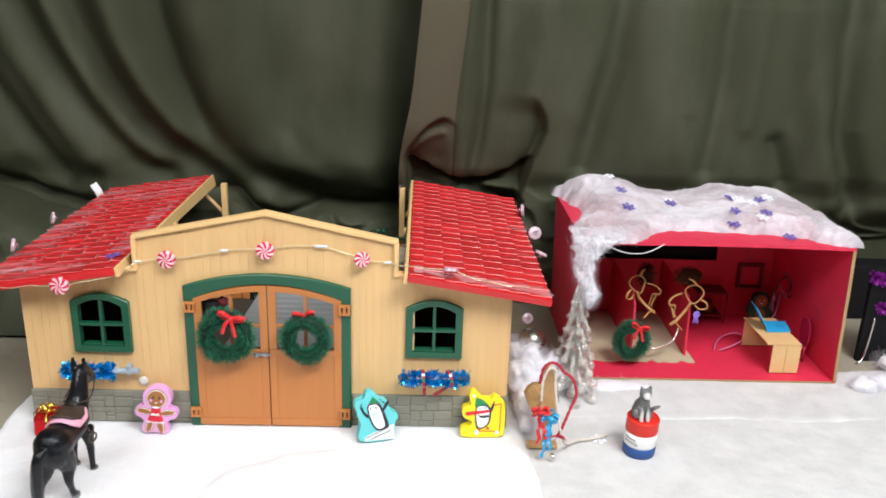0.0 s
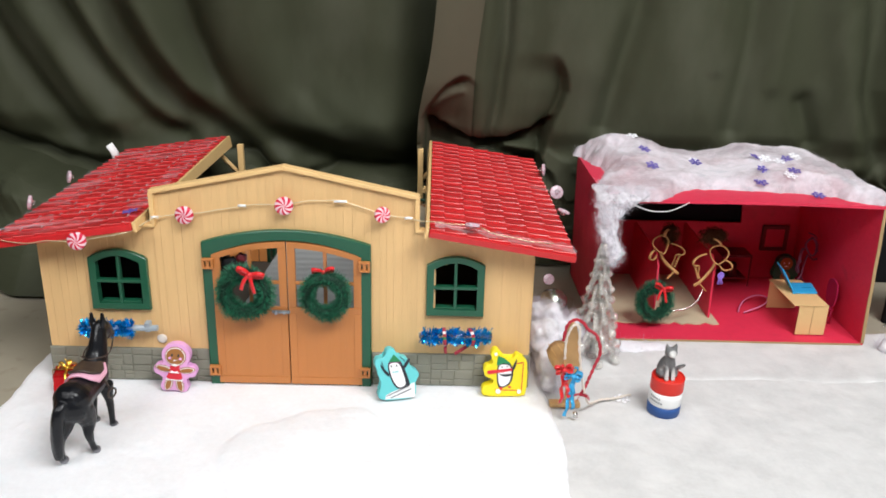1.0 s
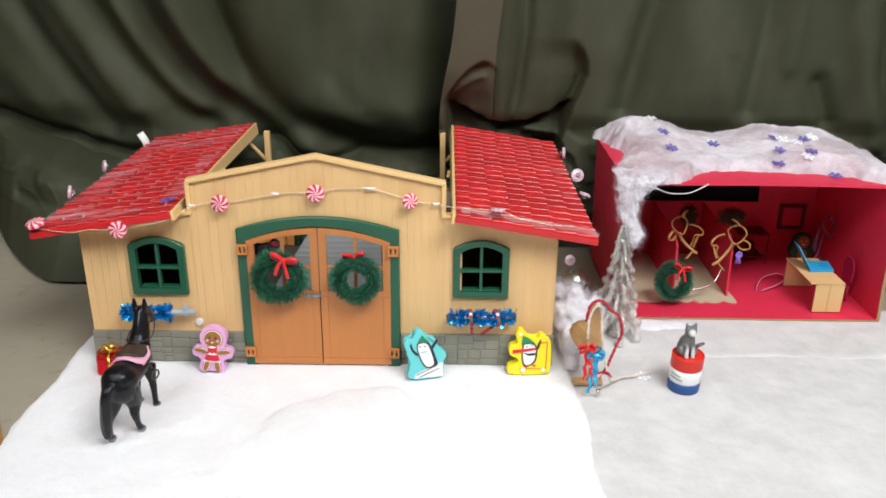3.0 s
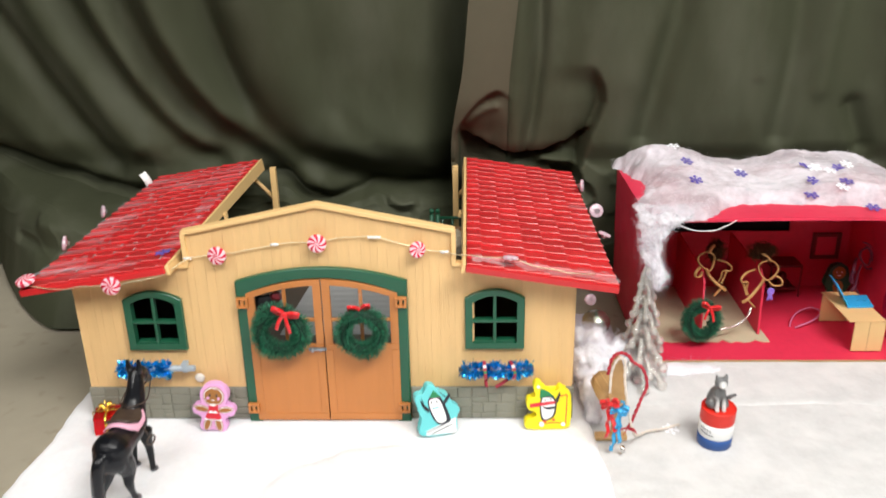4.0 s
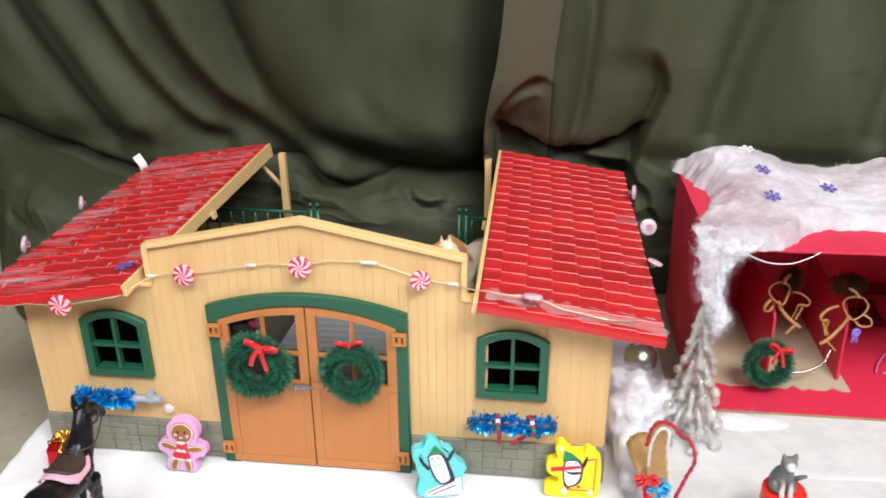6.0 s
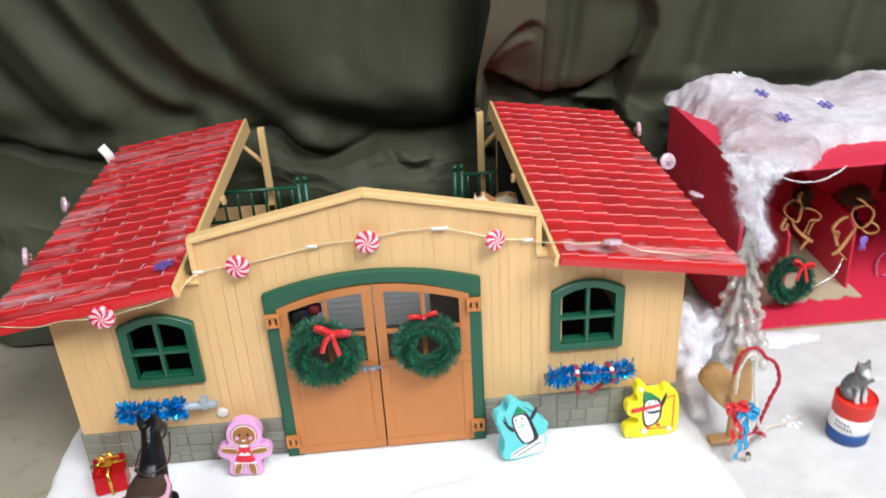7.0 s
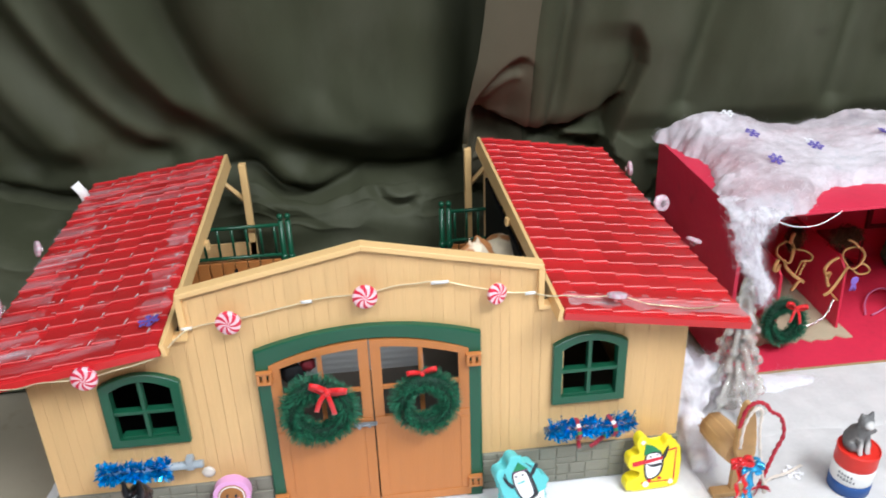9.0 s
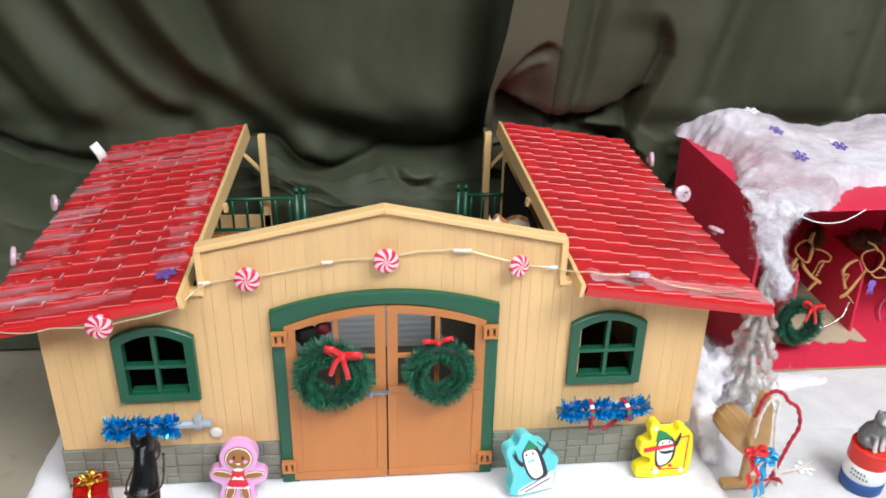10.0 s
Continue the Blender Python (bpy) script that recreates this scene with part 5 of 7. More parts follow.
# ---- lights with candy discs ----
def candy(m, faded=False):
    """A boiled sweet with a red and white whirl on both sides."""
    bm = bmesh.new()
    ns, rr = 64, (0.0, 0.0022, 0.0042, 0.0060, 0.0076, 0.0088, 0.0095)
    for s in (1, -1):
        rings = []
        for q in rr:
            z = s * (0.0010 + 0.0022 * math.sqrt(max(0.0, 1 - (q / 0.0097) ** 2)))
            rings.append([bm.verts.new((q * math.cos(2 * math.pi * k / ns + q * 75), q * math.sin(2 * math.pi * k / ns + q * 75), z)) for k in range(ns)] if q else [bm.verts.new((0, 0, z))])
        for i in range(len(rings) - 1):
            for k in range(ns):
                a, b = rings[i], rings[i + 1]
                vs = [a[0], b[k], b[(k + 1) % ns]] if len(a) == 1 else [a[k], b[k], b[(k + 1) % ns], a[(k + 1) % ns]]
                f = bm.faces.new(vs if s > 0 else vs[::-1])
                f.smooth, f.material_index = True, (k // 4) % 2
        if s > 0:
            rim = rings[-1]
        else:
            for k in range(ns):
                f = bm.faces.new((rim[(k + 1) % ns], rim[k], rings[-1][k], rings[-1][(k + 1) % ns]))
                f.material_index = (k // 4) % 2
    mats = [CANDY, CANDYWHITE]
    ob = thing("peppermint_light", "round red and white whirled peppermint light", "string light", "peppermint lights", m)
    part("disc", bm, [CANDYBACK, CANDYPALE] if faded else mats, ob)
    bm = bmesh.new()
    lathe(bm, [(0.0028, -0.0062), (0.0034, -0.0058), (0.0034, -0.003), (0.0028, -0.0026)], 12)
    part("socket", bm, CLEAR, ob)
    return ob


for x, y, z, rx, rz in ((-0.197, -0.0275, 0.1685, 90, 0), (-0.097, -0.0055, 0.1905, 90, -6), (0.0025, -0.0055, 0.2025, 90, 0), (0.1000, -0.0055, 0.1955, 84, 28)):
    candy(pose(x, y, z, rx, 0, rz) @ Matrix.Scale(0.86 if rz > 20 else 0.97, 4))
candy(pose(-0.283, -0.022, 0.1725, 14, -8, 0))
for x, y, z, rx, ry, k in ((0.190, -0.012, 0.1890, -18, 4, 0.80), (0.2990, 0.105, 0.1690, -14, 24, 0.75), (0.3040, 0.200, 0.1640, 245, 25, 0.88), (0.2965, 0.278, 0.1720, 10, 86, 0.85),
                           (-0.288, 0.073, 0.1750, 20, -78, 0.85), (-0.293, 0.186, 0.1730, 30, -76, 0.80)):
    candy(pose(x, y, z, rx, ry, 0) @ Matrix.Scale(k, 4), True)
bm = bmesh.new()
lead = smooth_path([(-0.283, -0.024, 0.168), (-0.25, -0.0268, 0.1645), (-0.225, -0.0268, 0.168), (-0.197, -0.0268, 0.168), (-0.165, -0.0262, 0.1745), (-0.146, -0.022, 0.178), (-0.128, -0.006, 0.184),
                    (-0.097, -0.0035, 0.188), (-0.065, -0.0035, 0.1925), (-0.035, -0.0035, 0.1985), (0.002, -0.0035, 0.2005), (0.035, -0.0035, 0.2050), (0.06, -0.0035, 0.2045), (0.1, -0.0035, 0.193),
                    (0.128, -0.0040, 0.1885), (0.150, -0.008, 0.1905), (0.165, -0.012, 0.1900), (0.19, -0.012, 0.1885), (0.22, -0.016, 0.180), (0.25, -0.017, 0.1745), (0.272, -0.010, 0.171)], 5)
lead = [p + Vector((0, 0.0030 * fade(0.145, 0.125, abs(p.x)), 0.0022 * fade(0.145, 0.125, abs(p.x)))) for p in lead]
lead = [p + Vector((0, 0.0006 * lump(i * 0.37, 0, 1.0, 2), 0.0012 * lump(i * 0.31, 1, 1.0, 5))) for i, p in enumerate(lead)]
tube(bm, lead, 0.00055, 6)
solo("light_wire", bm, WIRE, "thin pale gold wire strung along the barn front and roof edges", "wire")
for x, z, w in ((-0.040, 0.1990, 0.008), (0.058, 0.2058, 0.013), (-0.128, 0.1850, 0.008), (0.126, 0.1900, 0.008)):
    bm = bmesh.new()
    z += 0.0018
    strip(bm, [(x - w / 2, -0.0018, z - 0.0005), (x, -0.0026, z), (x + w / 2, -0.0018, z - 0.0004)], (0, 0, 1), 0.0026)
    solo("tape_tab", bm, WHITE, "small whitish tape tab holding the wire", "tape")
# Clear tape on the roofs, wrinkled where it crosses the tile lips.
for base, x0, x1, y0, y1, seed in ((tilt_right, 0.006, 0.046, -0.018, 0.004, 1), (tilt_right, 0.050, 0.150, -0.020, 0.000, 2), (tilt_right, 0.122, 0.150, 0.10, 0.118, 3), (tilt_right, 0.126, 0.150, 0.20, 0.214, 4),
                                   (tilt_left, -0.147, -0.004, 0.312, 0.352, 5), (tilt_left, -0.145, -0.004, 0.262, 0.296, 6), (tilt_left, -0.148, -0.104, 0.005, 0.262, 7), (tilt_left, -0.142, -0.030, -0.019, 0.012, 8),
                                   (tilt_left, -0.024, -0.004, 0.020, 0.230, 9), (tilt_left, -0.106, -0.052, 0.050, 0.066, 10)):
    r = random.Random(seed)
    ob = thing("clear_tape", "strip of wrinkled shiny clear tape on the red roof", "tape", m=base)
    bm = bmesh.new()
    nx = 24
    grid_mesh(bm, [x0 + (x1 - x0) * i / nx for i in range(nx + 1)], [y0 + (y1 - y0) * i / 40 for i in range(41)],
              lambda x, y: (x + 0.008 * lump(x, y, 45, seed) + 0.004 * lump(x, y, 130, seed), y + 0.007 * lump(x, y, 40, seed + 5) + 0.003 * lump(x, y, 120, seed + 2), 0.0036 + 0.0006 * lump(x, y, 120, 3)))
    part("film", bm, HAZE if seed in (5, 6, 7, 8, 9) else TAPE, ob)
    # Whitish creases over the lips of the tiles.
    sign = 1 if base is tilt_right else -1
    edges = tile_edges(sign)
    for near, far in zip(edges, edges[1:]):
        xa, xb = sorted((sign * near, sign * far))
        for k in range(-1, 18):
            y = 0.0203 + k * TILE[1]
            a, b = max(x0, xa), min(x1, xb)
            if b - a < 0.004 or not y0 < y < y1:
                continue
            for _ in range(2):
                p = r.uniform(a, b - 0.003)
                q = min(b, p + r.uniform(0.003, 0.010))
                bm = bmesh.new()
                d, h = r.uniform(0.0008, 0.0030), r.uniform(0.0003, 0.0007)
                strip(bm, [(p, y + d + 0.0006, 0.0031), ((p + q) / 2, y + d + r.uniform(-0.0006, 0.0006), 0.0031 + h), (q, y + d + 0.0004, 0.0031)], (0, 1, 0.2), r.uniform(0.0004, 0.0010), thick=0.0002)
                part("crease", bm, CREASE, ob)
# Small film wrinkles at the left roof's tile corners, their glints painted as pale strips.
film = thing("clear_tape", "clear film over the red tiles, its small wrinkles drawn with painted glints", "tape", m=tilt_left)
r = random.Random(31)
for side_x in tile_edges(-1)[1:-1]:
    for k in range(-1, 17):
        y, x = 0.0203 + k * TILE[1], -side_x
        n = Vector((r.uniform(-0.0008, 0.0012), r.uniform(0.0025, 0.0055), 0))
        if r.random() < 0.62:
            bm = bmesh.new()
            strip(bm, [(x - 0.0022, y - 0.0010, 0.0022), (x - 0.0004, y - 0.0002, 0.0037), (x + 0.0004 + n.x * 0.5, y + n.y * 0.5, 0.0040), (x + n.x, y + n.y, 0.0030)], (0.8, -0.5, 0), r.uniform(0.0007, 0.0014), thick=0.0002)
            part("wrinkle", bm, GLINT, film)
bm = bmesh.new()
strip(bm, [(-0.288, 0.328, 0.160), (-0.290, 0.327, 0.170), (-0.296, 0.326, 0.181)], (0.8, 0.55, 0.25), 0.010)
solo("tape_tab", bm, WHITE, "upright whitish tape tab at the roof edge", "tape")


# ---- wreaths ----
def bow(bm, s, mat=0):
    """A small tied bow of flat ribbon, facing -y."""
    for k in (-1, 1):
        strip(bm, smooth_path([(0, 0, 0), (k * 0.006 * s, -0.003 * s, 0.004 * s), (k * 0.011 * s, -0.002 * s, 0.0035 * s), (k * 0.010 * s, 0.001 * s, 0.0005 * s), (k * 0.004 * s, 0.0005 * s, -0.001 * s), (0, -0.0005, 0)], 5), (0, 0.5, 1), 0.0034 * s, mat)
        strip(bm, smooth_path([(0, -0.001 * s, 0), (k * 0.003 * s, -0.003 * s, -0.005 * s), (k * 0.0055 * s + 0.002 * s, -0.0025 * s, -0.014 * s)], 5), (1, 0, 0.2), 0.0030 * s, mat)
    ball(bm, (0, -0.0015 * s, 0), 0.0022 * s, n=8, mat=mat)


def wreath(m, bow_at, bow_scale, seed, bow_turn=0.0, bow_y=-0.0105):
    r = random.Random(seed)
    ob = thing("wreath", "dark green bristly wreath with a red satin bow", "wreath", "wreaths", m)
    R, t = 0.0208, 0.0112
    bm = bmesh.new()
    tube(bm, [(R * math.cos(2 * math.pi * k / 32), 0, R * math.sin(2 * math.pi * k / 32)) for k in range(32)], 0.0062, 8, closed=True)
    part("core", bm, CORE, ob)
    bm = bmesh.new()
    for _ in range(5200):
        a, b = r.uniform(0, 2 * math.pi), r.uniform(0, 2 * math.pi)
        out = Vector((math.cos(a), 0, math.sin(a)))
        d = out * math.cos(b) + Vector((0, math.sin(b), 0))
        along = Vector((-math.sin(a), 0, math.cos(a)))
        c = out * R
        L = t * r.uniform(0.8, 1.18) * (1 + 0.10 * math.sin(a * 3 + seed)) * (1 - 0.12 * max(0.0, -math.cos(b)))
        d2 = (d + along * r.uniform(-0.45, 0.45) + Vector((0, 0, -0.12))).normalized()
        w = d2.cross(along).normalized() * 0.0003
        w = w * math.cos(b * 3) + along * 0.0003 * math.sin(b * 3)
        p0, p1 = c + d2 * 0.0045, c + d2 * L
        v = [bm.verts.new(q) for q in (p0 - w, p0 + w, p1 + w * 0.5, p1 - w * 0.5)]
        bm.faces.new(v)
    part("bristles", bm, WREATH, ob)
    bm = bmesh.new()
    bow(bm, bow_scale)
    part("bow", bm, RIBBON, ob, "red satin bow", m=pose(bow_at[0], bow_y, bow_at[1], 0, bow_turn, 0))
    bm = bmesh.new()
    strip(bm, [(bow_at[0] * 0.6, -0.004, R + 0.002), (bow_at[0] * 0.4, 0.004, R + 0.016), (bow_at[0] * 0.4, 0.006, R + 0.024)], (1, 0, 0), 0.0035)
    part("hanger", bm, TAPE, ob, "clear tape hanger")
    return ob


wreath(pose(-0.0395, -0.0150, 0.1120), (0.0085, 0.0235), 1.25, 2, 16, -0.0090)
wreath(pose(0.0425, -0.0145, 0.1105) @ Matrix.Diagonal((0.89, 0.9, 0.93, 1)), (-0.002, 0.0270), 1.15, 5, -6, 0.002)
wreath(pose(0.4305, 0.156, 0.0385, -8, 0, 0) @ Matrix.Diagonal((0.80, 0.9, 0.86, 1)), (0.0085, 0.0215), 1.30, 9, 14)


# ---- tinsel bars on the wall ----
def tinsel_bar(x0, x1, xa, xb, z, striped, seed):
    r = random.Random(seed)
    ob = thing("tinsel_bar", "clear tube wrapped in shiny blue tinsel" + (" with a red striped ribbon" if striped else " with a bare frosted end"), "tinsel", "tinsel bars")
    bm = bmesh.new()
    tube(bm, [(x0, -0.0075, z), (x1, -0.0075, z + 0.001)], 0.0032, 12)
    part("tube", bm, CLEAR if striped else GREYCLEAR, ob, "frosted clear tube")
    bm = bmesh.new()
    for _ in range(1300):
        x = r.uniform(xa, xb)
        a = r.uniform(0, 2 * math.pi)
        d = Vector((r.uniform(-0.6, 0.6), math.cos(a), math.sin(a))).normalized()
        if d.y > 0.5:
            continue
        c = Vector((x, -0.0075, z))
        L = r.uniform(0.0055, 0.0108) * (1 + 0.15 * math.sin(x * 300))
        side = d.cross(Vector((r.uniform(-1, 1), r.uniform(-1, 1), r.uniform(-1, 1)))).normalized() * r.uniform(0.0005, 0.0013)
        v = [bm.verts.new(q) for q in (c + d * 0.002 - side, c + d * 0.002 + side, c + d * L + side * 0.6 + Vector((0.001, 0, 0)), c + d * L - side * 0.6)]
        bm.faces.new(v)
    part("tinsel", bm, FOIL, ob, "bright blue foil tinsel")
    if striped:
        for cx, lean in ((x0 + 0.026, 0.0), (x0 + 0.052, 0.004)):
            bm = bmesh.new()
            pts = [(cx + lean * math.sin(t * 0.5) + 0.002 * t / 6, -0.0075 - 0.0102 * math.sin(t * math.pi / 7), z + 0.0100 * math.cos(t * math.pi / 7)) for t in range(8)]
            pts += [(cx - 0.004 - lean, -0.010, z - 0.0150), (cx - 0.006 - lean * 2, -0.011, z - 0.0185)] if lean else [(cx + 0.002, -0.013, z - 0.014), (cx + 0.003, -0.012, z - 0.018)]
            pts = smooth_path(pts, 3)
            for k in range(len(pts) - 1):
                strip(bm, [pts[k], pts[k + 1]], (1, 0, 0), 0.0034, (0, 0, 1, 0, 2, 0)[k // 2 % 6])
            part("striped_ribbon", bm, [STRIPERED, INKWHITE, INKGREEN], ob, "red, white and green striped ribbon")
    else:
        bm = bmesh.new()
        box(bm, x1 - 0.0130, x1 - 0.0070, -0.0105, -0.0025, z - 0.0030, z + 0.0080, 0.0012)
        part("clip", bm, GREYCLEAR, ob, "frosted plastic clip")


tinsel_bar(-0.216, -0.1340, -0.213, -0.160, 0.0655, False, 3)
tinsel_bar(0.1385, 0.2150, 0.142, 0.212, 0.0640, True, 4)
bm = bmesh.new()
lathe(bm, [(0.0030, 0.0), (0.0058, 0.0010), (0.0062, 0.0022), (0.0050, 0.0034), (0.002, 0.0037)], 20)
solo("white_button", bm, BUTTON, "small round white disc stuck to the barn wall", "disc", m=pose(-0.1335, 0.0030, 0.0500, 90, 0, 0) @ Matrix.Scale(0.85, 4))


# ---- foam figures ----
def print_on(ob, layers, y):
    """Thin printed shapes on the front, each a little prouder than the last."""
    for i, (outline, mat, nm) in enumerate(layers):
        bm = bmesh.new()
        prism(bm, outline, y - 0.00022 - 0.00010 * i, y + 0.0002)
        part(nm, bm, mat, ob)


def foam_figure(name, outline, thick, mat, layers, label, m):
    ob = thing(name, label, "foam figure", "foam figures", m)
    bm = bmesh.new()
    prism(bm, outline, -thick / 2, thick / 2, 0.0016)
    for f in bm.faces:
        f.smooth = False
    part("foam_body", bm, mat, ob)
    print_on(ob, layers, -thick / 2)
    return ob


half = [(0.0, 0.0045), (0.0065, -0.001), (0.0150, -0.0005), (0.0185, 0.007), (0.0125, 0.0165), (0.0150, 0.0205), (0.0245, 0.0200), (0.0280, 0.0290), (0.0225, 0.0365), (0.0120, 0.0345), (0.0165, 0.0410), (0.0185, 0.0500), (0.0125, 0.0605), (0.0040, 0.0635)]
pink_out = rounded(half + [(-x, z) for x, z in half[:0:-1]], 2)


def grown(shape, k):
    cx, cz = sum(p[0] for p in shape) / len(shape), sum(p[1] for p in shape) / len(shape)
    out = []
    for x, z in shape:
        d = math.hypot(x - cx, z - cz) or 1
        out.append((x + (x - cx) / d * k, z + (z - cz) / d * k))
    return out


head, arm_l, arm_r = ellipse(0, 0.0470, 0.0112, 0.0108, 28), ellipse(-0.0145, 0.0295, 0.0088, 0.0028, 18, -10), ellipse(0.0145, 0.0295, 0.0088, 0.0028, 18, 10)
leg_l, leg_r = ellipse(-0.0070, 0.0095, 0.0032, 0.0078, 18, -16), ellipse(0.0070, 0.0095, 0.0032, 0.0078, 18, 16)
dress = rounded([(-0.0055, 0.0365), (0.0055, 0.0365), (0.0058, 0.0280), (0.0112, 0.0160), (-0.0112, 0.0160), (-0.0058, 0.0280)], 1)
limbs = (arm_l, arm_r, leg_l, leg_r, head)
layers = [(grown(s, 0.0019), INKBROWN, "biscuit") for s in limbs] + [(grown(s, 0.0010), INKWHITE, "icing_line") for s in limbs] + [(s, INKBROWN, "biscuit") for s in limbs]
layers += [(dress, INKRED, "dress")] + [(ellipse(-0.0096 + 0.0032 * k, 0.0158, 0.0014, 0.0010, 8), INKWHITE, "frill") for k in range(7)]
layers += [(ellipse(s * 0.0040, 0.0490, 0.0011, 0.0018, 10), INK, "eye") for s in (-1, 1)] + [(ellipse(s * 0.0066, 0.0450, 0.0019, 0.0017, 10), ROSE, "cheek") for s in (-1, 1)]
layers += [(ellipse(s * 0.0022, 0.0268, 0.0024, 0.0011, 10, s * 25), INKWHITE, "ribbon") for s in (-1, 1)]
layers += [([(-0.0020, 0.0428), (0.0, 0.0417), (0.0020, 0.0428), (0.0017, 0.0432), (0.0, 0.0423), (-0.0017, 0.0432)], INKWHITE, "mouth"),
           ([(-0.0058, 0.0256), (0.0058, 0.0256), (0.0056, 0.0263), (-0.0056, 0.0263)], INKWHITE, "belt"), (ellipse(0, 0.0362, 0.0042, 0.0012, 12), INKWHITE, "collar")]
foam_figure("gingerbread_figure", pink_out, 0.012, ROSE, layers, "pink foam block printed with a gingerbread figure in a red dress", pose(-0.1180, -0.0182, 0.0004, -7, 5, 0) @ Matrix.Scale(0.83, 4))

def laid(pts, cx, base, kx=0.000188, kz=0.0002, slope=0.0):
    """An outline drawn with x to the right and z down, as metres about its foot."""
    return [((x - cx) * kx, max(0.0, (base - slope * (x - cx) - z) * kz)) for x, z in pts][::-1]


def aqua(pts, grow=1.0):
    return laid([(175 + (x - 175) * grow, 190 + (z - 190) * grow) for x, z in pts], 170, 301, slope=0.19)


aqua_out = rounded(aqua([(88, 318), (180, 301), (275, 282), (277, 200), (268, 186), (290, 172), (297, 150), (282, 130), (258, 124), (240, 116), (242, 88), (226, 68), (204, 66), (188, 72), (176, 60), (166, 38), (146, 26), (122, 30), (108, 48), (108, 74),
                         (98, 88), (72, 84), (52, 96), (46, 120), (56, 150), (74, 166), (80, 192), (74, 216), (86, 244), (78, 264), (62, 280), (62, 304)]), 1)
layers = [(aqua([(100, 308), (268, 278), (268, 196), (232, 214), (190, 238), (140, 262), (104, 284)]), INKWHITE, "slope"),
          (rounded(aqua([(125, 132), (133, 112), (165, 101), (192, 108), (209, 140), (227, 190), (232, 212), (207, 226), (175, 236), (151, 216), (134, 176)], 1.18), 2), INK, "body"),
          (rounded(aqua([(131, 132), (139, 117), (165, 109), (184, 118), (195, 145), (209, 190), (211, 213), (180, 229), (160, 214), (141, 173)], 1.18), 2), INKWHITE, "belly"),
          (aqua([(131, 121), (133, 112), (188, 103), (192, 110), (160, 112)], 1.18), INKPLUM, "hat_band"), (aqua([(133, 113), (155, 76), (190, 104)], 1.18), INKGREEN, "hat"),
          (rounded(aqua([(196, 136), (209, 136), (233, 94), (229, 84), (212, 102)], 1.18), 1), INK, "flipper"), (rounded(aqua([(134, 166), (130, 182), (104, 160), (90, 128), (98, 130), (112, 150)], 1.18), 1), INK, "flipper"),
          (aqua([(186, 64), (189, 62), (217, 84), (215, 87)]), INK, "pole"), (aqua([(84, 104), (87, 103), (102, 150), (99, 151)]), INK, "pole"),
          (aqua([(108, 287), (236, 216), (237, 218), (109, 289)]), INKGREY, "ski"), (aqua([(130, 294), (248, 232), (249, 234), (131, 296)]), INKGREY, "ski")]
layers += [(ellipse(x, z, 0.0007, 0.0009, 8), INK, "eye") for x, z in aqua([(143, 131), (168, 126)], 1.18)] + [(ellipse(x, z, 0.0009, 0.0006, 8), CYAN, "beak") for x, z in aqua([(152, 158), (163, 155), (172, 152)], 1.18)]
foam_figure("penguin_block", aqua_out, 0.012, CYAN, layers, "aqua foam block printed with a skiing penguin", pose(0.1165, -0.0270, 0.0012, -8, 0, 14))


def yellow(pts):
    return laid(pts, 160, 297)


yellow_out = rounded(yellow([(45, 296), (160, 298), (268, 297), (283, 282), (284, 112), (272, 92), (250, 86), (240, 64), (222, 56), (208, 66), (202, 86), (180, 88), (150, 76), (128, 68), (124, 44), (106, 26), (84, 32), (72, 58), (82, 86), (98, 106),
                             (88, 118), (62, 116), (42, 124), (36, 150), (44, 184), (70, 192), (98, 192), (104, 214), (94, 232), (58, 234), (34, 242), (28, 264), (32, 288)]), 1)
layers = [(yellow([(256, 104), (261, 104), (257, 266), (252, 266)]), INKRED, "frame_bar"), (yellow([(102, 257), (242, 261), (242, 265), (102, 261)]), INKRED, "frame_bar"), (yellow([(214, 108), (258, 100), (258, 105), (214, 113)]), INKRED, "frame_bar"),
          (rounded(yellow([(114, 120), (110, 165), (113, 212), (124, 250), (160, 245), (193, 224), (204, 172), (199, 130), (182, 107), (150, 98), (124, 104)]), 2), INK, "body"),
          (rounded(yellow([(121, 125), (117, 165), (121, 210), (132, 240), (160, 236), (184, 216), (194, 170), (190, 132), (173, 113), (130, 113)]), 2), INKWHITE, "belly"),
          (yellow([(108, 118), (114, 64), (150, 78), (190, 112), (150, 104)]), INKGREEN, "hat"), (yellow([(57, 149), (59, 168), (122, 160), (196, 148), (196, 134), (120, 142)]), INKRED, "scarf"),
          (rounded(yellow([(116, 156), (140, 171), (197, 164), (192, 178), (145, 184)]), 1), INK, "flipper"), (rounded(yellow([(197, 158), (216, 126), (222, 78), (208, 104), (194, 134)]), 1), INK, "flipper")]
layers += [(ellipse(x, z, w, w, 14), INKWHITE, nm) for (x, z), w, nm in zip(yellow([(122, 266), (240, 269), (101, 54)]), (0.0018, 0.0022, 0.0027), ("wheel", "wheel", "pompom"))]
layers += [(ellipse(x, z, 0.0006, 0.0008, 8), INK, "eye") for x, z in yellow([(138, 127), (168, 122)])] + [(ellipse(x, z, 0.0016, 0.0009, 10), INKRED, "foot") for x, z in yellow([(138, 247), (186, 242)])]
foam_figure("penguin_block", yellow_out, 0.011, YELLOW, layers, "yellow foam block printed with a penguin in a green hat", pose(0.2305, -0.0145, 0.0005, -4, 0, 3))


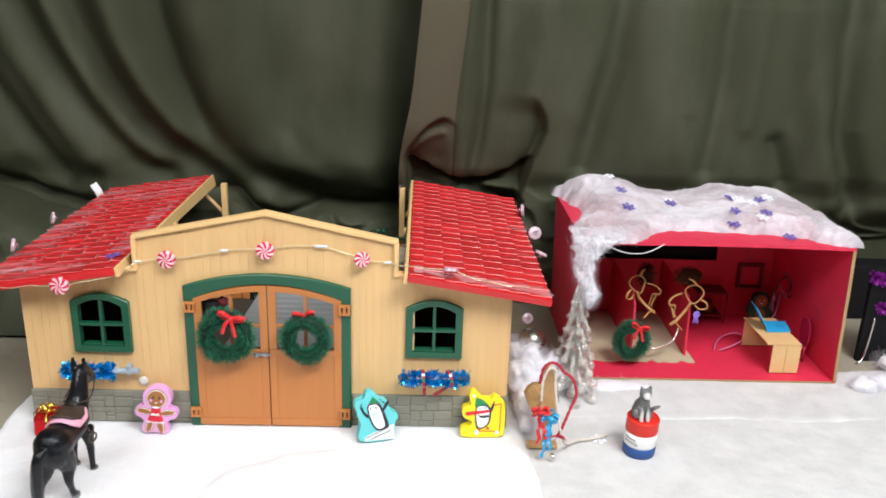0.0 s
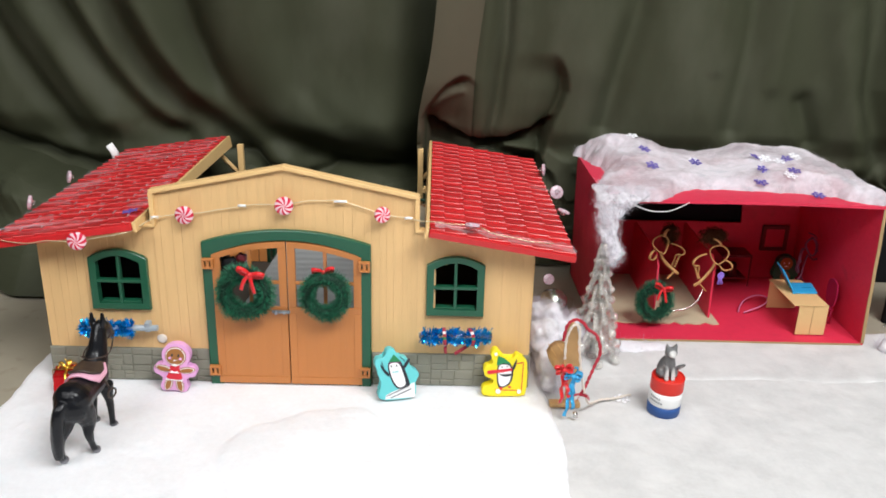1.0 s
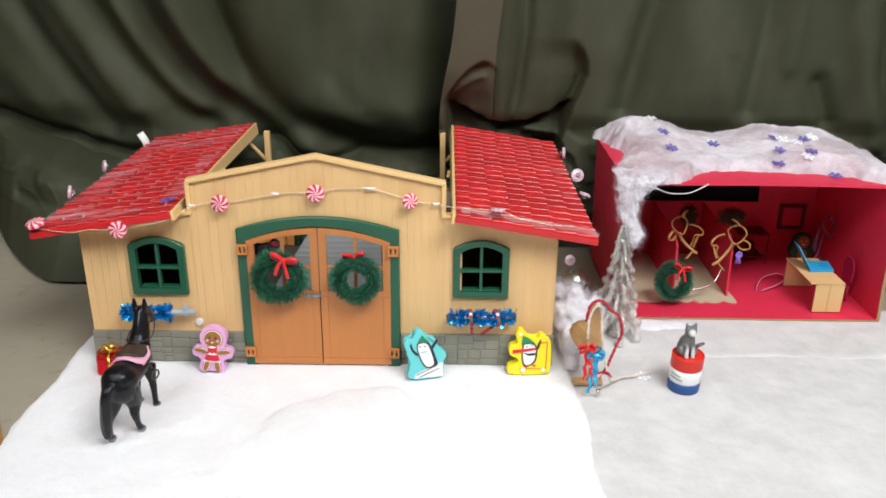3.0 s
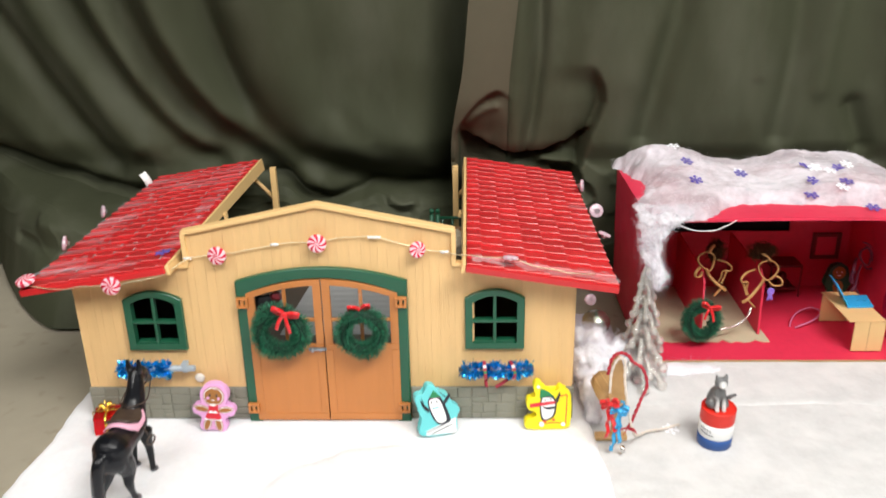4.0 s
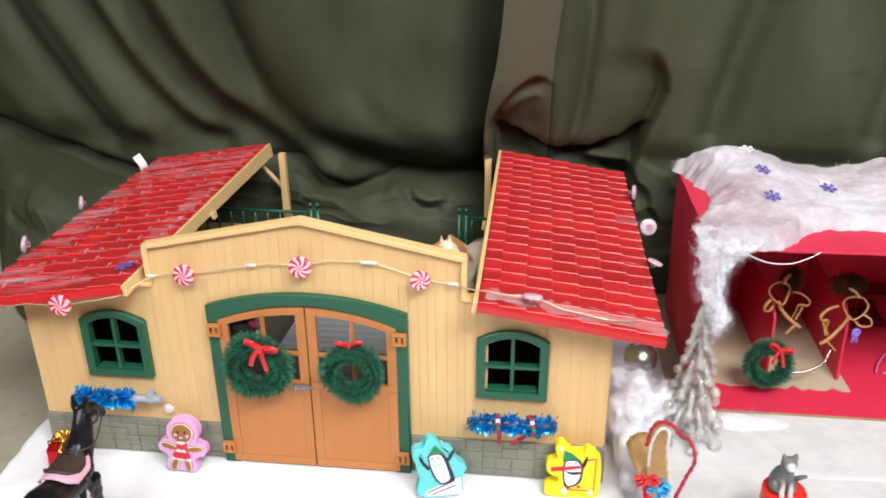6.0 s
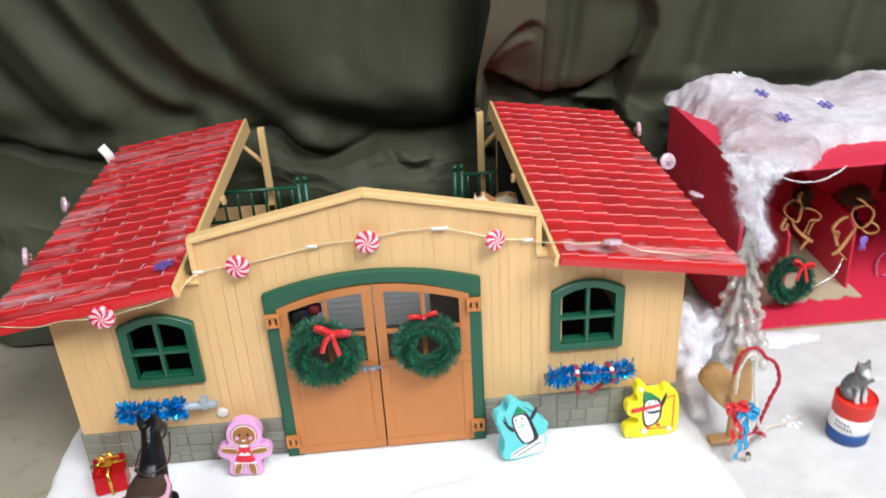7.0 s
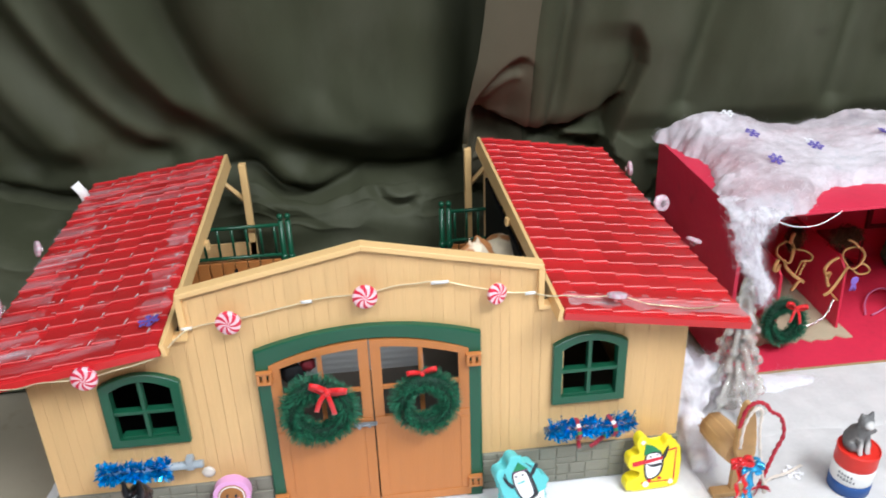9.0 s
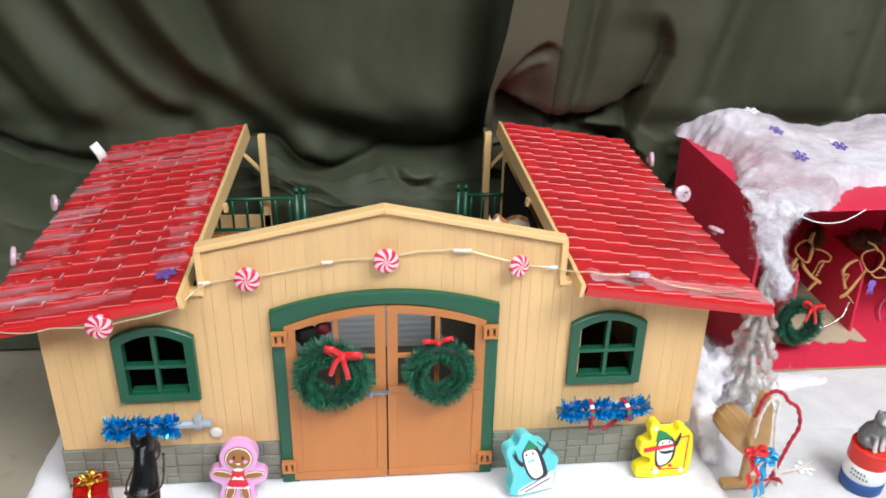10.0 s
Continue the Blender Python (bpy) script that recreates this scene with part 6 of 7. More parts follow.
# ---- black horse figurine with its saddle ----
bm = bmesh.new()
hx = -0.1690
tube(bm, smooth_path([(hx - 0.001, -0.1560, 0.0650), (hx, -0.1430, 0.0690), (hx, -0.1250, 0.0670), (hx, -0.1060, 0.0655), (hx, -0.0900, 0.0680), (hx, -0.0770, 0.0690)], 4),
     [0.0060] * 2 + [0.0130, 0.0170, 0.0185, 0.0188] + [0.0180, 0.0172, 0.0165, 0.0160, 0.0157, 0.0156, 0.0157, 0.0159] + [0.0160, 0.0158, 0.0152, 0.0150, 0.0130, 0.0100, 0.0060], 14)
tube(bm, smooth_path([(hx, -0.0900, 0.0720), (hx + 0.001, -0.0790, 0.0850), (hx + 0.002, -0.0720, 0.1010), (hx + 0.001, -0.0660, 0.1120)], 4),
     [0.0145, 0.0138, 0.0130, 0.0120, 0.0112, 0.0104, 0.0097, 0.0091, 0.0086, 0.0082, 0.0078, 0.0074, 0.0066], 12, flat=1.1)
tube(bm, smooth_path([(hx + 0.001, -0.0700, 0.1110), (hx + 0.001, -0.0600, 0.1095), (hx + 0.001, -0.0480, 0.0990), (hx + 0.001, -0.0390, 0.0900)], 3),
     [0.0060, 0.0078, 0.0084, 0.0086, 0.0084, 0.0078, 0.0068, 0.0060, 0.0054, 0.0046], 12)
for s in (-1, 1):
    tube(bm, [(hx + 0.001 + s * 0.0046, -0.0670, 0.1150), (hx + 0.001 + s * 0.0056, -0.0670, 0.1200), (hx + 0.001 + s * 0.0056, -0.0665, 0.1300)], [0.0036, 0.0033, 0.0016], 8)
legs = (((-0.0066, -0.1440, 0.0600), (-0.0090, -0.1490, 0.0400), (-0.0112, -0.1545, 0.0290), (-0.0135, -0.1500, 0.0120), (-0.0140, -0.1485, 0.0045), (-0.0140, -0.1450, 0.0010)),
        ((0.0068, -0.1400, 0.0600), (0.0088, -0.1330, 0.0400), (0.0095, -0.1370, 0.0280), (0.0100, -0.1330, 0.0120), (0.0105, -0.1300, 0.0045), (0.0105, -0.1265, 0.0010)),
        ((-0.0090, -0.0820, 0.0560), (-0.0100, -0.0780, 0.0400), (-0.0105, -0.0740, 0.0300), (-0.0110, -0.0760, 0.0120), (-0.0110, -0.0750, 0.0045), (-0.0110, -0.0720, 0.0010)),
        ((0.0095, -0.0860, 0.0560), (0.0105, -0.0850, 0.0400), (0.0110, -0.0840, 0.0300), (0.0112, -0.0840, 0.0120), (0.0112, -0.0835, 0.0045), (0.0112, -0.0800, 0.0010)))
for s in (-1, 1):
    ball(bm, (hx + s * 0.0042, -0.1420, 0.0625), 0.0146, (0.92, 1.05, 1.15), 14)
ball(bm, (hx, -0.1420, 0.0640), 0.0180, (1.0, 0.95, 1.0), 14)
for i, leg in enumerate(legs):
    pts = smooth_path([(hx + x, y, z) for x, y, z in leg], 3)
    big = 0.0108 if i < 2 else 0.0085
    rad = [0.0120, 0.0117, 0.0106, 0.0088, 0.0070, 0.0057, 0.0050, 0.0043] if i < 2 else [big, big * 0.9, big * 0.78, big * 0.62, 0.0048, 0.0042, 0.0043, 0.0038]
    rad += [ 0.0034, 0.0033, 0.0033, 0.0036, 0.0040, 0.0044, 0.0050, 0.0050]
    tube(bm, pts, rad[:len(pts)], 10)
tail = smooth_path([(hx - 0.002, -0.1540, 0.0740), (hx - 0.0055, -0.1605, 0.0650), (hx - 0.0092, -0.1610, 0.0420), (hx - 0.0125, -0.1580, 0.0220), (hx - 0.0135, -0.1560, 0.0090)], 4)
for k in range(5):
    a = 2 * math.pi * k / 5
    tube(bm, [p + Vector((0.0026 * math.cos(a + 0.1 * i), 0.0022 * math.sin(a + 0.1 * i), 0)) for i, p in enumerate(tail)],
         [0.0030, 0.0034, 0.0037, 0.0039, 0.0041, 0.0042, 0.0042, 0.0041, 0.0040, 0.0039, 0.0037, 0.0035, 0.0032, 0.0029, 0.0025, 0.0020, 0.0014], 8)
tube(bm, smooth_path([(hx + 0.001, -0.0870, 0.0880), (hx + 0.002, -0.0830, 0.0970), (hx + 0.002, -0.0780, 0.1070), (hx + 0.001, -0.0690, 0.1170)], 3), 0.0030, 8)
GROUND = Vector((-0.1690, -0.1150, 0.0))
SHRINK = Matrix.Translation(GROUND + Vector((0.0025, -0.006, 0))) @ Matrix.Diagonal((0.91, 0.93, 0.885, 1)) @ Matrix.Translation(-GROUND)
for v in bm.verts:
    v.co = SHRINK @ v.co
horse = solo("horse_figurine", bm, COAT, "black horse figurine standing on the white felt facing the barn", "figurine")
figurine(horse, 0.0011, 5)

saddle = thing("saddle", "dark brown saddle over a pink pad on the black horse", "saddle", m=SHRINK)


def over_back(u, v, lift, y0, y1, drop):
    """A sheet draped over the horse's back: u along it, v across it."""
    a = v * drop
    y = y0 + (y1 - y0) * u
    rad = 0.0170 + lift
    y += 0.0085 * abs(v) ** 3 * (1 - 2 * u) * (1 + 0.25 * math.sin(9 * v) * (1 - u))
    return hx + rad * math.sin(a), y, 0.0670 + rad * math.cos(a) * (1 + 0.05 * abs(2 * u - 1))


def shell(y0, y1, lift, drop, mat, nm, label):
    bm = bmesh.new()
    us, vs = [i / 12 for i in range(13)], [-1 + i / 10 for i in range(21)]
    a = grid_mesh(bm, us, vs, lambda u, v: over_back(u, v, lift + 0.0012, y0, y1 + 0.004 * (1 - v * v), drop))
    b = grid_mesh(bm, us, vs, lambda u, v: over_back(u, v, lift, y0, y1 + 0.004 * (1 - v * v), drop))
    for row in (0, -1):
        for k in range(12):
            bm.faces.new((a[row][k], a[row][k + 1], b[row][k + 1], b[row][k]))
    for col in (0, -1):
        for k in range(20):
            bm.faces.new((a[k][col], a[k + 1][col], b[k + 1][col], b[k][col]))
    bmesh.ops.recalc_face_normals(bm, faces=bm.faces[:])
    return part(nm, bm, mat, saddle, label)


shell(-0.1240, -0.0870, 0.0004, 1.20, PINK, "saddle_pad", "pink saddle pad")
shell(-0.1165, -0.0890, 0.0016, 0.90, LEATHER, "seat", "dark brown saddle seat")
bm = bmesh.new()
tube(bm, smooth_path([over_back(0, v, 0.0032, -0.1170, -0.09, 0.8) for v in (-1, -0.6, -0.2, 0.2, 0.6, 1)], 4), 0.0016, 8)
part("cantle", bm, LEATHER, saddle)
bm = bmesh.new()
tube(bm, smooth_path([over_back(0, v, 0.0040, -0.0900, -0.09, 0.6) for v in (-1, 0, 1)], 4), 0.0016, 8)
part("pommel", bm, LEATHER, saddle)
for s in (-1, 1):
    bm = bmesh.new()
    c = Vector((hx + s * 0.0215, -0.1000, 0.0530))
    tube(bm, [(hx + s * 0.0176, -0.104, 0.0720), (hx + s * 0.0200, -0.101, 0.0590)], 0.0012, 6)
    tube(bm, [c + Vector((s * 0.002 * math.cos(t * math.pi / 5), 0.0052 * math.cos(t * math.pi / 5), 0.0052 * math.sin(t * math.pi / 5))) for t in range(10)], 0.0011, 6, closed=True)
    part("stirrup", bm, LEATHER, saddle)
bm = bmesh.new()
tube(bm, [(hx + 0.001 + 0.0092 * math.cos(t * math.pi / 8), -0.0580 + 0.004 * math.sin(t * math.pi / 8), 0.1035 + 0.0085 * math.sin(t * math.pi / 8)) for t in range(16)], 0.0009, 6, closed=True)
tube(bm, smooth_path([(hx - 0.0055, -0.057, 0.1000), (hx - 0.012, -0.078, 0.0880), (hx - 0.004, -0.092, 0.0885), (hx + 0.004, -0.092, 0.0885), (hx + 0.014, -0.078, 0.0880), (hx + 0.012, -0.057, 0.1000)], 5), 0.0008, 6)
solo("bridle", bm, LEATHER, "dark brown bridle and reins on the black horse", "bridle", m=SHRINK)

# ---- gift box ----
gift = thing("gift_box", "small red foil gift box with a gold bow", "gift box", m=pose(-0.2300, -0.0170, 0.0, 0, 0, 14) @ Matrix.Diagonal((1.12, 1.12, 0.98, 1)))
bm = bmesh.new()
box(bm, -0.0115, 0.0115, -0.0115, 0.0115, 0.0, 0.0210, 0.0014)
bmesh.ops.subdivide_edges(bm, edges=[e for e in bm.edges if e.calc_length() > 0.012], cuts=4, use_grid_fill=True)
for v in bm.verts:
    v.co += Vector((0.0007 * lump(v.co.y * 40, v.co.z * 40, 3, 1), 0.0007 * lump(v.co.x * 40, v.co.z * 40, 3, 2), 0.0006 * lump(v.co.x * 40, v.co.y * 40, 3, 3) if v.co.z > 0.01 else 0))
part("box", bm, REDFOIL, gift)
for turn in (0, 90):
    bm = bmesh.new()
    strip(bm, [(0, -0.0126, 0.0), (0, -0.0126, 0.0222), (0, 0.0126, 0.0222), (0, 0.0126, 0.0)], (1, 0, 0), 0.0022)
    part("gold_ribbon", bm, GOLD, gift, "gold foil ribbon", m=pose(0, 0, 0, 0, 0, turn))
bm = bmesh.new()
for k in range(5):
    a = k * 1.2566
    strip(bm, smooth_path([(0, 0, 0.022), (0.005 * math.cos(a), 0.005 * math.sin(a), 0.0285), (0.0085 * math.cos(a), 0.0085 * math.sin(a), 0.0275), (0.006 * math.cos(a), 0.006 * math.sin(a), 0.0240), (0, 0, 0.0228)], 4),
          (-math.sin(a), math.cos(a), 0), 0.0024)
tube(bm, [(0, 0, 0.022), (0.001, 0.001, 0.030), (-0.001, 0, 0.034)], [0.0016, 0.0012, 0.0004], 6)
part("gold_bow", bm, GOLD, gift, "gold foil bow")

# ---- drum with the cat ----
drum = thing("drum", "small barrel painted red, white and blue standing on the felt", "barrel", m=pose(0.3955, -0.0375, -0.0025, 1.5, 2, -32) @ Matrix.Diagonal((0.84, 0.84, 0.95, 1)))
for nm, prof, mat in (("blue_band", [(0.0188, 0.0), (0.0200, 0.0010), (0.0203, 0.0070), (0.0200, 0.0130)], DRUMBLUE), ("white_band", [(0.0199, 0.0130), (0.0201, 0.0150), (0.0203, 0.0220), (0.0200, 0.0292)], DRUMWHITE),
                      ("red_band", [(0.0199, 0.0292), (0.0202, 0.0310), (0.0200, 0.0420), (0.0203, 0.0445), (0.0196, 0.0455), (0.0188, 0.0450), (0.0186, 0.0435)], DRUMRED)):
    bm = bmesh.new()
    lathe(bm, prof, 40)
    part(nm, bm, mat, drum)
for row, (z, n) in enumerate(((0.0245, 5), (0.0200, 6))):
    for k in range(n):
        a = radians(-128 + k * 8.5)
        bm = bmesh.new()
        box(bm, -0.0008, 0.0008, -0.0002, 0.0002, -0.0011, 0.0011, m=pose(0.02045 * math.cos(a), 0.02045 * math.sin(a), z - 0.0003 * k, 0, 0, math.degrees(a) + 90))
        part("lettering_bar", bm, INKGREY, drum, "dark lettering")
bm = bmesh.new()
tube(bm, [(0, 0.006, 0.002), (0, 0.005, 0.008), (0, 0.002, 0.016), (0, -0.001, 0.022), (0, -0.002, 0.027)], [0.0085, 0.0098, 0.0088, 0.0066, 0.0050], 14)
ball(bm, (0, -0.0035, 0.0315), 0.0070, (0.98, 0.92, 0.88), 14)
ball(bm, (0, -0.0095, 0.0298), 0.0030, (1.1, 0.8, 0.8), 10)
for s in (-1, 1):
    tube(bm, [(s * 0.0040, -0.0030, 0.0355), (s * 0.0048, -0.0028, 0.0385), (s * 0.0054, -0.0025, 0.0415)], [0.0028, 0.0020, 0.0005], 8)
    tube(bm, [(s * 0.0030, -0.0035, 0.0200), (s * 0.0034, -0.0065, 0.0100), (s * 0.0036, -0.0080, 0.0020), (s * 0.0036, -0.0105, 0.0012)], [0.0032, 0.0028, 0.0025, 0.0023], 8)
    ball(bm, (s * 0.0070, 0.001, 0.0050), 0.0062, (0.8, 1.3, 0.9), 10)
tube(bm, smooth_path([(0.006, 0.008, 0.0030), (0.012, 0.010, 0.0035), (0.017, 0.008, 0.0070), (0.0225, 0.006, 0.0105)], 4), [0.0024] * 9 + [0.0022, 0.0020, 0.0017, 0.0010], 8)
cat = solo("cat_figurine", bm, CATGREY, "grey and white sitting cat figurine on the barrel", "figurine", m=pose(0.3945, -0.0385, 0.0383, 0, 0, 6) @ Matrix.Scale(0.95, 4))
figurine(cat, 0.0008, 3)

# ---- clear acrylic tree ----
tree = thing("acrylic_tree", "small clear acrylic tree with beaded curling branches", "ornament tree", m=pose(0.3430, 0.080, -0.001, 0, 0, 0) @ Matrix.Diagonal((0.92, 0.92, 1.04, 1)))
bm = bmesh.new()
lathe(bm, [(0.0090, 0.0), (0.0095, 0.003), (0.0050, 0.008), (0.0042, 0.060), (0.0030, 0.110), (0.0036, 0.126), (0.0012, 0.132)], 12)
part("stem", bm, ICE, tree)
for k in range(8):
    z, rad, n = 0.004 + 0.0160 * k, 0.0285 * (1 - k / 8.8) + 0.0014, (7, 6, 6, 6, 5, 5, 4, 3)[k]
    for i in range(n):
        a = 2 * math.pi * (i + 0.5 * (k % 2)) / n + 0.25
        c, q = math.cos(a), math.sin(a)
        bm = bmesh.new()
        arm = smooth_path([(c * 0.002, q * 0.002, z + 0.018), (c * rad * 0.42, q * rad * 0.42, z + 0.017), (c * rad * 0.80, q * rad * 0.80, z + 0.010), (c * rad, q * rad, z + 0.001)], 4)
        tube(bm, arm, [0.0034 - 0.0010 * t / (len(arm) - 1) for t in range(len(arm))], 8, flat=0.7)
        # A round knob at the tip and hanging beads along the arm.
        ball(bm, (c * (rad + 0.001), q * (rad + 0.001), z), 0.0062 - 0.0004 * k, (1, 1, 0.95), 12)
        for t in range(2, len(arm) - 1, 2):
            for drop in (0.0022, 0.0056):
                ball(bm, arm[t] + Vector((0, 0, -drop)), 0.0023, (0.9, 0.9, 1.2), 7)
        for f in bm.faces:
            f.smooth = True
        part("branch", bm, ICE, tree)

# ---- toy saw-horse barrel with yarn and ribbons ----
stand = thing("toy_barrel_stand", "light wooden toy log on a flat foot", "toy stand")
axis = [(0.2870, 0.003, 0.0450), (0.2895, -0.009, 0.0445), (0.2920, -0.022, 0.0440), (0.2945, -0.034, 0.0435)]
bm = bmesh.new()
tube(bm, axis, [0.0120, 0.0132, 0.0132, 0.0120], 20)
part("log", bm, BARREL, stand)
for k in range(10):
    a = 2 * math.pi * k / 10
    bm = bmesh.new()
    off = Vector((0.0130 * math.cos(a), 0.0, 0.0130 * math.sin(a)))
    tube(bm, [Vector(p) + off * (0.91 if i in (0, 3) else 1.0) for i, p in enumerate(axis)], 0.0006, 5)
    part("stave_seam", bm, GROOVE, stand)
for p in ((0.2965, -0.030),):
    bm = bmesh.new()
    box(bm, p[0] - 0.0032, p[0] + 0.0032, p[1] - 0.003, p[1] + 0.003, 0.002, 0.044, 0.0006)
    part("leg", bm, BARREL, stand)
bm = bmesh.new()
box(bm, 0.277, 0.309, -0.0365, -0.0265, -0.002, 0.0028, 0.0008)
part("foot", bm, BARREL, stand)
bm = bmesh.new()
prism(bm, rounded([(0.2865, 0.040), (0.3030, 0.034), (0.3040, 0.056), (0.298, 0.094), (0.292, 0.101), (0.287, 0.093)], 1), -0.043, -0.037, 0.0008)
part("upright", bm, BARREL, stand)


def twist(bm, pts, rad, steps=8, turn=0.9):
    """Two strands wound round one another along a line."""
    path = smooth_path(pts, steps)
    for s in (0, math.pi):
        line = []
        for i, p in enumerate(path):
            d = (path[min(i + 1, len(path) - 1)] - path[max(i - 1, 0)]).normalized()
            a = d.cross(Vector((0.3, 1, 0.2))).normalized()
            b = d.cross(a)
            line.append(p + rad * 0.55 * (math.cos(i * turn + s) * a + math.sin(i * turn + s) * b))
        tube(bm, line, rad * 0.75, 6)


def yarn(pts, rad, mat, label):
    bm = bmesh.new()
    twist(bm, pts, rad)
    return solo("yarn_cord", bm, mat, label, "yarn", "yarn cords")


red_yarn = yarn([(0.283, -0.049, 0.082), (0.286, -0.050, 0.100), (0.294, -0.050, 0.106), (0.302, -0.050, 0.102), (0.306, -0.050, 0.096), (0.316, -0.049, 0.088), (0.3215, -0.048, 0.070), (0.317, -0.048, 0.054), (0.312, -0.050, 0.040), (0.308, -0.052, 0.030), (0.304, -0.054, 0.024)],
     0.0014, YARNRED, "crimson twisted yarn looped over the toy log")
bm = bmesh.new()
r = random.Random(77)
for _ in range(16):
    a = r.uniform(-0.4, 5.2)
    d = Vector((math.cos(a), -0.2, 0.7 * math.sin(a))) * r.uniform(0.005, 0.010)
    tube(bm, smooth_path([(0.304, -0.055, 0.024), Vector((0.304, -0.056, 0.024)) + d * 0.6, Vector((0.304, -0.056, 0.022)) + d], 4), 0.0004, 5)
part("tassel", bm, YARNRED, red_yarn, "frayed crimson threads")
yarn([(0.286, -0.050, 0.062), (0.286, -0.051, 0.085), (0.291, -0.052, 0.100), (0.298, -0.051, 0.098), (0.299, -0.051, 0.080), (0.302, -0.052, 0.058), (0.306, -0.055, 0.035), (0.312, -0.052, 0.016), (0.320, -0.036, 0.004), (0.332, -0.024, 0.001), (0.348, -0.020, 0.001), (0.358, -0.017, 0.002), (0.367, -0.012, 0.001)],
     0.0012, YARNWHITE, "cream twisted yarn hanging over the toy log")
for x, z, mat, word in ((0.285, 0.054, RIBBON, "red"), (0.2955, 0.047, SATINBLUE, "sky-blue")):
    bm = bmesh.new()
    y0 = -0.056
    k = 1 if word == "red" else -1
    r = random.Random(40 + k)
    # Loose loops, a knot and two crinkled tails.
    for j in range(5):
        a = radians((200, 165, 120, 40, 10)[j]) if k > 0 else radians((330, 20, 75, 150, 190)[j])
        d, n = Vector((math.cos(a), 0, math.sin(a))), Vector((-math.sin(a), 0, math.cos(a)))
        size = r.uniform(0.006, 0.011)
        loop = [(0, 0, 0), d * size * 0.6 + n * 0.0022, d * size + Vector((0, -0.003, 0)), d * size * 0.7 - n * 0.0026 + Vector((0, -0.002, 0)), (0, -0.001, 0)]
        strip(bm, smooth_path([Vector(p) + Vector((r.gauss(0, 0.0006), r.gauss(0, 0.0008), r.gauss(0, 0.0006))) for p in loop], 5), (0.2, 1, 0.5), r.uniform(0.0026, 0.0040))
    ball(bm, (0, -0.002, 0), 0.0028, (1.1, 1, 0.9), 8)
    for end, n in ((Vector((-0.001 * k, -0.003, -0.038)), 9), (Vector((0.0065 * k, -0.004, -0.030 if k > 0 else -0.045)), 10)):
        tail = [end * (j / n) + Vector((0.0007 * math.sin(j * 1.9 + k), -0.0016 * math.cos(j * 1.7), 0)) for j in range(n + 1)]
        strip(bm, smooth_path(tail, 3), (1, 0.4, 0), 0.0042)
    solo("ribbon_bow", bm, mat, word + " shiny ribbon bow tied to the toy log", "ribbon", m=pose(x, y0, z))
bm = bmesh.new()
tube(bm, [(0.2995, -0.0585, 0.006), (0.3005, -0.0590, 0.001)], 0.0024, 10)
solo("bell", bm, SILVER, "tiny silver bell at the ribbon end", "bell")
bm = bmesh.new()
ball(bm, (0.2800, 0.032, 0.013), 0.0048, n=12)
solo("red_bead", bm, CANDY, "small shiny red bead beside the barn", "bead")

# ---- ornaments between the buildings ----
bm = bmesh.new()
box(bm, 0.266, 0.335, 0.150, 0.262, -0.0055, -0.0040)
solo("glitter_sheet", bm, LAVENDER, "pale lilac glitter sheet lying on the table", "sheet")
ornament = thing("silver_ornament", "low mirror-bright silver dome between barn and stable", "ornament")
bm = bmesh.new()
lathe(bm, [(0.0135, 0.021), (0.0165, 0.025), (0.0175, 0.031), (0.0165, 0.037), (0.0125, 0.0425), (0.0065, 0.0455), (0.0005, 0.0462)], 28, m=pose(0.305, 0.166, 0))
part("dome", bm, DOME, ornament, smooth=True)
bm = bmesh.new()
lathe(bm, [(0.013, -0.0040), (0.013, 0.021), (0.0135, 0.0212)], 20, m=pose(0.305, 0.166, 0))
part("base", bm, WHITE, ornament)
candy(pose(0.300, 0.185, 0.0530, 242, 0, 10) @ Matrix.Scale(0.75, 4), True)

# ---- inside the stable ----
desk = thing("desk", "small desk folded from tan kraft card", "desk")
bm = bmesh.new()
box(bm, 0.600, 0.6430, 0.1415, 0.2260, 0.0418, 0.0432)
part("desktop", bm, KRAFT, desk)
bm = bmesh.new()
box(bm, 0.6075, 0.6435, 0.1425, 0.1440, 0.0030, 0.0418)
part("front_panel", bm, KRAFT, desk)
bm = bmesh.new()
box(bm, 0.6250, 0.6255, 0.1420, 0.1426, 0.0030, 0.0410)
part("crease", bm, CARD, desk)
bm = bmesh.new()
box(bm, 0.602, 0.640, 0.2240, 0.2255, 0.0030, 0.0418)
part("rear_panel", bm, KRAFT, desk)
laptop = thing("toy_laptop", "bright blue folded card laptop standing open on the desk", "laptop")
bm = bmesh.new()
prism(bm, [(0.6120, 0.1765), (0.6440, 0.1780), (0.6500, 0.2110), (0.6200, 0.2110)], 0.0, 0.0018, 0.0003)
for v in bm.verts:
    v.co = Vector((v.co.x, v.co.z, 0.0436 + v.co.y))
bmesh.ops.recalc_face_normals(bm, faces=bm.faces[:])
part("keyboard_base", bm, BLUE, laptop)
bm = bmesh.new()
strip(bm, [(0.6155, 0.1940, 0.0450), (0.6075, 0.1960, 0.0590), (0.5995, 0.1980, 0.0730)], (0.1, 1, 0), 0.0330, thick=0.0012)
part("screen", bm, BLUE, laptop)
bm = bmesh.new()
box(bm, 0.630, 0.642, 0.1925, 0.1945, 0.0455, 0.0458)
part("touch_bar", bm, SATINBLUE, laptop)

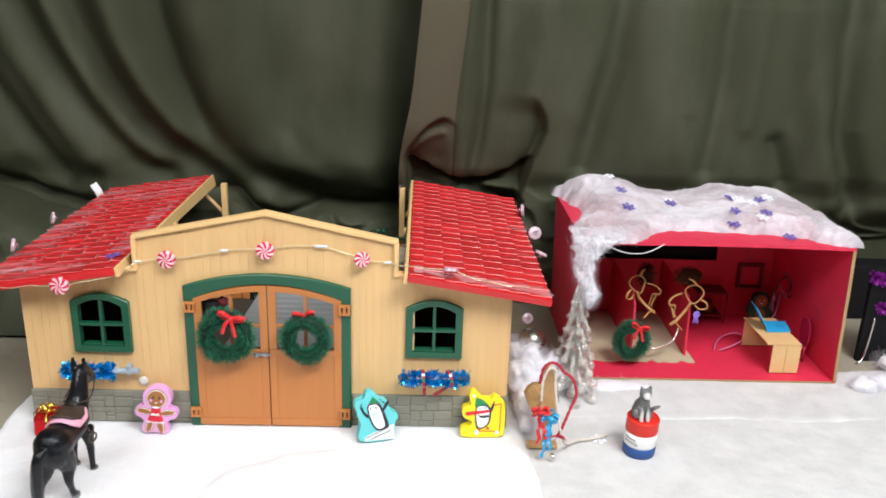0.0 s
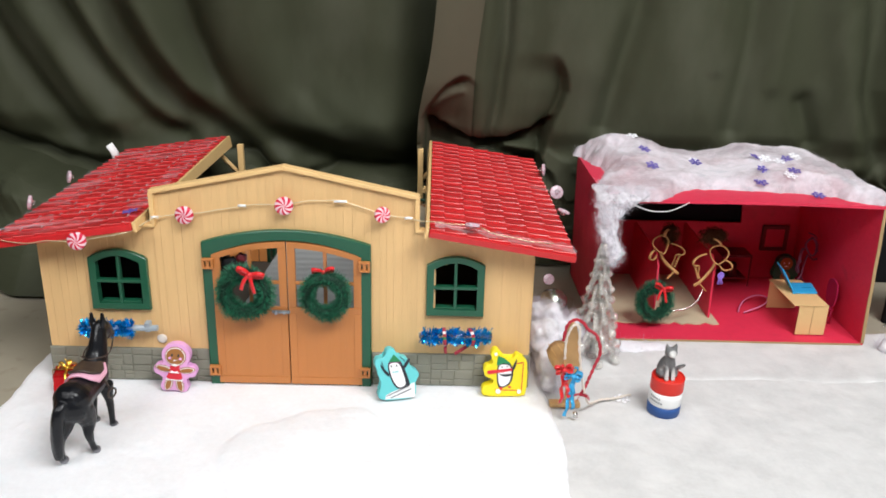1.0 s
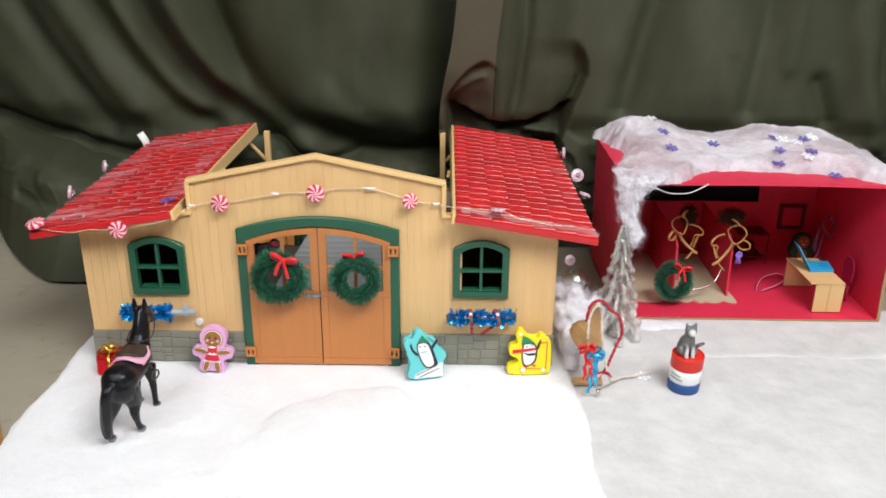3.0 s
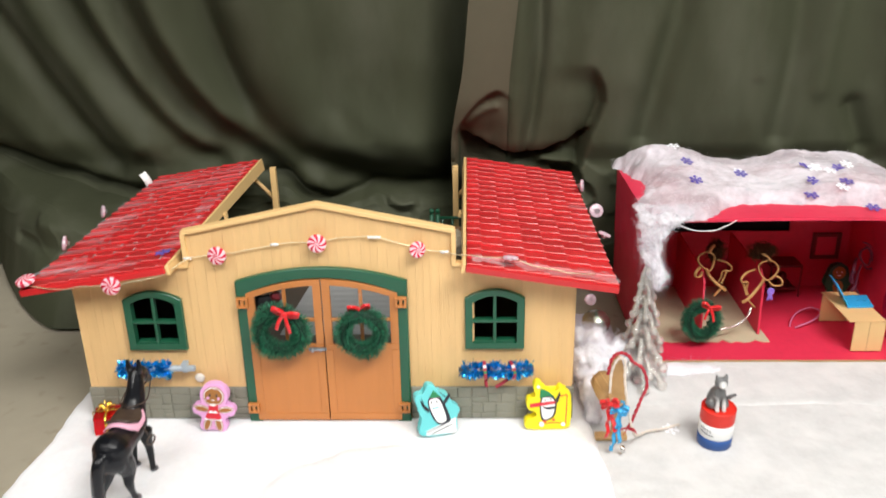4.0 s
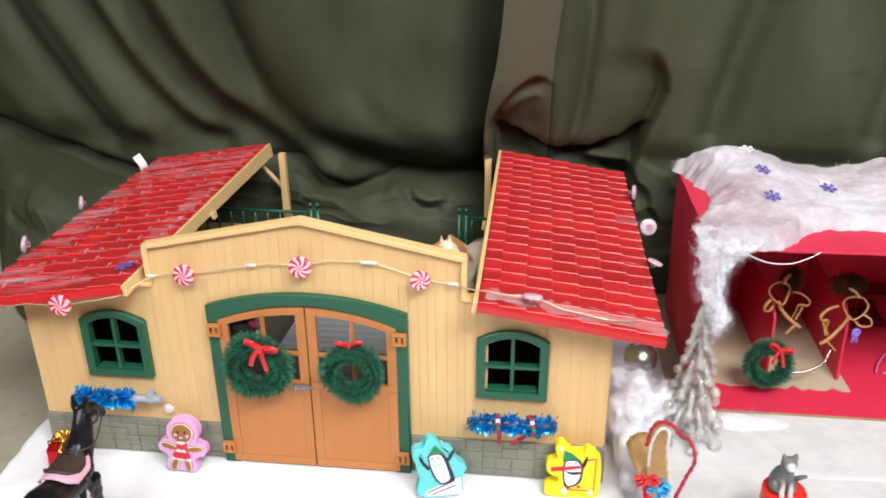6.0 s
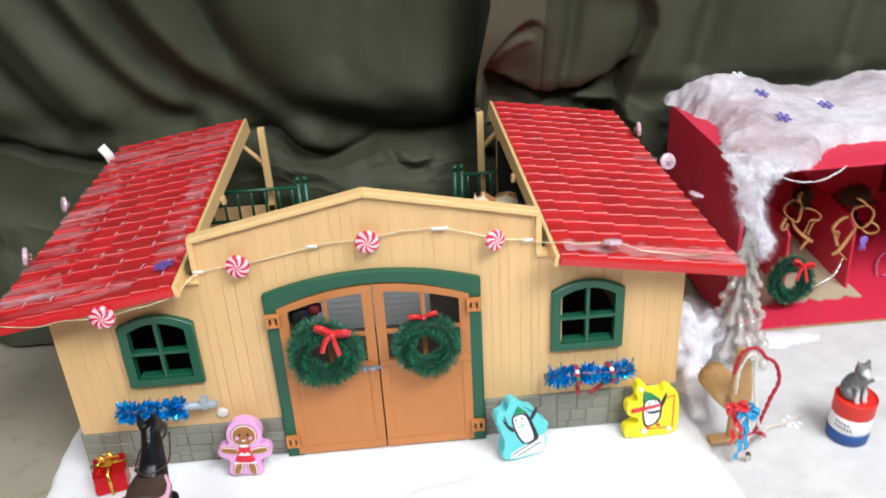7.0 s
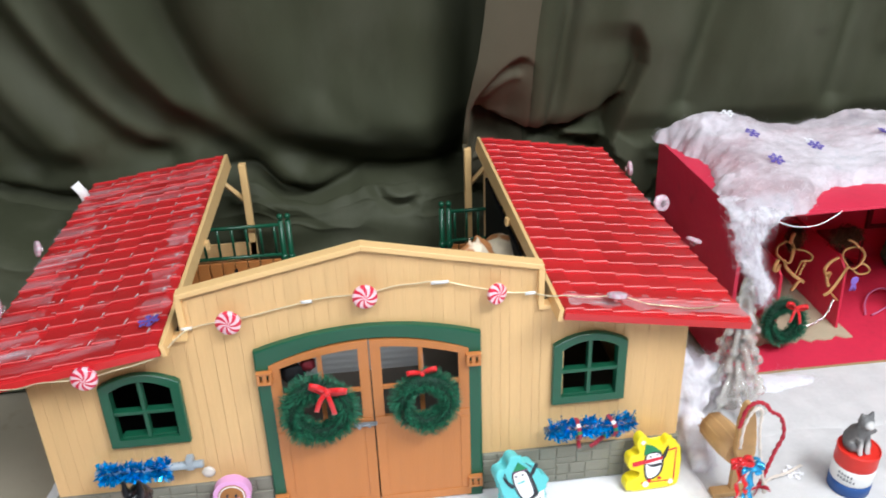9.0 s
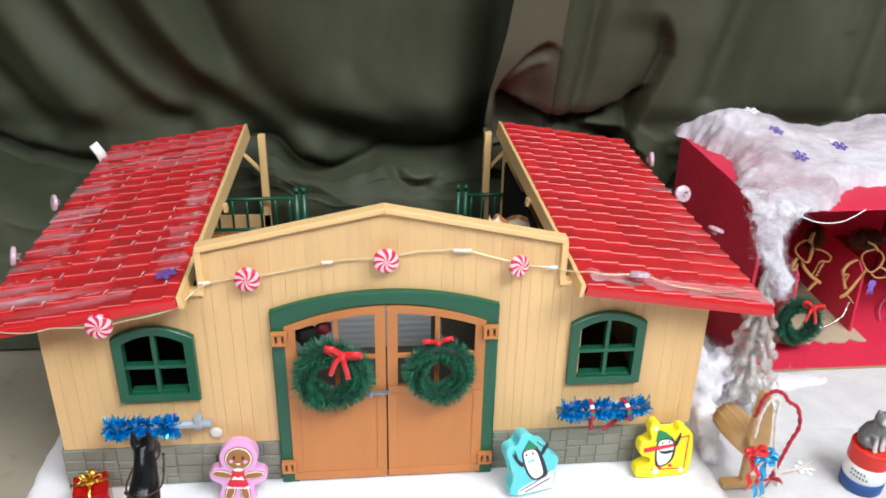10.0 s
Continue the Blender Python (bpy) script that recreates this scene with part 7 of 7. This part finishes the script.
chair = thing("toy_chair", "translucent red plastic toy chair beside the desk", "chair")
bm = bmesh.new()
prism(bm, rounded([(0.176, 0.022), (0.200, 0.022), (0.203, 0.055), (0.188, 0.062), (0.174, 0.054)], 1), -0.001, 0.001, 0.0004)
for v in bm.verts:
    v.co = Vector((0.668 - v.co.y, v.co.x, v.co.z))
part("backrest", bm, PLASTICRED, chair)
bm = bmesh.new()
box(bm, 0.650, 0.668, 0.176, 0.200, 0.021, 0.0235, 0.0006)
part("seat", bm, PLASTICRED, chair)
for x in (0.652, 0.666):
    for y in (0.178, 0.198):
        bm = bmesh.new()
        tube(bm, [(x, y, 0.002), (x, y, 0.022)], 0.0013, 6)
        part("leg", bm, PLASTICRED, chair)

bm = bmesh.new()
arc = [(0.558, 0.206), (0.566, 0.222), (0.580, 0.238), (0.598, 0.246), (0.606, 0.236), (0.600, 0.222), (0.588, 0.212), (0.574, 0.206), (0.564, 0.204)]
tube(bm, smooth_path([(x, y, 0.004 + 0.008 * math.sin(i * 0.4)) for i, (x, y) in enumerate(arc)], 5), 0.0010, 6)
solo("pink_lead", bm, PINKCORD, "pink cord loop lying on the red stable floor", "cord")

# Framed picture, red shelf and the round biscuit figure by the rear wall.
picture = thing("framed_picture", "dark red framed square picture on the rear stable wall", "picture")
bm = bmesh.new()
arch_frame(bm, [(0.627, 0.045), (0.665, 0.045), (0.665, 0.083), (0.627, 0.083)], [(0.632, 0.050), (0.660, 0.050), (0.660, 0.078), (0.632, 0.078)], SY1 - T - 0.006, SY1 - T - 0.0012)
part("frame", bm, DARKRED, picture)
bm = bmesh.new()
box(bm, 0.631, 0.661, SY1 - T - 0.0030, SY1 - T - 0.0012, 0.049, 0.079)
part("panel", bm, RED, picture)
shelf = thing("toy_shelf", "dark red card shelf against the rear stable wall", "shelf")
for b in ((0.562, 0.604, 0.300, 0.334, 0.046, 0.049), (0.562, 0.5635, 0.300, 0.302, 0.0025, 0.046), (0.6025, 0.604, 0.300, 0.302, 0.0025, 0.046), (0.566, 0.600, 0.302, 0.334, 0.012, 0.014)):
    bm = bmesh.new()
    box(bm, *b)
    part("board", bm, DARKRED, shelf)
bm = bmesh.new()
lathe(bm, [(0.006, 0.014), (0.0065, 0.016), (0.0055, 0.030), (0.003, 0.033)], 14, m=pose(0.584, 0.316, 0))
solo("jar", bm, DARKRED, "small dark red jar on the shelf", "jar")

round_out = rounded([(0.0, 0.0), (0.012, 0.001), (0.013, 0.014), (0.021, 0.017), (0.021, 0.026), (0.0155, 0.030), (0.016, 0.043), (0.008, 0.053), (-0.008, 0.053), (-0.016, 0.043), (-0.0155, 0.030), (-0.021, 0.026), (-0.021, 0.017), (-0.013, 0.014), (-0.012, 0.001)], 2)
# The foam takes the dark green so that the stable's shade is in its colour.
foam_figure("gingerbread_figure", round_out, 0.012, GREEN, [(ellipse(0, 0.0385, 0.0102, 0.0100, 20), INKBROWN, "face"), (ellipse(-0.004, 0.040, 0.0010, 0.0014, 8), INKWHITE, "eye"), (ellipse(0.004, 0.040, 0.0010, 0.0014, 8), INKWHITE, "eye"),
                                                               (ellipse(0, 0.0345, 0.0030, 0.0010, 10), INKWHITE, "mouth"), (ellipse(0, 0.016, 0.0080, 0.0100, 16), INKBROWN, "front")],
            "green foam block, darkened as in shade, printed with a gingerbread face", pose(0.656, 0.306, 0.002, -5, 0, 0) @ Matrix.Scale(0.88, 4))


# Toy halters that hang from the partitions.
def halter(m, mat, label, hair):
    ob = thing("toy_halter", label, "halter", "toy halters", m)
    k = 1 / 3400.0
    runs = [[(610, 165), (585, 178), (572, 200), (585, 232), (604, 248), (632, 232), (652, 206), (640, 182), (610, 165)],
            [(604, 248), (590, 280), (560, 315), (535, 335), (515, 350)], [(560, 210), (525, 218), (500, 238), (505, 258), (530, 262), (532, 300), (545, 325)],
            [(640, 232), (664, 245), (668, 268), (640, 278), (622, 262)], [(535, 335), (570, 372)], [(612, 165), (600, 148), (580, 140)]]
    for i, run in enumerate(runs):
        bm = bmesh.new()
        pts = smooth_path([((a - 600) * k, -0.004 + 0.004 * math.sin(j * 1.1 + i), -(b - 250) * k) for j, (a, b) in enumerate(run)], 4)
        tube(bm, pts, 0.0021, 6, flat=0.45)
        part("strap", bm, mat, ob)
    for j in range(6):
        bm = bmesh.new()
        ball(bm, ((512 + 4 * j - 600) * k, -0.004, -(262 + 11 * j - 250) * k), 0.0016, n=8)
        part("bead", bm, mat, ob)
    if hair:
        # Shaggy locks that hang down over one another.
        cx, cz, wide, tall = hair
        r = random.Random(6)
        bm = bmesh.new()
        for _ in range(110):
            u, v = r.uniform(-1, 1), r.uniform(-1, 1)
            if u * u + v * v > 1.1:
                continue
            root = Vector((cx + u * wide, r.uniform(0.002, 0.009), cz + v * tall))
            fall = Vector((0.3 * u + r.uniform(-1.1, 1.1), r.uniform(-0.8, 0.2), r.uniform(-1.2, 0.1))).normalized()
            for _ in range(16):
                p = root + Vector((r.gauss(0, 0.0012), r.gauss(0, 0.0012), r.gauss(0, 0.0015)))
                w = Vector((r.uniform(-1, 1), r.uniform(-1, 1), 0)).normalized() * 0.0004
                d = (fall + Vector((r.gauss(0, 0.22), r.gauss(0, 0.22), 0))) * r.uniform(0.003, 0.010)
                mid, e = p + d * 0.6, p + d + Vector((0, 0, -0.002))
                q = [bm.verts.new(c) for c in (p - w, p + w, mid + w * 0.8, mid - w * 0.8, e)]
                bm.faces.new(q[:4])
                bm.faces.new((q[3], q[2], q[4]))
        part("hair_tuft", bm, FUR, ob, "dark brown hair tuft")
    return ob


halter(pose(0.5095, 0.1865, 0.0800), STRAP, "tan leather toy halter hung on a stall partition", (-0.0055, 0.036, 0.013, 0.0085))
halter(pose(0.4420, 0.1930, 0.0900, 0, 0, 12) @ Matrix.Diagonal((-0.95, 1, 0.95, 1)), STRAP, "tan leather toy halter hung on a stall partition", (-0.0125, 0.025, 0.0085, 0.013))
halter(pose(0.6620, 0.262, 0.0660, 0, 0, 35), MAUVE, "dark mauve toy halter hung on the stable side wall", None)
bm = bmesh.new()
twist(bm, [(0.4975, 0.181, 0.045), (0.490, 0.176, 0.030), (0.476, 0.172, 0.022), (0.458, 0.168, 0.020), (0.447, 0.166, 0.022)], 0.0011, 12, 1.0)
solo("silver_chain", bm, SILVER, "thin silver cord from the halter to the wreath", "cord")
rosette = thing("rosette", "small violet prize rosette on the stall partition", "rosette")
bm = bmesh.new()
lathe(bm, [(0.001, 0.0), (0.0048, 0.0006), (0.0050, 0.0014), (0.0030, 0.0022), (0.0026, 0.0012), (0.0008, 0.0012)], 16, m=pose(0.5185, 0.1835, 0.0640, 90, 0, 10))
part("button", bm, PURPLE, rosette)
for s in (-1, 1):
    bm = bmesh.new()
    strip(bm, [(0.5185, 0.1825, 0.062), (0.5185 + s * 0.0025, 0.1822, 0.052)], (1, 0, 0), 0.0034, thick=0.0008)
    part("tail", bm, PURPLE, rosette)
bm = bmesh.new()
tube(bm, smooth_path([(0.384, 0.119, 0.1735), (0.400, 0.1145, 0.1690), (0.420, 0.114, 0.1690), (0.436, 0.117, 0.1740), (0.446, 0.1195, 0.1790)], 5), 0.0005, 6)
solo("light_wire", bm, WHITE, "loose white wire end under the cotton", "wire")

# ---- horse inside the barn ----
bm = bmesh.new()
tube(bm, [(0.128, 0.205, 0.128), (0.122, 0.190, 0.134), (0.112, 0.165, 0.134), (0.102, 0.145, 0.136)], [0.012, 0.019, 0.019, 0.015], 12)
tube(bm, [(0.103, 0.150, 0.140), (0.092, 0.140, 0.158), (0.086, 0.135, 0.168)], [0.014, 0.011, 0.009], 10)
tube(bm, [(0.087, 0.137, 0.166), (0.076, 0.127, 0.163), (0.064, 0.115, 0.156)], [0.008, 0.008, 0.005], 10)
for s in (-1, 1):
    tube(bm, [(0.087 + s * 0.0035, 0.136, 0.172), (0.087 + s * 0.004, 0.136, 0.180)], [0.0024, 0.0012], 6)
for x, y in ((0.100, 0.155), (0.110, 0.148), (0.118, 0.200), (0.130, 0.195)):
    tube(bm, [(x, y, 0.125), (x, y, 0.07), (x, y, 0.003)], [0.008, 0.005, 0.005], 8)
tube(bm, smooth_path([(0.106, 0.153, 0.158), (0.097, 0.146, 0.168), (0.090, 0.140, 0.176)], 4), 0.0034, 8)
tube(bm, [(0.0645, 0.1155, 0.1565), (0.0615, 0.1125, 0.1535)], [0.0048, 0.0036], 8)
for v in bm.verts:
    v.co = Vector((v.co.x + 0.017, v.co.y + 0.004, v.co.z * 0.962))
inner = solo("horse_figurine", bm, CREAM, "cream and chestnut horse figurine standing inside the barn", "figurine")
figurine(inner, 0.0018, 3)

# ---- dark things at the far end of the table ----
bm = bmesh.new()
box(bm, 0.785, 0.950, 0.345, 0.388, -0.006, 0.078, 0.002)
solo("black_box", bm, BLACK, "plain matt black card box on the table", "box")
bm = bmesh.new()
box(bm, 0.750, 0.830, 0.199, 0.207, -0.006, 0.126, 0.001)
solo("black_display_board", bm, BLACK, "black upright card panel with violet tinsel", "panel")
r = random.Random(12)
bm = bmesh.new()
for c in ((0.752, 0.196, 0.116), (0.764, 0.196, 0.112), (0.776, 0.196, 0.108), (0.768, 0.196, 0.074), (0.780, 0.196, 0.070)):
    for _ in range(90):
        d = Vector((r.gauss(0, 1), r.gauss(0, 0.7) - 0.3, r.gauss(0, 1))).normalized()
        w = d.cross(Vector((0.2, 1, 0.4))).normalized() * 0.0006
        p = Vector(c)
        e = p + d * r.uniform(0.006, 0.011)
        bm.faces.new([bm.verts.new(q) for q in (p - w, p + w, e + w, e - w)])
solo("violet_tinsel", bm, MAGENTA, "violet tinsel tufts on the black panel", "tinsel")
bm = bmesh.new()
tube(bm, smooth_path([(0.762, 0.196, 0.058), (0.759, 0.194, 0.030), (0.755, 0.192, 0.006), (0.748, 0.188, -0.003), (0.742, 0.186, -0.004)], 8), 0.0013, 6)
solo("silver_chain", bm, SILVER, "thin silver chain hanging from the black panel", "chain")

# ---- every thing stands on its own base point ----
bpy.context.view_layer.update()
for ob in list(scene.objects):
    if ob.parent is None and ob.type in ("EMPTY", "MESH") and ob.matrix_basis == Matrix.Identity(4):
        meshes = [o for o in (ob, *ob.children_recursive) if o.type == "MESH"]
        pts = [o.matrix_world @ Vector(c) for o in meshes for c in o.bound_box]
        if not pts:
            continue
        base = Vector(((min(p.x for p in pts) + max(p.x for p in pts)) / 2, (min(p.y for p in pts) + max(p.y for p in pts)) / 2, min(p.z for p in pts)))
        if ob.type == "MESH":
            ob.data.transform(Matrix.Translation(-base))
        for child in ob.children:
            child.matrix_basis = Matrix.Translation(-base) @ child.matrix_basis
        ob.location = base
